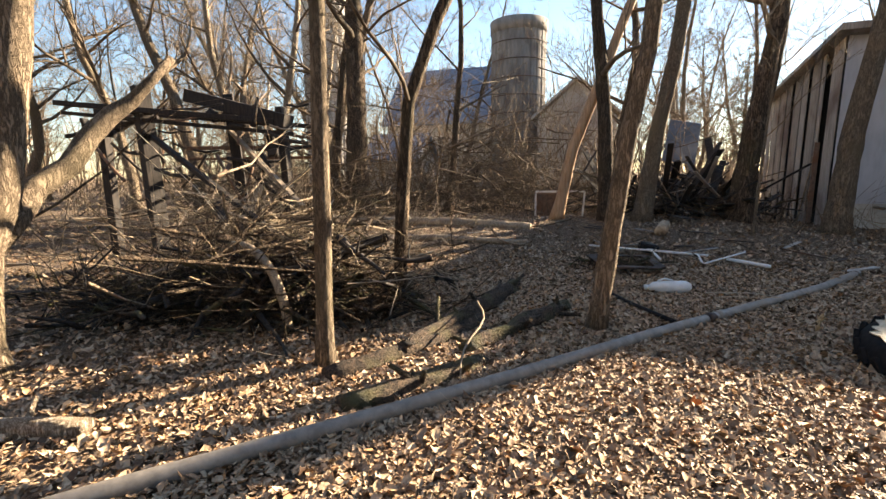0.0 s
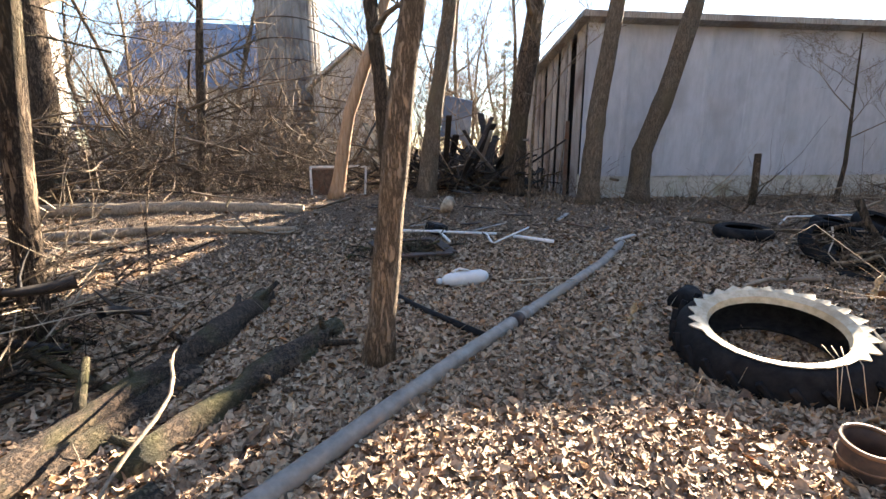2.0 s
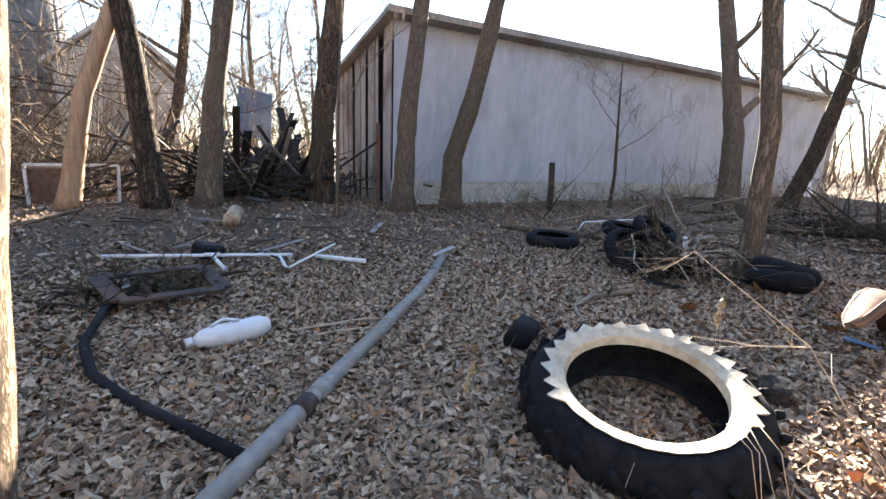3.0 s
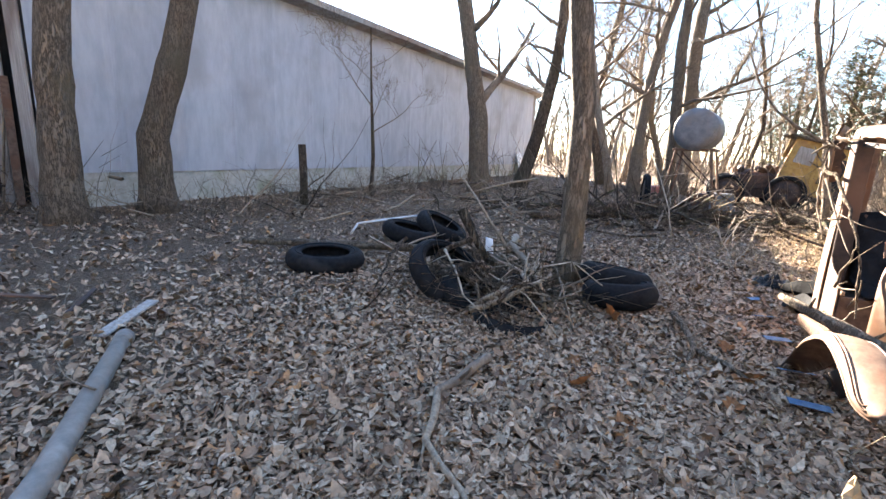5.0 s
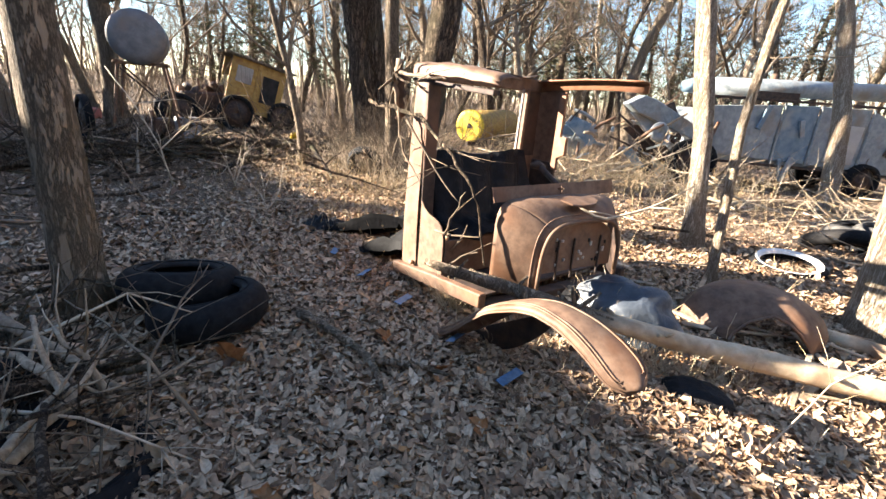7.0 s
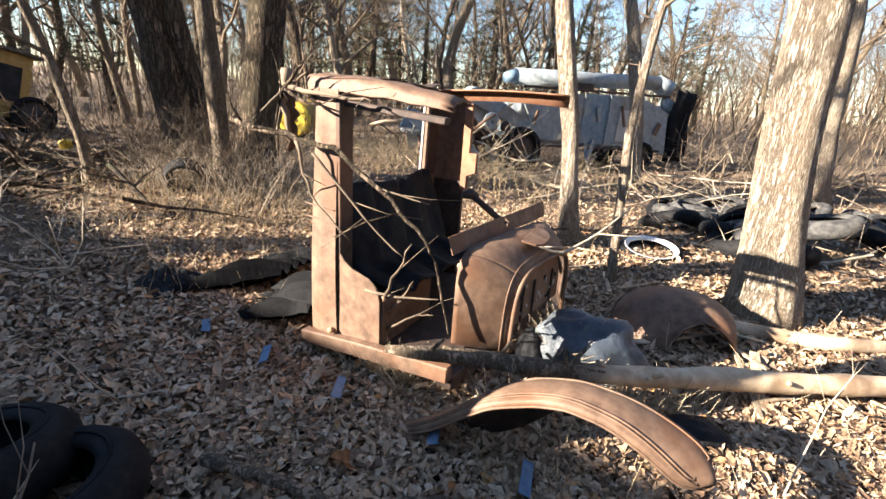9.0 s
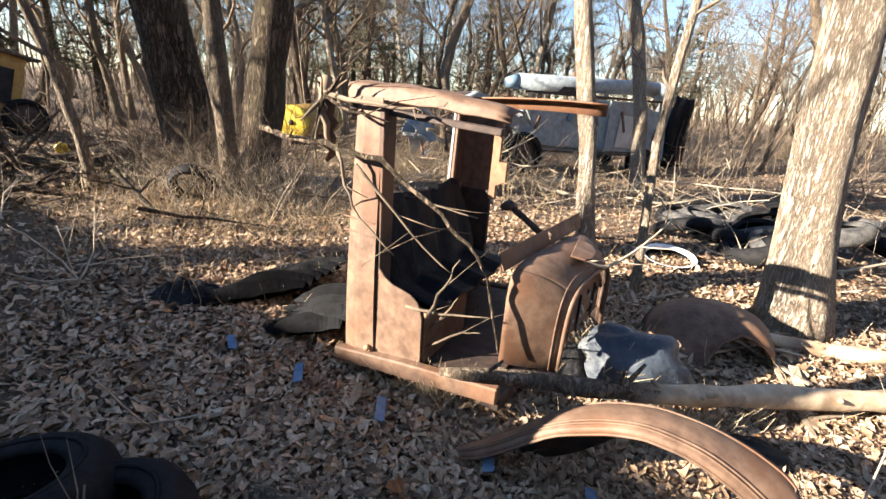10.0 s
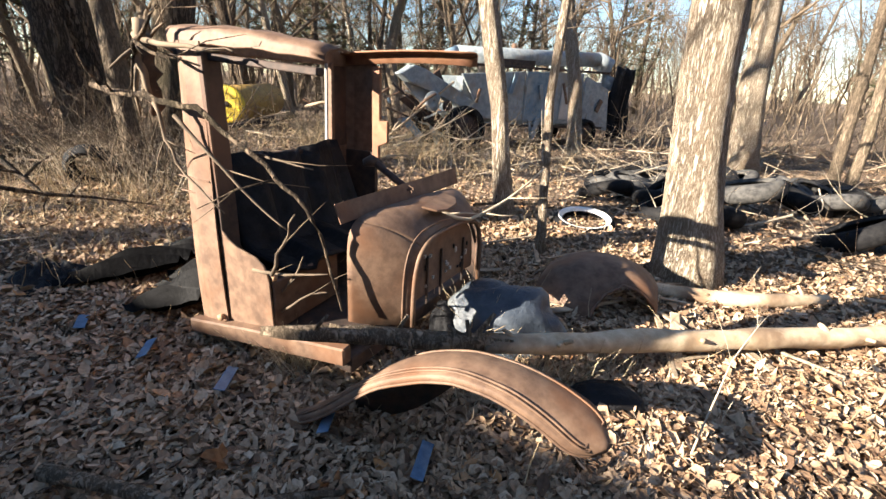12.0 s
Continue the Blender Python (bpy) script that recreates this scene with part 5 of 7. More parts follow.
# ---- logs and sticks ----
def log(name, pts, radii, material, label, seed, group="", stubs=0, category="log", sides=12, rough=0.07):
    root = thing(name, pts[0], label, category, group)
    rng = random.Random(seed)
    fine, rr = [], []
    for i in range(len(pts) - 1):
        a, b = Vector(pts[i]), Vector(pts[i + 1])
        n = max(2, int((b - a).length / 0.16))
        for k in range(n):
            fine.append(a.lerp(b, k / n) + Vector((rng.uniform(-1, 1), rng.uniform(-1, 1), rng.uniform(-1, 1))) * radii[i] * 0.1)
            rr.append((radii[i] + (radii[i + 1] - radii[i]) * k / n) * rng.uniform(0.92, 1.08))
    fine.append(Vector(pts[-1]))
    for _ in range(2):
        fine = [fine[0]] + [(fine[i - 1] + fine[i] * 2 + fine[i + 1]) / 4 for i in range(1, len(fine) - 1)] + [fine[-1]]
    rr.append(radii[-1])
    part_vf("stem", tube(fine, rr, sides, True, rough, rng), material, root)
    for k in range(stubs):
        i = rng.randrange(1, len(fine) - 1)
        d = Vector((rng.uniform(-1, 1), rng.uniform(-1, 1), rng.uniform(0, 1))).normalized()
        part_vf("stub", tube([fine[i], fine[i] + d * rr[i] * rng.uniform(1.5, 4)], [rr[i] * 0.35, rr[i] * 0.2], 6), material, root)
    return root


log("log", [(-0.25, 0.75, 0.02), (0.3, 1.6, 0.03), (0.6, 2.4, 0.04)], [0.08, 0.09, 0.06], M_ROT, "rotten dark mossy log on leaf litter", 1, "rotten logs", 5, sides=14, rough=0.2)
log("log", [(0.1, 1.3, 0.05), (0.5, 2.5, 0.08), (0.75, 3.8, 0.06)], [0.075, 0.1, 0.085], M_ROT, "rotten dark mossy log on leaf litter", 2, "rotten logs", 5, sides=14, rough=0.2)
log("log", [(0.05, 0.4, 0.01), (0.45, 0.85, 0.02), (0.8, 1.35, 0.02)], [0.085, 0.09, 0.07], M_ROT, "crumbling mossy log half sunk in leaves", 3, "rotten logs", 5, sides=14, rough=0.2)
log("log", [(0.6, 1.5, 0.02), (1.1, 2.4, 0.04), (1.4, 3.0, 0.04)], [0.08, 0.1, 0.07], M_ROT, "rotten dark mossy log on leaf litter", 4, "rotten logs", 5, sides=14, rough=0.2)
log("branch", [(0.72, 0.9, 0.06), (0.62, 1.3, 0.14), (0.78, 1.75, 0.26), (0.62, 2.0, 0.3), (0.55, 2.35, 0.24)], [0.006, 0.009, 0.01, 0.008, 0.005], M_DEAD, "pale forked twig lying over the logs", 5, stubs=4, category="branch", sides=6)
log("birch_log", [(-2.0, -0.42, 0.05), (-1.25, -0.22, 0.06)], [0.06, 0.055], M_BARK_PALE, "short log with whitish bark on leaves", 6, stubs=1)
log("dead_log", [(7.2, 1.825, 0.465), (7.06, 1.7, 0.44), (6.93, 1.58, 0.4), (6.7, 1.4, 0.35), (6.4, 1.14, 0.27)], [0.02, 0.034, 0.036, 0.043, 0.045], M_BARK, "broken knotty trunk end with ragged grey-brown bark beside the cab sill", 7, stubs=9, sides=14, rough=0.2)
log("dead_log", [(6.5, 1.225, 0.297), (6.2, 0.95, 0.22), (5.92, 0.67, 0.18), (5.38, 0.3, 0.14), (4.5, -0.3, 0.1), (3.7, -0.9, 0.09)], [0.044, 0.052, 0.055, 0.058, 0.056, 0.05], M_LOGPALE, "pale barkless trunk lying on sunlit leaves", 8, stubs=6, sides=14, rough=0.12)
log("dead_log", [(5.9, -0.45, 0.05), (5.2, -0.5, 0.06), (4.6, -0.9, 0.05)], [0.05, 0.06, 0.04], M_LOGPALE, "pale broken branch at the tree foot", 9, stubs=2)
log("fallen_pole", [(7.6, 7.15, 0.1), (8.1, 5.95, 0.12), (8.3, 4.95, 0.16), (8.2, 4.2, 0.22), (7.85, 3.75, 0.2)], [0.04, 0.045, 0.05, 0.05, 0.04], M_BARK, "long fallen pole resting on a brush heap", 10, stubs=2)
log("dead_log", [(15.2, 5.2, 0.1), (15.4, 2.6, 0.12), (15.6, 0.5, 0.12), (15.2, -2.2, 0.12)], [0.09, 0.1, 0.1, 0.08], M_BARK_DARK, "long fallen trunk on the ground beyond the clearing", 11, stubs=5)
log("dead_log", [(12.6, 4.9, 0.08), (14.2, 3.4, 0.1), (14.9, 1.5, 0.1)], [0.06, 0.075, 0.06], M_BARK_DARK, "fallen trunk among scattered branches", 12, stubs=4)
log("branch", [(7.66, 2.38, 0.08), (7.4, 2.33, 0.1), (7.18, 2.27, 0.07), (7.0, 2.24, 0.06), (6.74, 2.34, 0.03)], [0.03, 0.026, 0.022, 0.018, 0.01], M_BARK, "crooked dead branch lying on leaves", 13, stubs=4, category="branch", sides=8)
log("branch", [(7.02, 2.24, 0.05), (6.9, 2.1, 0.07), (6.72, 1.97, 0.04)], [0.02, 0.016, 0.009], M_BARK, "broken fork of a dead branch", 14, stubs=2, category="branch", sides=8)
log("log", [(-4.5, 8.6, 0.3), (-1.5, 9.2, 0.25), (0.5, 8.8, 0.22)], [0.13, 0.14, 0.1], M_DEAD, "long fallen log on sunlit ground", 15, stubs=3)
log("log", [(-3.6, 6.6, 0.14), (-1.4, 7.2, 0.15), (0.6, 7.0, 0.14)], [0.07, 0.08, 0.05], M_DEAD, "fallen log on leaf-covered ground", 16, stubs=3)
log("log", [(5.16, 1.78, 0.05), (5.02, 1.64, 0.05)], [0.075, 0.07], M_ROT, "short dark log stump lying beside the tyre", 17)
log("log", [(4.5, 3.1, 0.09), (4.25, 2.95, 0.08)], [0.1, 0.09], M_RUBBER, "short black log beside the tractor tyre", 18)
log("log", [(3.2, 8.2, 0.25), (3.35, 8.6, 0.35)], [0.12, 0.12], M_LOGPALE, "short cut log with a pale end", 19)


# ---- old machines beyond the clearing ----
tank = thing("fuel_tank", (16.0, 2.2, 0.0), "round grey fuel tank standing on a tall angle-iron stand", "tank")
tank_dir = Vector((1.0, -0.2, 0)).normalized()
tc = Vector((16.1, 2.16, 1.98))
part_vf("drum", tube([tc - tank_dir * 0.02, tc, tc + tank_dir * 0.03, tc + tank_dir * 1.0, tc + tank_dir * 1.03], [0.30, 0.47, 0.48, 0.48, 0.3], 28), M_TANK, tank)
side_dir = Vector((-tank_dir.y, tank_dir.x, 0))
for s in (-1, 1):
    for d in (0.1, 0.95):
        top = tc + tank_dir * d + side_dir * 0.36 * s + Vector((0, 0, -0.42))
        foot = tc + tank_dir * d * 1.15 + side_dir * 0.62 * s
        part("leg", beam_bm(top, (foot.x, foot.y, -0.05), 0.05, 0.05), M_RUST, tank)
    a = tc + tank_dir * 0.05 + side_dir * 0.4 * s + Vector((0, 0, -0.45))
    part("rail", beam_bm(a, a + tank_dir * 0.95, 0.06, 0.05), M_RUST, tank)
for d in (0.1, 0.95):
    a = tc + tank_dir * d + Vector((0, 0, -0.46))
    part("rail", beam_bm(a - side_dir * 0.45, a + side_dir * 0.45, 0.06, 0.05), M_RUST, tank)
    b = tc + tank_dir * d
    part("brace", beam_bm((b.x - side_dir.x * 0.6, b.y - side_dir.y * 0.6, 0.5), b + side_dir * 0.4 + Vector((0, 0, -0.5)), 0.03, 0.03), M_RUST_DARK, tank)


def spoked(name, m, R, parent, spokes=8, material=M_RUST_DARK, w=0.14):
    wh = part_vf(name, lathe([(R * 0.78, -w / 2), (R, -w / 2), (R + 0.02, 0), (R, w / 2), (R * 0.78, w / 2)], m, 28), M_RUBBER, parent)
    part_vf("hub", lathe([(0.02, -w * 0.5), (R * 0.3, -w * 0.45), (R * 0.8, -w * 0.2), (R * 0.8, w * 0.2), (R * 0.3, w * 0.45), (0.02, w * 0.5)], m, 20), material, wh)
    return wh


tractor = thing("old_tractor", (20.6, -0.4, 0.0), "abandoned rusty tractor with a tilted ochre cab", "tractor")
TM = pose(20.6, -0.4, 0, 0, 0, -92)


def tr(x, y, z):
    return TM @ Vector((x, y, z))


part("chassis", box_bm((3.2, 0.5, 0.35), TM @ Matrix.Translation((0.1, 0, 0.42)), 0.03), M_RUST_DARK, tractor)
part("engine", box_bm((1.5, 0.55, 0.5), TM @ Matrix.Translation((-0.5, 0, 0.72)), 0.06), M_RUST_DARK, tractor, "dark rusted engine block")
for k in range(9):
    part("engine_part", box_bm((0.16, 0.3 + 0.03 * k, 0.2), TM @ Matrix.Translation((-1.2 + 0.19 * k, 0.1 * math.sin(k * 2), 1.0 + 0.07 * math.sin(k * 1.7))) @ Euler((0.3 * k, 0.5 * k, 0.2)).to_matrix().to_4x4(), 0.03), M_RUST_ORANGE if k % 3 == 0 else M_RUST_DARK, tractor)
part_vf("exhaust", tube([tr(-0.7, 0.1, 0.9), tr(-0.72, 0.1, 1.35)], [0.04, 0.035], 8), M_RUST, tractor)
for x, y, R in ((-1.35, 0.62, 0.48), (-1.35, -0.62, 0.48), (0.1, 0.7, 0.5), (0.1, -0.7, 0.5), (1.4, 0.7, 0.42), (1.4, -0.7, 0.42)):
    spoked("wheel", TM @ Matrix.Translation((x, y, R - 0.06)) @ Matrix.Rotation(radians(90), 4, "X"), R, tractor)
CM = TM @ Matrix.Translation((0.6, 0, 0.66)) @ Matrix.Rotation(radians(15), 4, "Y") @ Matrix.Diagonal((1.3, 1, 1.08, 1))
for s in (-1, 1):
    y = 0.55 * s
    body = part("cab_side", prism_bm([(-0.6, -0.2), (0.6, -0.2), (0.6, 1.12), (-0.6, 1.12)], lambda u, v, w: CM @ Vector((u, y - w * s, v)), 0.05, 0.008), M_YELLOW_OLD, tractor, "ochre cab side")
    part("window", box_bm((0.34, 0.02, 0.42), CM @ Matrix.Translation((-0.3, y + 0.012 * s, 0.72)), 0.006), M_BOARD, body, "cloudy pale cab window")
    # No opening is cut: this plate carries the doorway's shade as colour.
    part("door_opening", box_bm((0.36, 0.02, 0.72), CM @ Matrix.Translation((0.28, y + 0.012 * s, 0.5)), 0.006), M_UNLIT_GAP, body, "plate painted near-black as the unlit door opening")
    part("pillar", box_bm((0.08, 0.03, 1.32), CM @ Matrix.Translation((0.0, y + 0.02 * s, 0.46)), 0.006), M_YELLOW_OLD, body)
part("cab_end", box_bm((0.05, 1.06, 0.8), CM @ Matrix.Translation((-0.57, 0, 0.2)), 0.008), M_YELLOW_OLD, tractor)
part("cab_end", box_bm((0.05, 1.06, 1.3), CM @ Matrix.Translation((0.57, 0, 0.46)), 0.008), M_YELLOW_OLD, tractor)
part("cab_roof", box_bm((1.55, 1.35, 0.07), CM @ Matrix.Translation((0, 0, 1.16)), 0.02), M_BARK, tractor, "weathered brown overhanging cab roof")

wheel = thing("spare_wheel", (17.4, 3.1, 0), "dark wheel standing near the tank", "wheel")
spoked("wheel", pose(17.4, 3.1, 0.4, 90, 0, 10), 0.45, wheel)
engine = thing("engine_block", (16.5, 1.9, 0), "small rusty engine under the tank stand", "engine")
part("block", box_bm((0.5, 0.4, 0.45), Matrix.Translation((16.9, 1.8, 0.25)), 0.05), M_RUST_DARK, engine)
part_vf("pipe", tube([(16.9, 1.9, 0.45), (16.7, 2.0, 0.6), (16.6, 2.1, 0.4)], [0.04] * 3, 8), M_RUST, engine)
junk = thing("hopper", (17.1, 1.3, 0), "grey metal hopper lying by the tank stand", "hopper")
part("side", prism_bm([(-0.3, 0.0), (0.35, 0.0), (0.22, 0.5), (-0.22, 0.5)], lambda u, v, w: (16.9 + w, 1.3 + u, v), 0.3, 0.01), M_TANK, junk)
can = thing("red_can", (22.5, 2.9, 0), "low faded red plastic tub", "tub")
part("tub", box_bm((0.6, 0.4, 0.3), pose(22.5, 2.9, 0.14, 0, 0, 20), 0.04), M_RED, can)

# yellow drum on a cradle
drum = thing("yellow_drum", (17.0, -6.9, 0), "long drum with a bright yellow round end", "drum")
da, db = Vector((17.0, -7.0, 0.5)), Vector((17.9, -9.6, 0.55))
dd = (db - da).normalized()
part_vf("shell", tube([da, db], [0.5, 0.5], 28), M_YELLOW_OLD, drum, "faded ochre shell")
part_vf("end_cap", tube([da - dd * 0.05, da - dd * 0.04, da + dd * 0.02], [0.42, 0.52, 0.52], 28), M_YELLOW, drum, "bright yellow end cap")
part_vf("hub", tube([da - dd * 0.1, da - dd * 0.03], [0.07, 0.09], 12), M_RUST_DARK, drum)
for f in (0.2, 0.8):
    c = da.lerp(db, f)
    part("cradle", box_bm((0.12, 0.9, 0.4), Matrix.Translation((c.x, c.y, -0.02 + gz(c.x, c.y) + 0.1)), 0.02), M_RUST_DARK, drum)
small = thing("yellow_disc", (16.05, -0.75, 0), "small yellow wheel lying among dead grass", "wheel")
part_vf("disc", lathe([(0.02, -0.04), (0.09, -0.05), (0.11, 0), (0.09, 0.05), (0.02, 0.04)], pose(16.05, -0.75, 0.2, 70, 0, 60), 18), M_YELLOW, small)

# combine harvester
HARV = Matrix.Translation((11.0, -7.0, -0.2)) @ Matrix(((-0.57, 0.82, 0, 0), (-0.82, -0.57, 0, 0), (0, 0, 1, 0), (0, 0, 0, 1)))


def hv(s, b, z):
    """s along the machine, b back from its near side, z up."""
    return HARV @ Vector((s, b, z))


harvester = thing("combine_harvester", (9.0, -10.0, -0.2), "derelict pale blue-grey combine harvester with rust streaks", "harvester")
face = lambda u, v, w: hv(u, w, v)
part("side_panel", prism_bm([(1.9, 0.75), (3.2, 0.7), (3.2, 1.95), (1.2, 1.8)], face, 0.06, 0.01), M_COMB, harvester, "pale grey side panel")
part("side_panel", prism_bm([(3.28, 0.68), (4.1, 0.66), (4.1, 1.98), (3.28, 1.95)], face, 0.06, 0.01), M_COMB_BLUE, harvester, "weathered blue side panel")
part("side_panel", prism_bm([(4.18, 0.64), (5.4, 0.6), (5.4, 2.0), (4.18, 1.98)], face, 0.06, 0.01), M_COMB, harvester, "pale grey side panel")
part("side_panel", prism_bm([(5.48, 0.55), (6.7, 0.4), (6.5, 1.6), (5.48, 1.95)], face, 0.06, 0.01), M_COMB, harvester, "pale grey rear panel")
part("body", prism_bm([(1.3, 0.6), (6.3, 0.55), (6.3, 1.8), (1.3, 1.75)], lambda u, v, w: hv(u, 0.12 + w, v), 1.4, 0.02), M_COMB, harvester)
for s in (3.24, 4.14, 5.44):
    part("frame_strip", beam_bm(hv(s, -0.01, 0.62), hv(s, -0.01, 2.0), 0.05, 0.035), M_COMB, harvester)
part("frame_strip", beam_bm(hv(1.2, -0.02, 2.02), hv(6.4, -0.02, 2.06), 0.05, 0.06), M_RUST_DARK, harvester)
part("frame_strip", beam_bm(hv(1.6, -0.02, 0.62), hv(6.4, -0.02, 0.5), 0.08, 0.06), M_RUST_DARK, harvester)
part("feeder_house", prism_bm([(-0.45, 1.72), (-0.1, 1.92), (0.2, 1.85), (1.9, 1.05), (1.75, 0.85), (-0.2, 1.55)], face, 0.35, 0.02), M_COMB, harvester, "sloping pale feeder housing")
wreck = random.Random(52)
for k in range(9):
    u, v = wreck.uniform(-1.7, 1.0), wreck.uniform(0.5, 1.5)
    a, b = wreck.uniform(0.25, 0.6), wreck.uniform(0.12, 0.35)
    turn = wreck.uniform(-0.9, 0.9)
    c, d = math.cos(turn), math.sin(turn)
    outline = [(u + c * p - d * q, v + d * p + c * q) for p, q in ((-a, -b), (a * 0.8, -b * 0.7), (a, b * 0.6), (-a * 0.5, b))]
    depth = wreck.uniform(0.1, 1.0)
    part("torn_sheet", prism_bm(outline, lambda p, q, w: hv(p, depth + w + 0.2 * (q - v), q), 0.02, 0.004), (M_COMB, M_RUST_DARK, M_COMB_BLUE)[k % 3], harvester, "torn bent sheet of the header")
for k in range(36):
    p = hv(wreck.uniform(-2.0, 1.4), wreck.uniform(-0.2, 0.9), wreck.uniform(0.35, 1.5))
    q = p + Vector((wreck.uniform(-0.8, 0.8), wreck.uniform(-0.8, 0.8), wreck.uniform(-0.5, 0.6)))
    part_vf("rod", tube([p, p.lerp(q, 0.5) + Vector((0, 0, 0.04)), q], [wreck.uniform(0.015, 0.04)] * 3, 6), (M_RUST_DARK, M_COMB, M_RUST, M_DEAD)[k % 4], harvester)
for k in range(7):
    u = wreck.uniform(1.6, 6.2)
    part("hanging_part", box_bm((wreck.uniform(0.06, 0.16), 0.05, wreck.uniform(0.3, 0.7)), HARV @ Matrix.Translation((u, -0.06, wreck.uniform(0.35, 1.7))) @ Matrix.Rotation(wreck.uniform(-0.5, 0.5), 4, "Y"), 0.01), (M_RUST, M_COMB_BLUE, M_COMB)[k % 3], harvester, "loose cover or bracket on the machine side")
part("side_panel", prism_bm([(4.5, 0.75), (5.25, 0.72), (5.3, 1.6), (4.55, 1.62)], lambda u, v, w: hv(u, -0.05 + w, v), 0.03, 0.01), M_PALEWALL, harvester, "whitish door panel")
part_vf("auger_tube", tube([hv(1.3, 0.5, 2.25), hv(6.3, 0.45, 2.42)], [0.2, 0.2], 20), M_COMB, harvester, "long round unloading tube")
part_vf("auger_band", tube([hv(3.7, 0.5, 2.33), hv(3.82, 0.5, 2.335)], [0.215, 0.215], 20), M_RUST_DARK, harvester)
part_vf("auger_end", tube([hv(1.0, 0.5, 2.2), hv(1.35, 0.5, 2.25)], [0.12, 0.2], 16), M_COMB_BLUE, harvester)
part_vf("elbow", tube([hv(6.3, 0.45, 2.42), hv(6.75, 0.45, 2.3), hv(6.9, 0.45, 1.9), hv(6.85, 0.4, 1.6)], [0.24, 0.28, 0.27, 0.22], 14), M_COMB, harvester, "grey discharge elbow")
part("engine_deck", box_bm((1.2, 0.8, 0.3), HARV @ Matrix.Translation((3.2, 0.7, 2.2)), 0.05), M_RUST_DARK, harvester)
part_vf("stack", tube([hv(3.3, 0.7, 2.3), hv(3.3, 0.7, 2.65)], [0.07, 0.07], 10), M_RUST, harvester)
part("ladder_frame", beam_bm(hv(-0.9, -0.1, 0.3), hv(0.9, -0.1, 1.6), 0.06, 0.04), M_DEAD, harvester)
part("ladder_frame", beam_bm(hv(0.9, -0.1, 0.4), hv(-0.6, 0.1, 1.5), 0.06, 0.04), M_RUST_DARK, harvester)
for s, R in ((1.3, 0.55), (5.6, 0.4)):
    for bk in (-0.05, 1.5):
        spoked("wheel", HARV @ Matrix.Translation((s, bk, R - 0.05)) @ Matrix.Rotation(radians(90), 4, "X"), R, harvester, w=0.3)
part_vf("pulley", lathe([(0.03, -0.04), (0.2, -0.04), (0.23, 0), (0.2, 0.04), (0.03, 0.04)], HARV @ Matrix.Translation((0.35, -0.1, 1.15)) @ Matrix.Rotation(radians(90), 4, "X"), 18), M_COMB, harvester)
part_vf("pulley", lathe([(0.03, -0.04), (0.12, -0.04), (0.14, 0), (0.12, 0.04), (0.03, 0.04)], HARV @ Matrix.Translation((0.75, -0.12, 1.05)) @ Matrix.Rotation(radians(90), 4, "X"), 18), M_RUST_DARK, harvester)
rows = []
for i in range(9):
    z = 2.25 - 0.26 * i
    rows.append([hv(6.75 + 0.13 * j + 0.04 * math.sin(i * 1.3 + j), 0.05 + 0.1 * math.sin(j * 1.9 + i * 0.4), z + 0.06 * math.sin(j * 2)) for j in range(8)])
film_sheet = part("plastic_sheet", sheet_bm(rows, 0.01), M_BLACKFILM, None, smooth=True)
tagged(film_sheet, "black plastic sheeting hanging in folds beside the harvester", "plastic sheet")

# ---- black film in and behind the cab, sack, blue strips ----
rows = []
for i in range(15):
    f = i / 14
    row = []
    for j in range(21):
        g = j / 20
        y = 1.32 - 1.0 * g
        fold = 0.035 * math.sin(g * 22 + 2 * f) + 0.02 * math.sin(g * 41 + f * 5)
        if f < 0.55:
            q = f / 0.55
            row.append((7.93 - 0.16 * q + fold * 0.7, y, 0.97 - 0.47 * q + 0.02 * math.sin(g * 9)))
        else:
            q = (f - 0.55) / 0.45
            row.append((7.77 - 0.3 * q, y + fold * 0.4, 0.5 - 0.05 * q + fold * 0.6))
    rows.append(row)
tagged(part("seat_cover", sheet_bm(rows, 0.012), M_BLACKFILM, None, smooth=True), "torn black cover draped over the truck seat", "seat cover")


def heap_sheet(name, cx, cy, rx, ry, h, seed, material, label, category, n=44, ridge=3.2):
    rows = []
    for i in range(n):
        row = []
        for j in range(n):
            u, v = 2 * i / (n - 1) - 1, 2 * j / (n - 1) - 1
            r = math.hypot(u, v)
            edge = max(0, 1 - r ** 2.5) if r < 1 else 0
            a = 1 + 0.25 * noise.noise((u * 2 + seed, v * 2, 0))
            x, y = cx + u * rx * a, cy + v * ry * a
            z = gz(x, y) - 0.01 + h * edge * (0.35 + 0.9 * abs(noise.noise((u * 1.6 + seed, v * 1.6, 1)))) + 0.9 * h * abs(noise.noise((u * 2.2 + v * 1.5, v * 8 - u * 3, seed))) * edge
            row.append((x, y, z))
        rows.append(row)
    ob = part(name, sheet_bm(rows, 0.01), material, None, smooth=True)
    return tagged(ob, label, category)


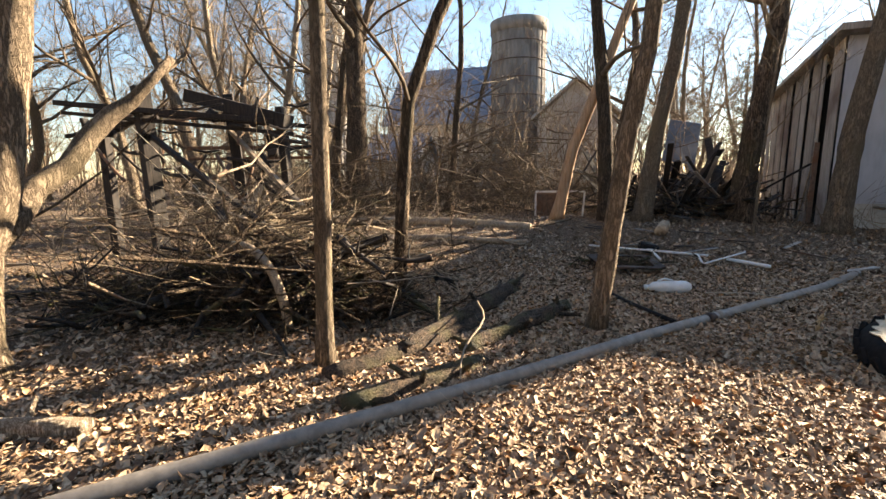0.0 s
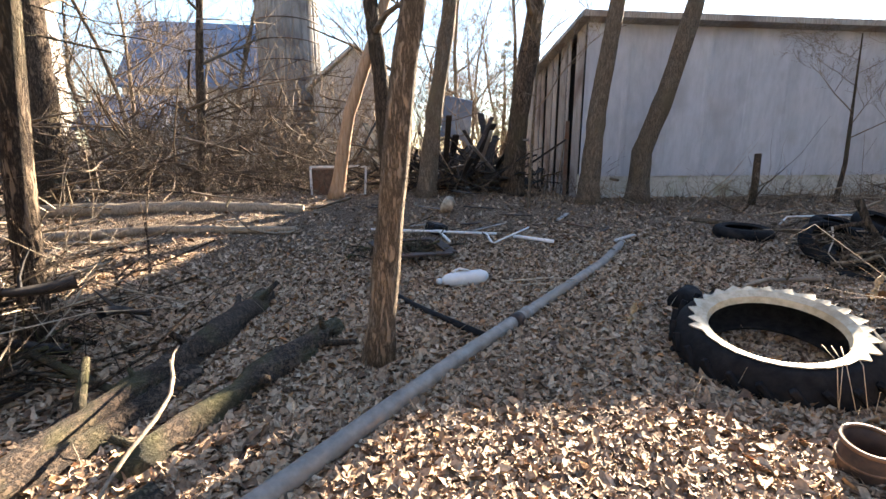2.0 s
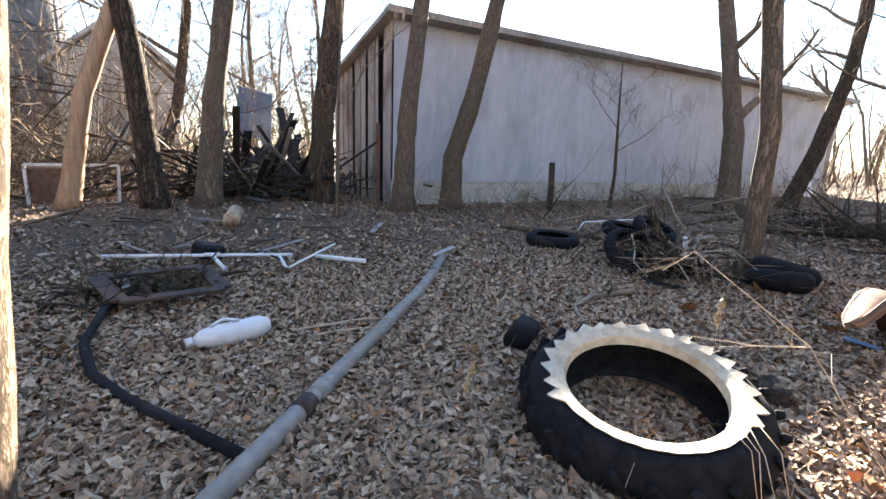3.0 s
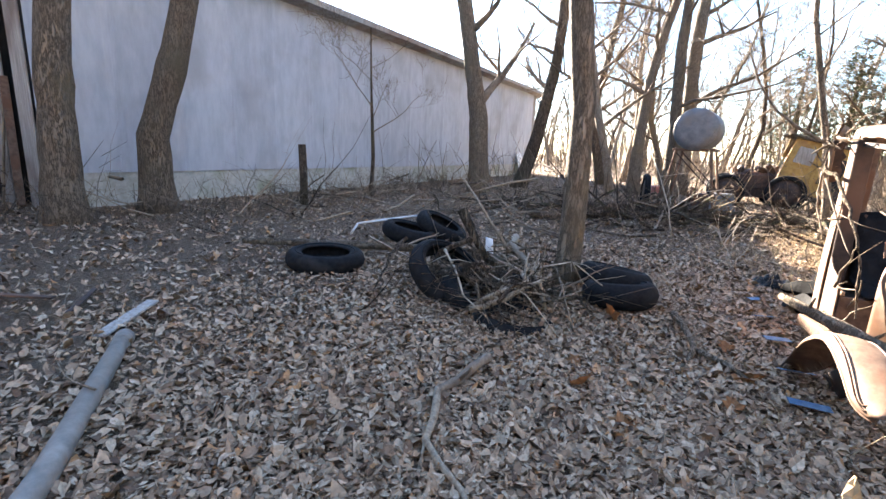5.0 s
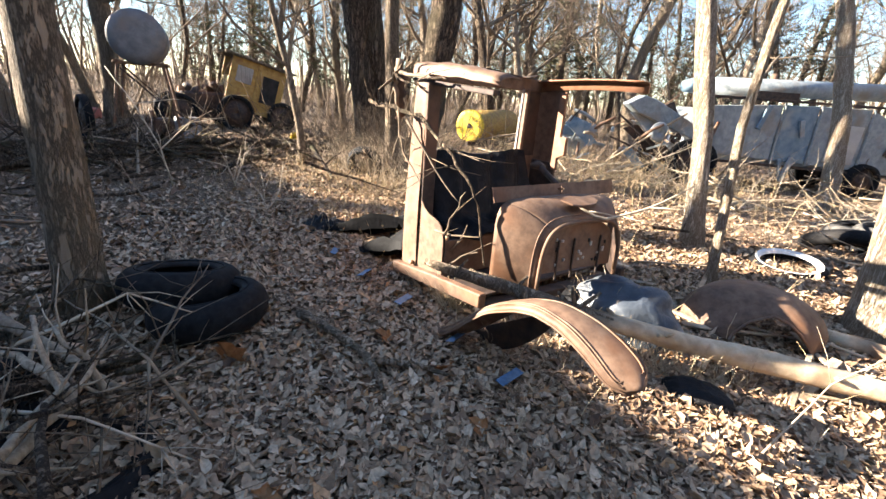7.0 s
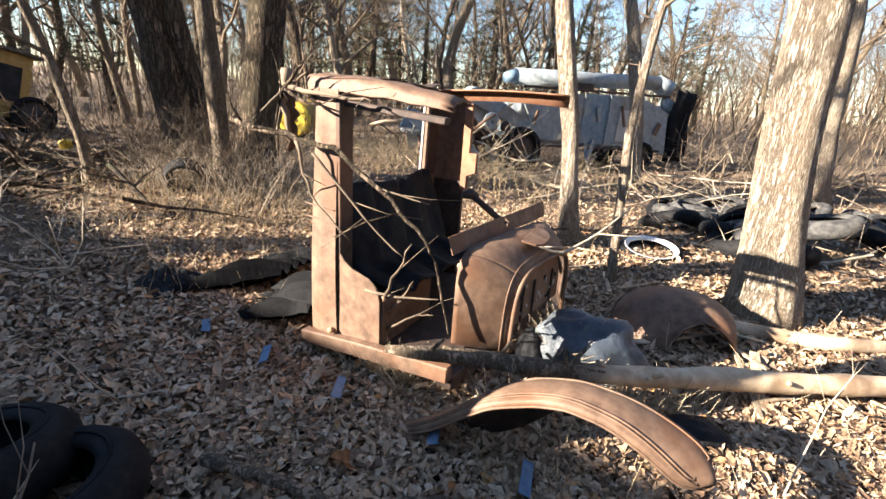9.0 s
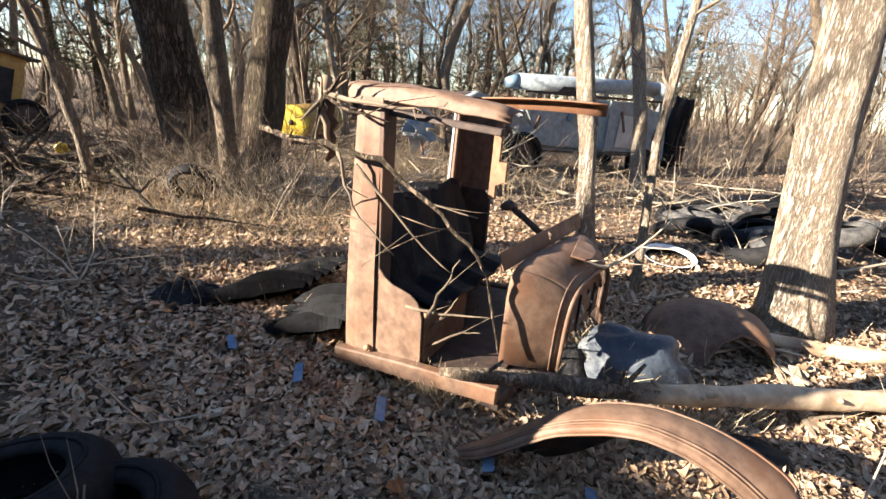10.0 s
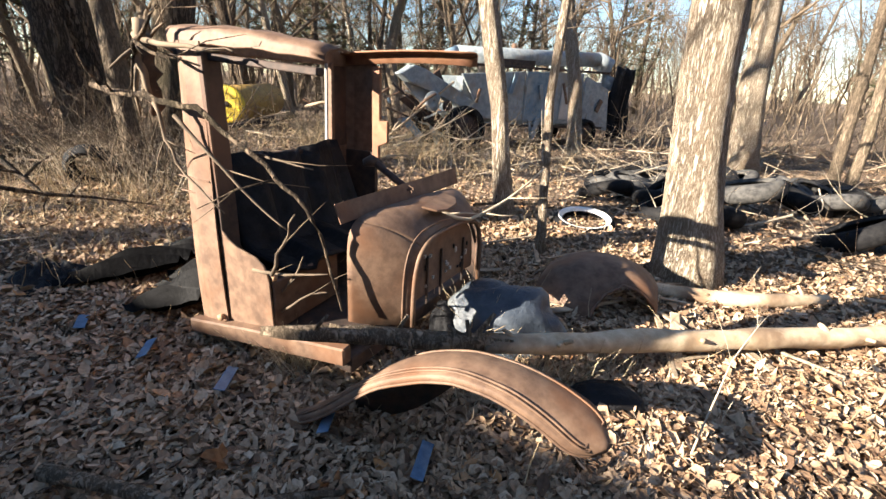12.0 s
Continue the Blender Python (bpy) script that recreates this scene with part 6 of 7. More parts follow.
def pleated_sheet(name, a0, a1, b0, b1, folds, amp, seed, label):
    """Gathered film fanning out from the line a0-a1 to the line b0-b1, in sharp uneven folds."""
    rng = random.Random(seed)
    shift = [rng.uniform(0.6, 1.4) for _ in range(folds * 4 + 1)]
    a0, a1, b0, b1 = (Vector(p) for p in (a0, a1, b0, b1))
    rows = []
    for i in range(19):
        f = i / 18
        row = []
        for j in range(folds * 4 + 1):
            g = j / (folds * 4)
            p = a0.lerp(a1, g).lerp(b0.lerp(b1, g), f * shift[j] ** 0.35)
            ridge = amp * (0.4 + 0.9 * math.sin(math.pi * min(1, f * 1.1))) * shift[j] * (1 if j % 4 == 1 else (-0.2 if j % 4 == 3 else 0.3))
            p.z = max(p.z + ridge - 0.12 * f * (1 - f) + 0.02 * noise.noise((f * 5, g * 9, seed)), gz(p.x, p.y) + 0.012)
            row.append(p)
        rows.append(row)
    return tagged(part(name, sheet_bm(rows, 0.003), M_FILM_GLOSS, None), label, "plastic sheet")


pleated_sheet("plastic_sheet", (8.06, 1.42, 0.2), (8.08, 0.75, 0.22), (8.6, 1.52, 0.04), (8.85, 0.75, 0.05), 7, 0.1, 3, "gathered shiny black plastic film spilling from behind the cab")
pleated_sheet("plastic_sheet", (8.7, 1.05, 0.16), (8.75, 0.4, 0.2), (9.25, 1.5, 0.04), (9.4, 0.6, 0.04), 7, 0.09, 5, "crumpled black plastic film lying on leaves")
heap_sheet("plastic_sheet", 9.5, 1.4, 0.3, 0.25, 0.1, 9, M_BLACKFILM, "scrap of black plastic sheet on leaves", "plastic sheet")


def sack(name, cx, cy, rx, ry, h, seed, material, label, rot=0.0):
    bm = bmesh.new()
    bmesh.ops.create_icosphere(bm, subdivisions=4, radius=1.0)
    for v in bm.verts:
        k = 1 + 0.22 * noise.noise(v.co * 1.6 + Vector((seed, 0, 0))) + 0.1 * noise.noise(v.co * 4 + Vector((0, seed, 0))) + 0.05 * abs(noise.noise(v.co * 9))
        v.co = Vector((v.co.x * rx * k, v.co.y * ry * k, max(v.co.z * k, -0.5) * h))
    bmesh.ops.transform(bm, matrix=pose(cx, cy, gz(cx, cy) + h * 0.45, 0, 0, rot), verts=bm.verts)
    ob = part(name, bm, material, None, smooth=True)
    return tagged(ob, label, "sack")


sack("plastic_sack", 6.55, 0.74, 0.33, 0.2, 0.27, 2, M_BAG, "grey-blue plastic sack strewn with chaff beside the firewall", 22)
brush("straw", 60, lambda rng: (6.64 + rng.gauss(0, 0.05), 0.78 + rng.gauss(0, 0.04)), (0.36, 0.47), 503, "pale chaff lying on the plastic sack", M_STRAW, 0.003, False)
sack("plastic_sack", 6.82, 0.9, 0.09, 0.08, 0.19, 5, M_BLACKFILM, "crumpled black plastic scrap beside the firewall", -30)
sack("plastic_sack", 5.95, 1.0, 0.16, 0.1, 0.07, 7, M_BLACKFILM, "dark blue-black plastic scrap under the log", 10)
strips = [(8.64, 1.7, -35), (8.1, 1.71, -50), (7.56, 1.71, -58), (6.99, 1.71, -68), (6.54, 1.74, -76)]
for k, (x, y, a) in enumerate(strips):
    bm = prism_bm([(-0.105, -0.026), (0.105, -0.023), (0.105, 0.026), (-0.105, 0.023)], lambda u, v, w: Vector((u, v, w + 0.01 * math.sin(u * 18))), 0.004, 0.001)
    bmesh.ops.transform(bm, matrix=pose(x, y, gz(x, y) + 0.06, 14 * (-1) ** k, 12, a), verts=bm.verts)
    tagged(part("blue_strip", bm, M_BLUE), "flat faded blue strip lying on dry leaves", "strip", "blue strips")

# ---- branches caught in the cab ----
def twig_thing(name, stems, material, label, seed, twigs=0, r_end=0.35, category="branch", group=""):
    root = thing(name, stems[0][0][0], label, category, group)
    rng = random.Random(seed)
    for pts, r in stems:
        fine = []
        for a, b in zip(pts[:-1], pts[1:]):
            a, b = Vector(a), Vector(b)
            for i in range(3):
                fine.append(a.lerp(b, i / 3) + Vector((rng.uniform(-1, 1), rng.uniform(-1, 1), rng.uniform(-1, 1))) * min(0.012, r * 0.7))
        fine.append(Vector(pts[-1]))
        radii = [r * (1 - (1 - r_end) * i / (len(fine) - 1)) for i in range(len(fine))]
        part_vf("stem", tube(fine, radii, 7), material, root)
        for k in range(twigs):
            i = rng.randrange(1, len(fine) - 1)
            d = ((fine[i + 1] - fine[i]).normalized() * 0.8 + Vector((rng.uniform(-1, 1), rng.uniform(-1, 1), rng.uniform(-0.6, 1)))).normalized()
            L = rng.uniform(0.12, 0.4)
            m = fine[i] + d * L * 0.5 + Vector((rng.uniform(-0.04, 0.04), rng.uniform(-0.04, 0.04), rng.uniform(-0.04, 0.04)))
            part_vf("twig", tube([fine[i], m, m + d * L * 0.5], [radii[i] * 0.55, radii[i] * 0.4, radii[i] * 0.2], 5), material, root)
    return root


twig_thing("dead_branch", [([(8.7, 1.36, 1.28), (8.25, 1.5, 1.27), (7.95, 1.56, 1.26), (7.73, 1.55, 1.24), (7.55, 1.53, 1.12), (7.35, 1.51, 0.98), (7.22, 1.5, 0.88), (7.15, 1.48, 0.7), (7.08, 1.47, 0.42)], 0.017)], M_BARK_DARK, "crooked dead branch hanging across the cab doorway", 1, 3)
twig_thing("dead_branch", [([(7.95, 1.56, 1.25), (7.9, 1.58, 1.1), (7.82, 1.57, 0.95), (7.62, 1.56, 0.8)], 0.01), ([(7.85, 1.56, 1.2), (7.7, 1.54, 1.05), (7.5, 1.5, 0.85), (7.35, 1.48, 0.75)], 0.009)], M_TWIG, "thin curved twigs hanging in the cab doorway", 2, 2)
twig_thing("dead_branch", [([(8.14, 1.48, 1.52), (7.95, 1.5, 1.48), (7.7, 1.51, 1.46), (7.55, 1.49, 1.46)], 0.015), ([(8.12, 1.46, 1.58), (8.1, 1.49, 1.4), (8.06, 1.5, 1.25)], 0.03), ([(8.2, 1.42, 1.56), (8.08, 1.45, 1.52), (8.0, 1.42, 1.58)], 0.012)], M_TWIG, "dead branch caught on the cab roof corner", 3, 2)
twig_thing("dead_branch", [([(7.45, 1.5, 0.52), (7.38, 1.48, 0.68), (7.32, 1.46, 0.82)], 0.01), ([(7.6, 1.45, 0.5), (7.4, 1.46, 0.52), (7.15, 1.47, 0.58)], 0.01), ([(7.55, 1.4, 0.3), (7.4, 1.38, 0.5), (7.34, 1.4, 0.6)], 0.009), ([(7.5, 1.4, 0.28), (7.3, 1.4, 0.42), (7.2, 1.42, 0.46)], 0.008), ([(7.8, 1.2, 1.0), (7.6, 1.3, 1.02), (7.3, 1.35, 1.0)], 0.009)], M_TWIG, "tangle of grey twigs inside the cab doorway", 4, 1)
brush("straw", 160, lambda rng: (7.42 + rng.gauss(0, 0.09), 1.44 + rng.gauss(0, 0.04)), (0.06, 0.3), 501, "pale straw and chaff caught on the cab sill", M_STRAW, 0.0022, False)
brush("straw", 420, lambda rng: (lambda u: (6.3 + u, 1.02 + 0.85 * u + rng.gauss(0, 0.07)))(rng.gauss(0, 0.26)), (0.05, 0.3), 502, "pale straw and chaff heaped along the fallen log", M_STRAW, 0.0018, False)
twig_thing("twig", [([(6.9, 0.95, 0.78), (6.75, 0.8, 0.72), (6.62, 0.55, 0.8), (6.5, 0.3, 0.95)], 0.012)], M_TWIG_PALE, "pale twig lying over the cowl", 6, 4)

# upright and lying twigs in the clearing
twig_thing("dry_twig", [([(10.25, 1.74, 0.0), (10.27, 1.74, 0.06), (10.34, 1.78, 0.2), (10.45, 1.92, 0.4), (10.49, 1.99, 0.48)], 0.009), ([(10.3, 1.75, 0.12), (10.39, 1.75, 0.44)], 0.006), ([(10.25, 1.74, 0.04), (10.28, 1.6, 0.23), (10.33, 1.52, 0.55)], 0.008), ([(10.26, 1.66, 0.14), (10.2, 1.5, 0.16), (10.03, 1.16, 0.15)], 0.007), ([(10.25, 1.74, 0.05), (10.34, 1.92, 0.08), (10.42, 2.07, 0.16)], 0.007)], M_TWIG_PALE, "pale reddish branching dry twig standing in leaves", 11, 3)
twig_thing("dry_twig", [([(8.35, 2.35, 0.03), (8.25, 2.45, 0.2), (8.2, 2.6, 0.5)], 0.006), ([(8.35, 2.35, 0.05), (8.1, 2.2, 0.12)], 0.006)], M_TWIG_PALE, "thin reddish dry twig on leaves", 12, 1)
twig_thing("dry_twig", [([(11.7, 1.7, 0.02), (11.6, 1.8, 0.3), (11.3, 2.2, 0.45)], 0.01), ([(11.7, 1.7, 0.05), (11.9, 1.5, 0.4), (12.1, 1.3, 0.5)], 0.009), ([(11.75, 1.7, 0.1), (11.7, 1.6, 0.5)], 0.008)], M_TWIG_PALE, "pale branching dry twig standing in leaves", 13, 5)
twig_thing("dry_twig", [([(11.9, 2.4, 0.02), (11.8, 2.5, 0.5), (12.0, 2.7, 1.0), (12.5, 2.9, 1.4)], 0.012), ([(12.0, 2.7, 1.0), (11.7, 2.3, 1.1)], 0.008), ([(11.8, 2.5, 0.5), (12.1, 2.1, 0.8), (12.4, 1.6, 0.85)], 0.009)], M_TWIG_PALE, "pale leafless sapling in front of the tank", 14, 6)
twig_thing("dry_twig", [([(5.15, 3.0, 0.02), (4.95, 2.6, 0.06), (4.6, 2.3, 0.03)], 0.012)], M_TWIG_PALE, "bent stick lying on leaves", 15, 1)
twig_thing("dry_twig", [([(5.6, 1.2, 0.02), (5.5, 0.95, 0.35), (5.35, 0.7, 0.5)], 0.0045)], M_TWIG_PALE, "pale dry stalk standing beside the log", 16, 4)
twig_thing("dry_stick", [([(6.2, 3.4, 0.05), (5.7, 3.5, 0.06), (5.3, 3.35, 0.05), (5.0, 3.0, 0.04)], 0.03)], M_DEAD, "weathered stick half under leaves", 17, 2)
twig_thing("dry_stick", [([(3.0, 3.9, 0.06), (3.4, 3.75, 0.12), (3.7, 3.7, 0.1)], 0.01), ([(3.1, 3.8, 0.04), (3.6, 3.45, 0.16)], 0.008)], M_TWIG_PALE, "thin pale sticks lying over the pipe", 18, 0)
twig_thing("dry_twig", [([(4.55, 1.05, 0.02), (4.4, 1.4, 0.6), (4.1, 1.75, 0.95), (4.05, 1.85, 0.85)], 0.0035), ([(4.4, 1.4, 0.6), (4.15, 1.5, 0.62), (3.9, 1.65, 0.66)], 0.003)], M_TWIG_PALE, "thin leafless shrub stems by the tyre", 19, 4)

def brushpile(name, n, centre, spread, length, radius, seed, label, material, dark=None):
    rng = random.Random(seed)
    out, out2 = ([], []), ([], [])
    for k in range(n):
        c = Vector((centre[0] + rng.gauss(0, spread[0]), centre[1] + rng.gauss(0, spread[1]), 0))
        c.z = gz(c.x, c.y) + abs(rng.gauss(0, spread[2]))
        a = rng.uniform(0, 6.283)
        L = rng.uniform(*length)
        d = Vector((math.cos(a), math.sin(a), rng.uniform(-0.5, 0.6))).normalized()
        r = rng.uniform(*radius)
        sprig(out if rng.random() < 0.6 else out2, rng, c - d * L * 0.5, d, L, r, 1, 0.1, 4)
    for o in (out, out2):
        for v in o[0]:
            v.z = max(v.z, gz(v.x, v.y) + 0.01)
    ob = part_vf(name, out, material)
    tagged(ob, label, "brushwood", kind="stuff")
    ob2 = part_vf(name, out2, dark or M_BARK_DARK)
    return tagged(ob2, label, "brushwood", kind="stuff")


# heap of brushwood over the tyres
brush_heap = random.Random(61)
stems = []
for k in range(46):
    c = Vector((7.45 + brush_heap.gauss(0, 0.4), 3.9 + brush_heap.gauss(0, 0.35), 0.06 + 0.26 * brush_heap.random()))
    a = brush_heap.uniform(0, 6.283)
    L = brush_heap.uniform(0.35, 1.0)
    d = Vector((math.cos(a), math.sin(a), brush_heap.uniform(-0.25, 0.35))) * L
    p0, p2 = c - d * 0.6, c + d * 0.6
    p0.z, p2.z = max(p0.z, 0.03), max(p2.z, 0.03)
    stems.append(([p0, c + Vector((0, 0, 0.06)), p2], brush_heap.uniform(0.004, 0.02)))
twig_thing("brushwood_heap", stems, M_BARK_DARK, "tangled heap of dead branches over old tyres", 62, 2, category="brushwood")
twig_thing("dead_branch", [([(6.95, 3.86, 0.06), (6.81, 3.61, 0.25), (7.07, 3.46, 0.32), (7.3, 3.5, 0.5)], 0.022)], M_DEAD, "forked dead branch propped on the brush heap", 64, 5)
twig_thing("dead_branch", [([(7.6, 4.25, 0.75), (7.62, 4.1, 0.5), (7.69, 4.0, 0.3), (7.9, 3.8, 0.1)], 0.05), ([(7.62, 4.1, 0.5), (7.3, 4.3, 0.4), (7.15, 4.4, 0.1)], 0.03)], M_BARK_DARK, "thick dark limb rising from the brush heap", 65, 5)
twig_thing("dead_branch", [([(7.4, 4.1, 0.25), (7.36, 3.87, 0.27), (7.25, 3.56, 0.22), (7.44, 3.3, 0.13), (7.75, 3.05, 0.05)], 0.05)], M_BARK_DARK, "thick dark limb lying across old tyres", 66, 6)
twig_thing("dead_branch", [([(7.3, 4.25, 0.42), (7.15, 4.1, 0.34), (6.83, 3.86, 0.2), (6.78, 3.6, 0.04)], 0.012), ([(7.5, 3.6, 0.3), (7.6, 3.2, 0.4), (7.65, 2.9, 0.2)], 0.009), ([(7.2, 3.8, 0.3), (6.95, 3.4, 0.25), (6.8, 3.1, 0.03)], 0.008)], M_TWIG_PALE, "pale lichened twigs over the brush heap", 67, 6)
twig_thing("dead_branch", [([(8.9, 4.1, 0.3), (8.3, 3.95, 0.35), (7.7, 3.6, 0.28), (7.2, 3.25, 0.12)], 0.045), ([(8.1, 3.9, 0.3), (8.05, 4.2, 0.7), (8.4, 4.6, 1.0)], 0.02)], M_DEAD, "thick dead branch lying over the brush heap", 63, 3)
tube_t = thing("pale_stub", (8.84, 4.39, 0), "short upright pale plastic stub", "stub")
part_vf("stub", tube([(8.84, 4.39, 0.0), (8.82, 4.4, 0.28)], [0.05, 0.045], 10), M_WHITEWALL, tube_t)
wrod = pvc("bent_rod", (9.05, 6.5, 0.2), (9.9, 5.75, 0.32), 0.015, "thin bent white rod on the brush", [((9.05, 6.5, 0.2), (9.0, 6.6, 0.02), 0.015)])

twig_thing("dead_branch", [([(6.79, 3.78, 0.1), (6.96, 3.54, 0.2), (7.04, 3.42, 0.3), (7.3, 3.3, 0.34)], 0.026), ([(7.04, 3.42, 0.3), (7.39, 3.58, 0.32), (7.65, 3.95, 0.35)], 0.022), ([(7.15, 3.3, 0.1), (7.17, 3.35, 0.3), (7.3, 3.45, 0.44)], 0.02)], M_DEAD, "grey forked branch propped across old tyres", 68, 5)
twig_thing("dead_branch", [([(7.0, 3.05, 0.03), (7.17, 3.18, 0.28), (7.5, 3.3, 0.33), (7.91, 3.44, 0.3)], 0.009), ([(7.17, 3.18, 0.28), (7.5, 3.0, 0.36), (7.79, 2.82, 0.42)], 0.008), ([(7.17, 3.18, 0.28), (7.0, 3.22, 0.12), (6.9, 3.26, 0.03)], 0.007)], M_TWIG, "thin forked twig standing in front of the tyres", 69, 5)
twig_thing("dead_branch", [([(7.26, 3.93, 0.15), (6.79, 3.7, 0.2), (6.63, 3.57, 0.1)], 0.008), ([(6.9, 3.9, 0.03), (6.96, 3.6, 0.3), (7.1, 3.55, 0.45)], 0.007), ([(6.75, 3.4, 0.03), (6.95, 3.35, 0.2), (7.2, 3.1, 0.22)], 0.006)], M_TWIG, "thin grey twigs over the brush heap", 70, 5)
brushpile("brushwood", 24, (7.2, 3.7), (0.28, 0.3, 0.1), (0.4, 1.1), (0.004, 0.016), 85, "tangle of dead branches heaped over old tyres", M_TWIG, M_BARK_DARK)
brushpile("brushwood", 9, (7.3, 3.9), (0.3, 0.3, 0.1), (0.6, 1.2), (0.015, 0.03), 86, "thick dead limbs heaped over old tyres", M_BARK, M_DEAD)

# ---- large fallen leaves ----
def big_leaf(x, y, size, rot, tilt, material, label):
    pts = [(0, -0.5), (0.16, -0.36), (0.42, -0.3), (0.3, -0.08), (0.5, 0.14), (0.26, 0.2), (0.2, 0.44), (0, 0.56), (-0.2, 0.42), (-0.24, 0.2), (-0.5, 0.16), (-0.3, -0.06), (-0.42, -0.28), (-0.16, -0.34)]
    bm = bmesh.new()
    c = bm.verts.new((0, 0, -0.06 * size))
    vs = [bm.verts.new((u * size, v * size, 0.16 * size * abs(u) + 0.1 * size * math.sin(v * 5))) for u, v in pts]
    for i in range(len(vs)):
        bm.faces.new((c, vs[i], vs[(i + 1) % len(vs)]))
    bmesh.ops.solidify(bm, geom=bm.faces[:], thickness=0.002)
    bmesh.ops.transform(bm, matrix=pose(x, y, gz(x, y) + 0.03 + size * 0.12 * abs(math.sin(radians(tilt))), tilt, 8, rot), verts=bm.verts)
    return tagged(part("fallen_leaf", bm, material), label, "leaf", "large fallen leaves")


leaf_rng = random.Random(14)
for x, y in ((7.41, 2.81), (7.71, 1.65), (8.5, 1.45), (6.8, 1.95), (6.35, 2.1), (6.9, 3.2), (6.5, 2.95), (6.2, 2.85), (7.2, 2.05), (5.9, 2.6), (3.95, 3.1), (4.6, 1.2), (3.3, 1.1), (6.75, 2.0), (2.2, 1.0)):
    big_leaf(x, y, leaf_rng.uniform(0.11, 0.19), leaf_rng.uniform(0, 360), leaf_rng.uniform(-25, 45), M_ORANGE_LEAF if leaf_rng.random() < 0.6 else M_TAN_LEAF, "large curled orange-brown leaf lying on the litter")

# ---- old frame and brush near the start ----
# Most bars are coloured near-black to imitate a backlit silhouette.
frame_m = thing("machine_frame", (-4.5, 4.5, 0.0), "ruined timber and steel frame of an old machine, coloured as a near-black silhouette", "frame")
for a, b, w, m in [((-5.45, 4.25, 0.0), (-5.6, 4.3, 3.0), 0.16, M_SHADE_BLACK), ((-4.3, 5.1, 0.0), (-4.45, 5.0, 2.9), 0.14, M_SHADE_BLACK), ((-3.1, 4.7, 0.0), (-3.2, 4.7, 2.6), 0.1, M_SHADE_BLACK), ((-6.9, 4.6, 0.0), (-6.9, 4.6, 2.8), 0.12, M_SHADE_BLACK),
                   ((-7.0, 3.9, 2.75), (-3.2, 4.5, 2.35), 0.07, M_SHADE_BLACK), ((-7.0, 4.0, 2.6), (-2.9, 4.6, 2.15), 0.05, M_SHADE_BLACK), ((-6.8, 4.9, 2.7), (-2.8, 5.0, 2.3), 0.06, M_SHADE_BLACK),
                   ((-4.9, 4.6, 2.85), (-3.0, 4.6, 2.35), 0.17, M_SHADE_BLACK), ((-6.0, 5.6, 2.05), (-3.0, 5.6, 2.0), 0.06, M_RUST), ((-6.2, 5.8, 1.85), (-3.0, 5.7, 1.82), 0.04, M_RUST), ((-7.0, 4.0, 2.2), (-5.4, 4.4, 2.5), 0.05, M_SHADE_BLACK),
                   ((-5.5, 4.3, 2.2), (-2.2, 3.2, 0.6), 0.06, M_SHADE_BLACK), ((-4.4, 4.9, 2.3), (-1.8, 3.0, 1.1), 0.05, M_DEAD), ((-4.2, 4.2, 1.1), (-2.4, 2.6, 0.1), 0.09, M_SHADE_BLACK), ((-3.6, 4.6, 1.4), (-3.0, 3.0, 0.1), 0.07, M_DEAD)]:
    part("bar", beam_bm(a, b, w * 1.5, w * 1.2), m, frame_m)
for k in range(4):
    part_vf("roller", tube([(-6.8 + 0.05 * k, 4.3 + 0.12 * k, 2.3 + 0.1 * k), (-6.3, 4.3 + 0.12 * k, 2.25 + 0.1 * k)], [0.07, 0.07], 10), M_SHADE_BLACK, frame_m)

rod_rng = random.Random(61)
for k in range(34):
    p = Vector((rod_rng.uniform(-6.8, -3.0), rod_rng.uniform(4.0, 5.4), rod_rng.uniform(1.6, 2.75)))
    d = Vector((rod_rng.uniform(-1, 1), rod_rng.uniform(-0.3, 0.3), rod_rng.choice([0.05, -0.3, -1.2]) * rod_rng.random())).normalized() * rod_rng.uniform(0.35, 1.1)
    part_vf("rod", tube([p, p + d * 0.5 + Vector((0, 0, -0.04)), p + d], [rod_rng.uniform(0.014, 0.035)] * 3, 6), M_SHADE_BLACK if k % 4 else M_RUST, frame_m)
for k in range(12):
    m = Matrix.Translation((rod_rng.uniform(-6.9, -3.2), rod_rng.uniform(4.1, 5.0), rod_rng.uniform(1.7, 2.6))) @ Euler((rod_rng.random() * 3, rod_rng.random() * 3, 0)).to_matrix().to_4x4()
    part("bracket", box_bm((rod_rng.uniform(0.1, 0.3), rod_rng.uniform(0.06, 0.16), rod_rng.uniform(0.05, 0.2)), m, 0.015), M_SHADE_BLACK, frame_m)

rim = thing("wheel_rim", (-1.3, 1.7, 0.0), "large old wheel rim half buried under branches", "wheel rim")
rim_pts = [(-1.82 + 0.72 * math.cos(a) * 0.935, 1.86 - 0.72 * math.cos(a) * 0.36, 0.08 + 0.72 * math.sin(a)) for a in np.linspace(-0.1, 2.6, 20)]
part_vf("rim", tube(rim_pts, [0.045] * 20, 10, True, 0.05, random.Random(2)), M_DEAD, rim)
part_vf("spoke", tube([(-1.82, 1.86, 0.15), (-1.35, 1.68, 0.6)], [0.02, 0.02], 6), M_RUST_DARK, rim)
part_vf("spoke", tube([(-1.82, 1.86, 0.15), (-2.1, 1.97, 0.7)], [0.02, 0.02], 6), M_RUST_DARK, rim)


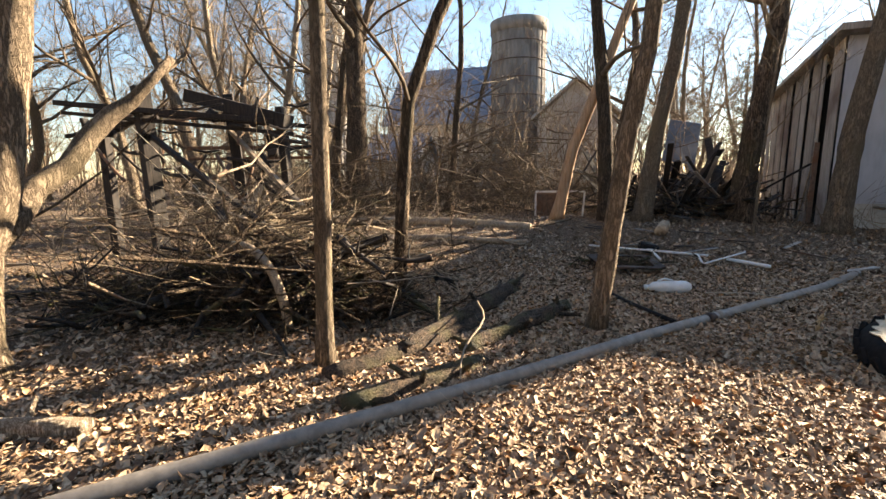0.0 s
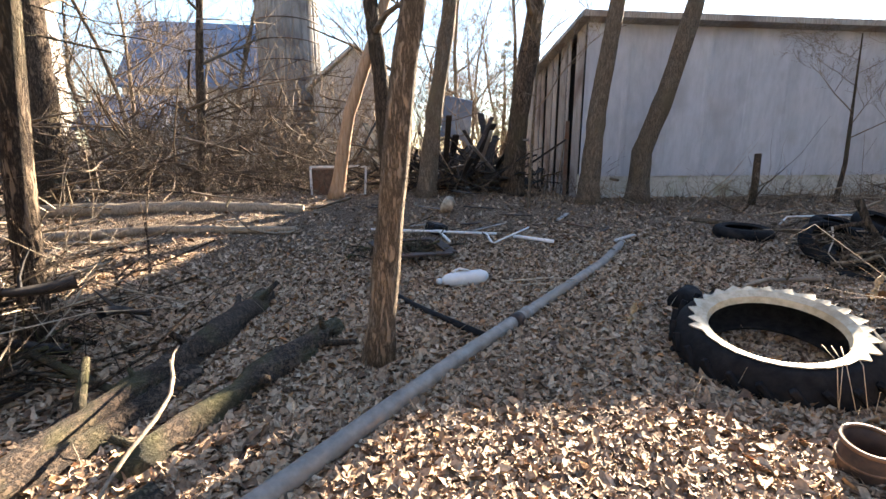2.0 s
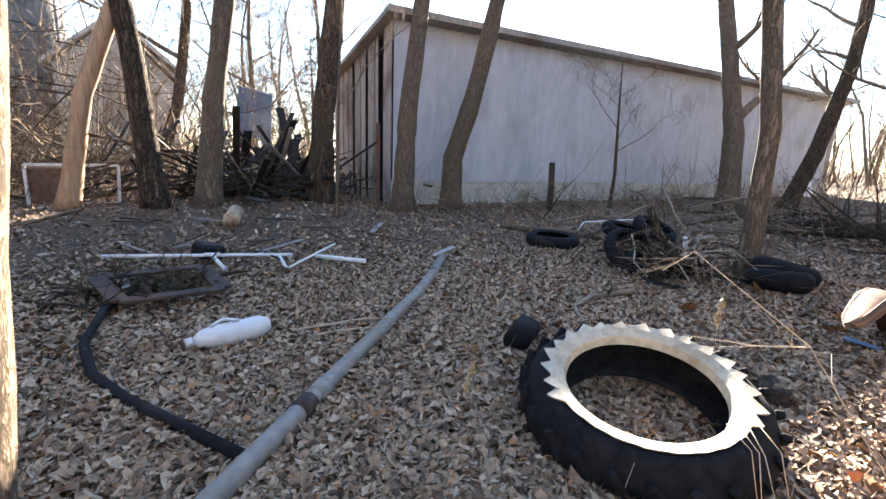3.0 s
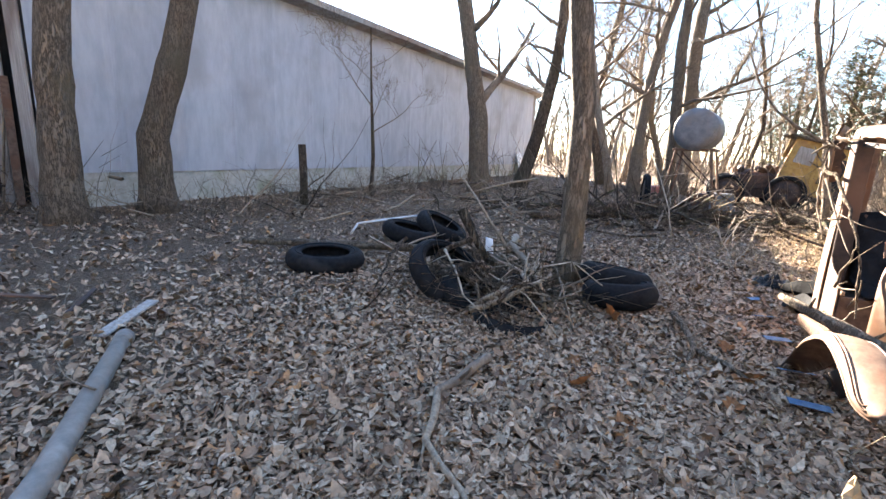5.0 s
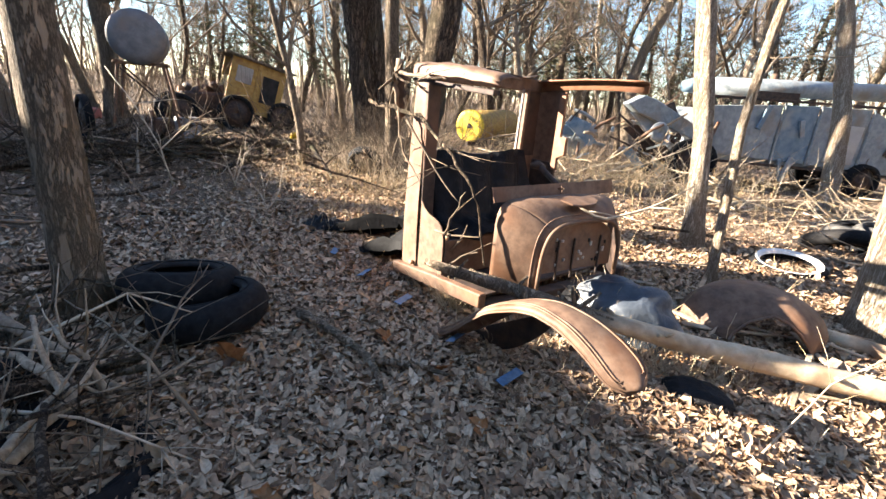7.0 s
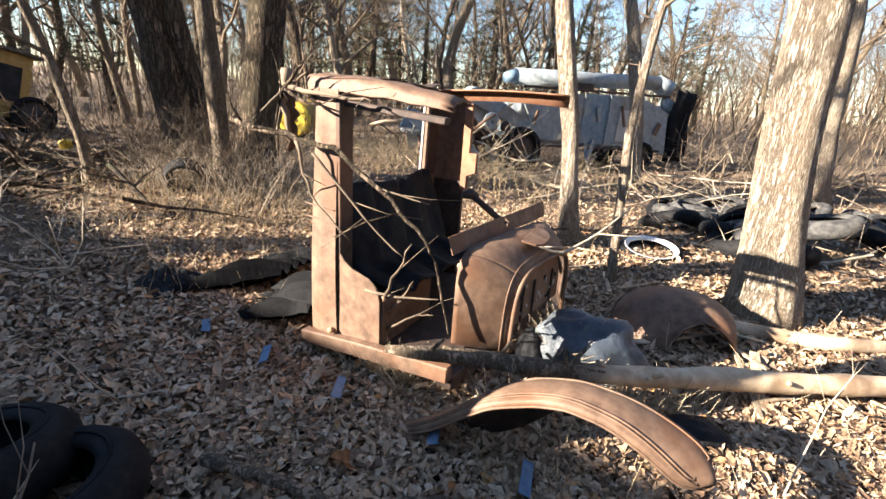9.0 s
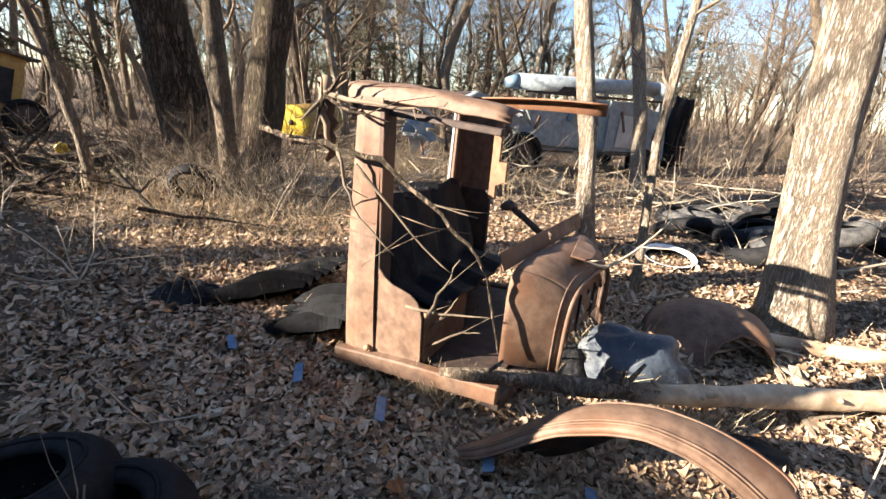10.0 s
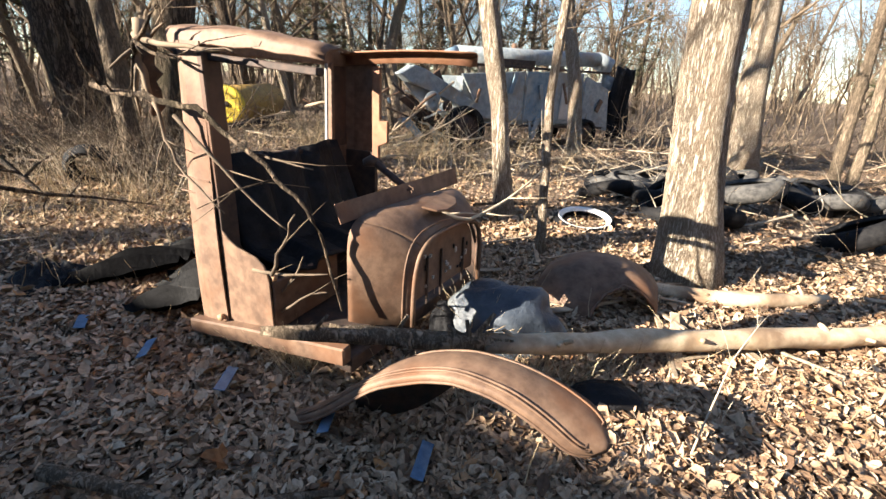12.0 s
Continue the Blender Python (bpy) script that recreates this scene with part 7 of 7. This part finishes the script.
brushpile("brushwood", 190, (-1.8, 2.4), (0.75, 0.5, 0.35), (0.6, 2.2), (0.006, 0.024), 71, "dense tangle of dead branches in a brush pile", M_BARK_DARK)
# Low dark sticks added to stand in for shadow on the ground.
brushpile("brushwood", 170, (-3.0, 2.1), (1.1, 0.45, 0.08), (0.4, 1.5), (0.012, 0.045), 89, "dark branches added to darken the ground like a shadow", M_ROT, M_SHADE_BLACK)
# Shade within the brush pile is put into this heap's dark colours.
brushpile("brushwood", 320, (-1.6, 2.3), (0.6, 0.3, 0.3), (0.3, 0.9), (0.012, 0.05), 87, "heap of branches and roots coloured dark as the shade under the brush pile", M_ROT, M_SHADE_BLACK)
brushpile("brushwood", 70, (-2.6, 3.3), (0.7, 0.35, 0.75), (0.9, 2.4), (0.005, 0.016), 88, "long arching dead branches leaning on the old frame", M_DEAD, M_TWIG_PALE)
brushpile("brushwood", 70, (-2.0, 2.6), (0.8, 0.5, 0.6), (0.8, 2.4), (0.006, 0.018), 70, "dense tangle of dead branches in a brush pile", M_DEAD)
brushpile("brushwood", 60, (-0.9, 3.1), (0.55, 0.35, 0.35), (0.5, 1.4), (0.004, 0.014), 72, "dense tangle of dead branches in a brush pile", M_TWIG_PALE)
brushpile("brushwood", 60, (-3.8, 3.6), (1.2, 0.8, 0.5), (0.8, 2.4), (0.006, 0.02), 73, "dead branches scattered round the old frame", M_DEAD)
brushpile("brushwood", 90, (0.2, 13.0), (3.0, 0.6, 0.6), (1.0, 3.2), (0.01, 0.04), 74, "heap of dead branches before the far buildings", M_DEAD)
brushpile("brushwood", 110, (4.2, 12.6), (1.1, 0.6, 0.5), (0.6, 1.8), (0.015, 0.05), 90, "dark heap of broken timber and roots beside the barn", M_SHADE_BLACK, M_ROT)
brushpile("brushwood", 260, (-2.2, 13.6), (3.0, 1.0, 1.5), (1.2, 3.6), (0.008, 0.03), 83, "thicket of arching bare branches before the silo", M_TWIG)
brushpile("brushwood", 190, (-6.0, 9.8), (2.5, 1.0, 1.3), (1.2, 3.6), (0.008, 0.03), 84, "thicket of arching bare branches behind the old frame", M_TWIG)
brushpile("brushwood", 70, (-6.5, 8.0), (3.0, 1.4, 0.4), (1.0, 3.0), (0.01, 0.035), 75, "dead branches scattered over leaf-covered ground", M_DEAD)
brushpile("brushwood", 130, (14.3, 2.4), (0.9, 2.2, 0.12), (0.6, 2.4), (0.012, 0.045), 91, "dark dead branches strewn along the fallen trunks", M_BARK_DARK, M_ROT)
brushpile("brushwood", 80, (13.5, 5.2), (2.2, 1.5, 0.14), (0.8, 2.6), (0.008, 0.03), 76, "dead branches scattered over leaf-covered ground", M_DEAD)
brushpile("brushwood", 60, (12.0, 9.2), (3.0, 0.5, 0.25), (0.6, 1.8), (0.006, 0.02), 77, "dead branches piled along the barn wall", M_DEAD)
brushpile("brushwood", 90, (9.5, -5.6), (2.2, 0.9, 0.25), (0.7, 2.2), (0.006, 0.022), 78, "dead branches and dry stems before the harvester", M_DEAD, M_TWIG_PALE)
brushpile("brushwood", 50, (4.6, -3.6), (1.6, 1.4, 0.15), (0.6, 1.8), (0.006, 0.02), 79, "dead branches strewn over the tyre heap", M_TWIG_PALE)
brushpile("brushwood", 60, (14.8, -1.2), (2.0, 1.2, 0.2), (0.7, 2.2), (0.006, 0.02), 80, "dead branches lying behind the tree clump", M_DEAD)
brushpile("brushwood", 60, (2.2, 5.4), (0.28, 0.25, 0.07), (0.25, 0.7), (0.006, 0.022), 92, "dark sticks heaped in the old wooden frame", M_ROT, M_BARK_DARK)
brushpile("brushwood", 40, (3.4, 6.3), (1.4, 1.0, 0.06), (0.3, 1.0), (0.004, 0.012), 81, "small sticks scattered round the plastic pipes", M_DEAD)
brushpile("brushwood", 60, (3.0, -12.0), (5.0, 2.5, 0.3), (1.0, 3.0), (0.01, 0.03), 82, "dead branches on the ground beyond the tyre heap", M_DEAD)

# ---- rubble between the trees and the barn ----
rubble = random.Random(17)
for k in range(104):
    x, y = 4.4 + rubble.gauss(0, 0.95), 12.5 + rubble.gauss(0, 0.6)
    a, el = rubble.uniform(0, 6.283), rubble.uniform(-0.1, 1.05)
    L = rubble.uniform(0.8, 2.4)
    p = Vector((x, y, gz(x, y) + 0.05 + 0.35 * rubble.random()))
    q = p + Vector((math.cos(a) * math.cos(el), math.sin(a) * math.cos(el), math.sin(el))) * L
    tagged(part("old_board", beam_bm(p, q, rubble.uniform(0.08, 0.22), 0.03), M_BOARD if rubble.random() < 0.15 else M_SHADE_BLACK), "broken dark board in a heap of collapsed timber", "board", "collapsed timber")
sheet_blue = thing("blue_sheet", (5.5, 18.5, 0), "upright blue metal sheet beyond the timber heap", "sheet")
part("sheet", prism_bm([(-0.65, 1.9), (0.6, 1.7), (0.7, 3.3), (-0.4, 3.5)], lambda u, v, w: (5.5 + u, 18.5 + w, v), 0.06, 0.02), M_BLUEROOF, sheet_blue)
for u in (-0.4, 0.5):
    part("leg", beam_bm((5.5 + u, 18.55, 0.1), (5.5 + u, 18.55, 2.2), 0.08, 0.08), M_RUST_DARK, sheet_blue)
boxf = thing("appliance_frame", (1.3, 11.5, 0.25), "rusty box with a white open metal frame", "frame")
part("panel", box_bm((0.75, 0.5, 0.7), pose(0.75, 11.7, 0.55, 0, 0, 5), 0.02), M_RUST, boxf, "rusty side panel")
for a, b in (((0.42, 11.4, 0.22), (0.42, 11.4, 0.95)), ((1.72, 11.45, 0.22), (1.76, 11.45, 0.95)), ((0.42, 11.4, 0.95), (1.76, 11.45, 0.95)), ((1.15, 11.4, 0.24), (1.75, 11.45, 0.24))):
    part("bar", beam_bm(a, b, 0.05, 0.05), M_WHITEWALL, boxf, "white frame bar")
bl = thing("dark_bin", (2.75, 6.35, 0.1), "small dark blue plastic bin lying by the pipes", "bin")
part("bin", box_bm((0.3, 0.22, 0.16), pose(2.72, 6.35, 0.2, 10, 12, 30), 0.03), M_BLACKFILM, bl)
hut = thing("low_shed", (27.0, 9.0, 0.0), "dark low shed end beside the barn", "shed")
part("wall", box_bm((2.0, 0.15, 1.6), pose(34.5, 7.6, 0.8, 0, 0, 30), 0.02), M_BOARD, hut)
white_panel = thing("white_panel", (29.0, 9.2, 0), "white panel leaning on the barn wall", "panel")
part("sheet", prism_bm([(0, 0.0), (0.9, 0.0), (0.8, 1.3), (0.05, 1.2)], lambda u, v, w: barn_at(21.5 + u, v, -0.5 + v * 0.3 + w), 0.04, 0.01), M_PVC, white_panel)

# ---- small things ----
can_rust = thing("rusty_can", (3.66, 1.0, 0.0), "short open rusty can standing tilted in leaves", "can")
CAN = pose(3.68, 1.0, 0.06, 8, -6, 0)
part_vf("wall", lathe([(0.092, -0.11), (0.1, -0.11), (0.103, 0.0), (0.1, 0.11), (0.092, 0.11), (0.094, 0.0)], CAN, 28), M_RUST_DARK, can_rust)
part_vf("rim", lathe([(0.092, 0.105), (0.107, 0.105), (0.107, 0.12), (0.092, 0.12)], CAN, 28), M_RUST, can_rust, "rolled brown-rusted rim")
part_vf("base", lathe([(0.002, -0.11), (0.095, -0.11), (0.095, -0.1), (0.002, -0.1)], CAN, 28), M_RUST_DARK, can_rust)
part_vf("hoop", lathe([(0.1, 0.02), (0.108, 0.026), (0.1, 0.036)], CAN, 28), M_RUST, can_rust)

for k, (x, y, h) in enumerate(((5.05, 2.05, 0.55), (3.55, 2.5, 0.3))):
    root = thing("curled_leaf", (x, y, 0), "twisted dry yellow-brown leaf hanging on a thin stalk", "leaf", "curled leaves")
    part_vf("stalk", tube([(x, y, 0.0), (x + 0.03, y + 0.02, h * 0.6), (x + 0.01, y, h)], [0.003, 0.0025, 0.002], 4), M_TWIG_PALE, root)
    rows = []
    for i in range(9):
        f = i / 8
        a = f * 7
        c = Vector((x + 0.01 - 0.05 * f, y, h - 0.2 * f))
        d = Vector((math.cos(a), math.sin(a), 0)) * (0.006 + 0.022 * math.sin(math.pi * f))
        rows.append([c - d, c, c + d])
    part("blade", sheet_bm(rows, 0.002), M_GRASS, root)
cord = thing("frayed_cord", (4.1, 1.45, 0.3), "frayed pale cords hanging over the tyre side", "cord")
cord_rng = random.Random(6)
for k in range(4):
    x0 = 3.98 + 0.035 * k
    y0 = 1.56 - 0.02 * k
    part_vf("strand", tube([(x0 - 0.05, y0 - 0.1, 0.375), (x0 - 0.09 + cord_rng.uniform(-0.04, 0.04), y0 - 0.2, 0.33), (x0 - 0.13 + cord_rng.uniform(-0.05, 0.05), y0 - 0.27, 0.12)], [0.002] * 3, 4), M_TWIG_PALE, cord)
chip = random.Random(44)
for k in range(26):
    x, y = 6.0 + chip.gauss(0, 1.0), -0.15 + chip.gauss(0, 0.5)
    a = chip.uniform(0, 3.14)
    L = chip.uniform(0.1, 0.35)
    p = Vector((x, y, gz(x, y) + 0.05))
    d = Vector((math.cos(a), math.sin(a), chip.uniform(-0.05, 0.1))) * L
    tagged(part("wood_piece", beam_bm(p - d, p + d, chip.uniform(0.02, 0.06), 0.015, 0.004), M_LOGPALE if k % 2 else M_DEAD), "splintered pale wood piece on sunlit leaves", "wood", "wood pieces")
for k in range(16):
    x, y = 3.2 + chip.gauss(0, 1.6), 7.6 + chip.gauss(0, 1.0)
    a = chip.uniform(0, 3.14)
    p = Vector((x, y, gz(x, y) + 0.04))
    d = Vector((math.cos(a), math.sin(a), 0.05)) * chip.uniform(0.15, 0.5)
    tagged(part("wood_piece", beam_bm(p - d, p + d, chip.uniform(0.03, 0.09), 0.02, 0.004), M_BOARD if k % 2 else M_RUST_DARK), "broken board piece lying on leaf-covered ground", "wood", "wood pieces")

# a bright curled leaf leaning on the tyre and chaff on the sack
big_leaf(7.43, 2.83, 0.2, 40, 62, M_ORANGE_LEAF, "large orange-brown leaf leaning upright on the litter")

# torn dark flap hanging behind the top of the cab's rear post, with twigs caught on the roof corner
torn = [[Vector((8.09 + 0.02 * math.sin(3 * i), 1.5 - 0.07 * j / 3 + 0.015 * math.sin(2 * i + j), 1.5 - 0.034 * i - 0.02 * abs(math.sin(4 * j)) * i / 9)) for j in range(4)] for i in range(10)]
part("torn_flap", sheet_bm(torn, 0.005), M_RUST_DARK, cab, "torn dark strip hanging at the roof corner", smooth=True)
twig_thing("dry_twig", [([(8.1, 1.52, 1.44), (8.03, 1.56, 1.49), (7.86, 1.57, 1.43), (7.66, 1.56, 1.4)], 0.011), ([(8.12, 1.5, 1.44), (8.0, 1.5, 1.58), (7.95, 1.49, 1.63)], 0.012), ([(8.1, 1.52, 1.44), (8.14, 1.53, 1.3), (8.1, 1.55, 1.15)], 0.007)], M_BARK_DARK, "dark twigs caught on the cab roof corner", 91, 3)
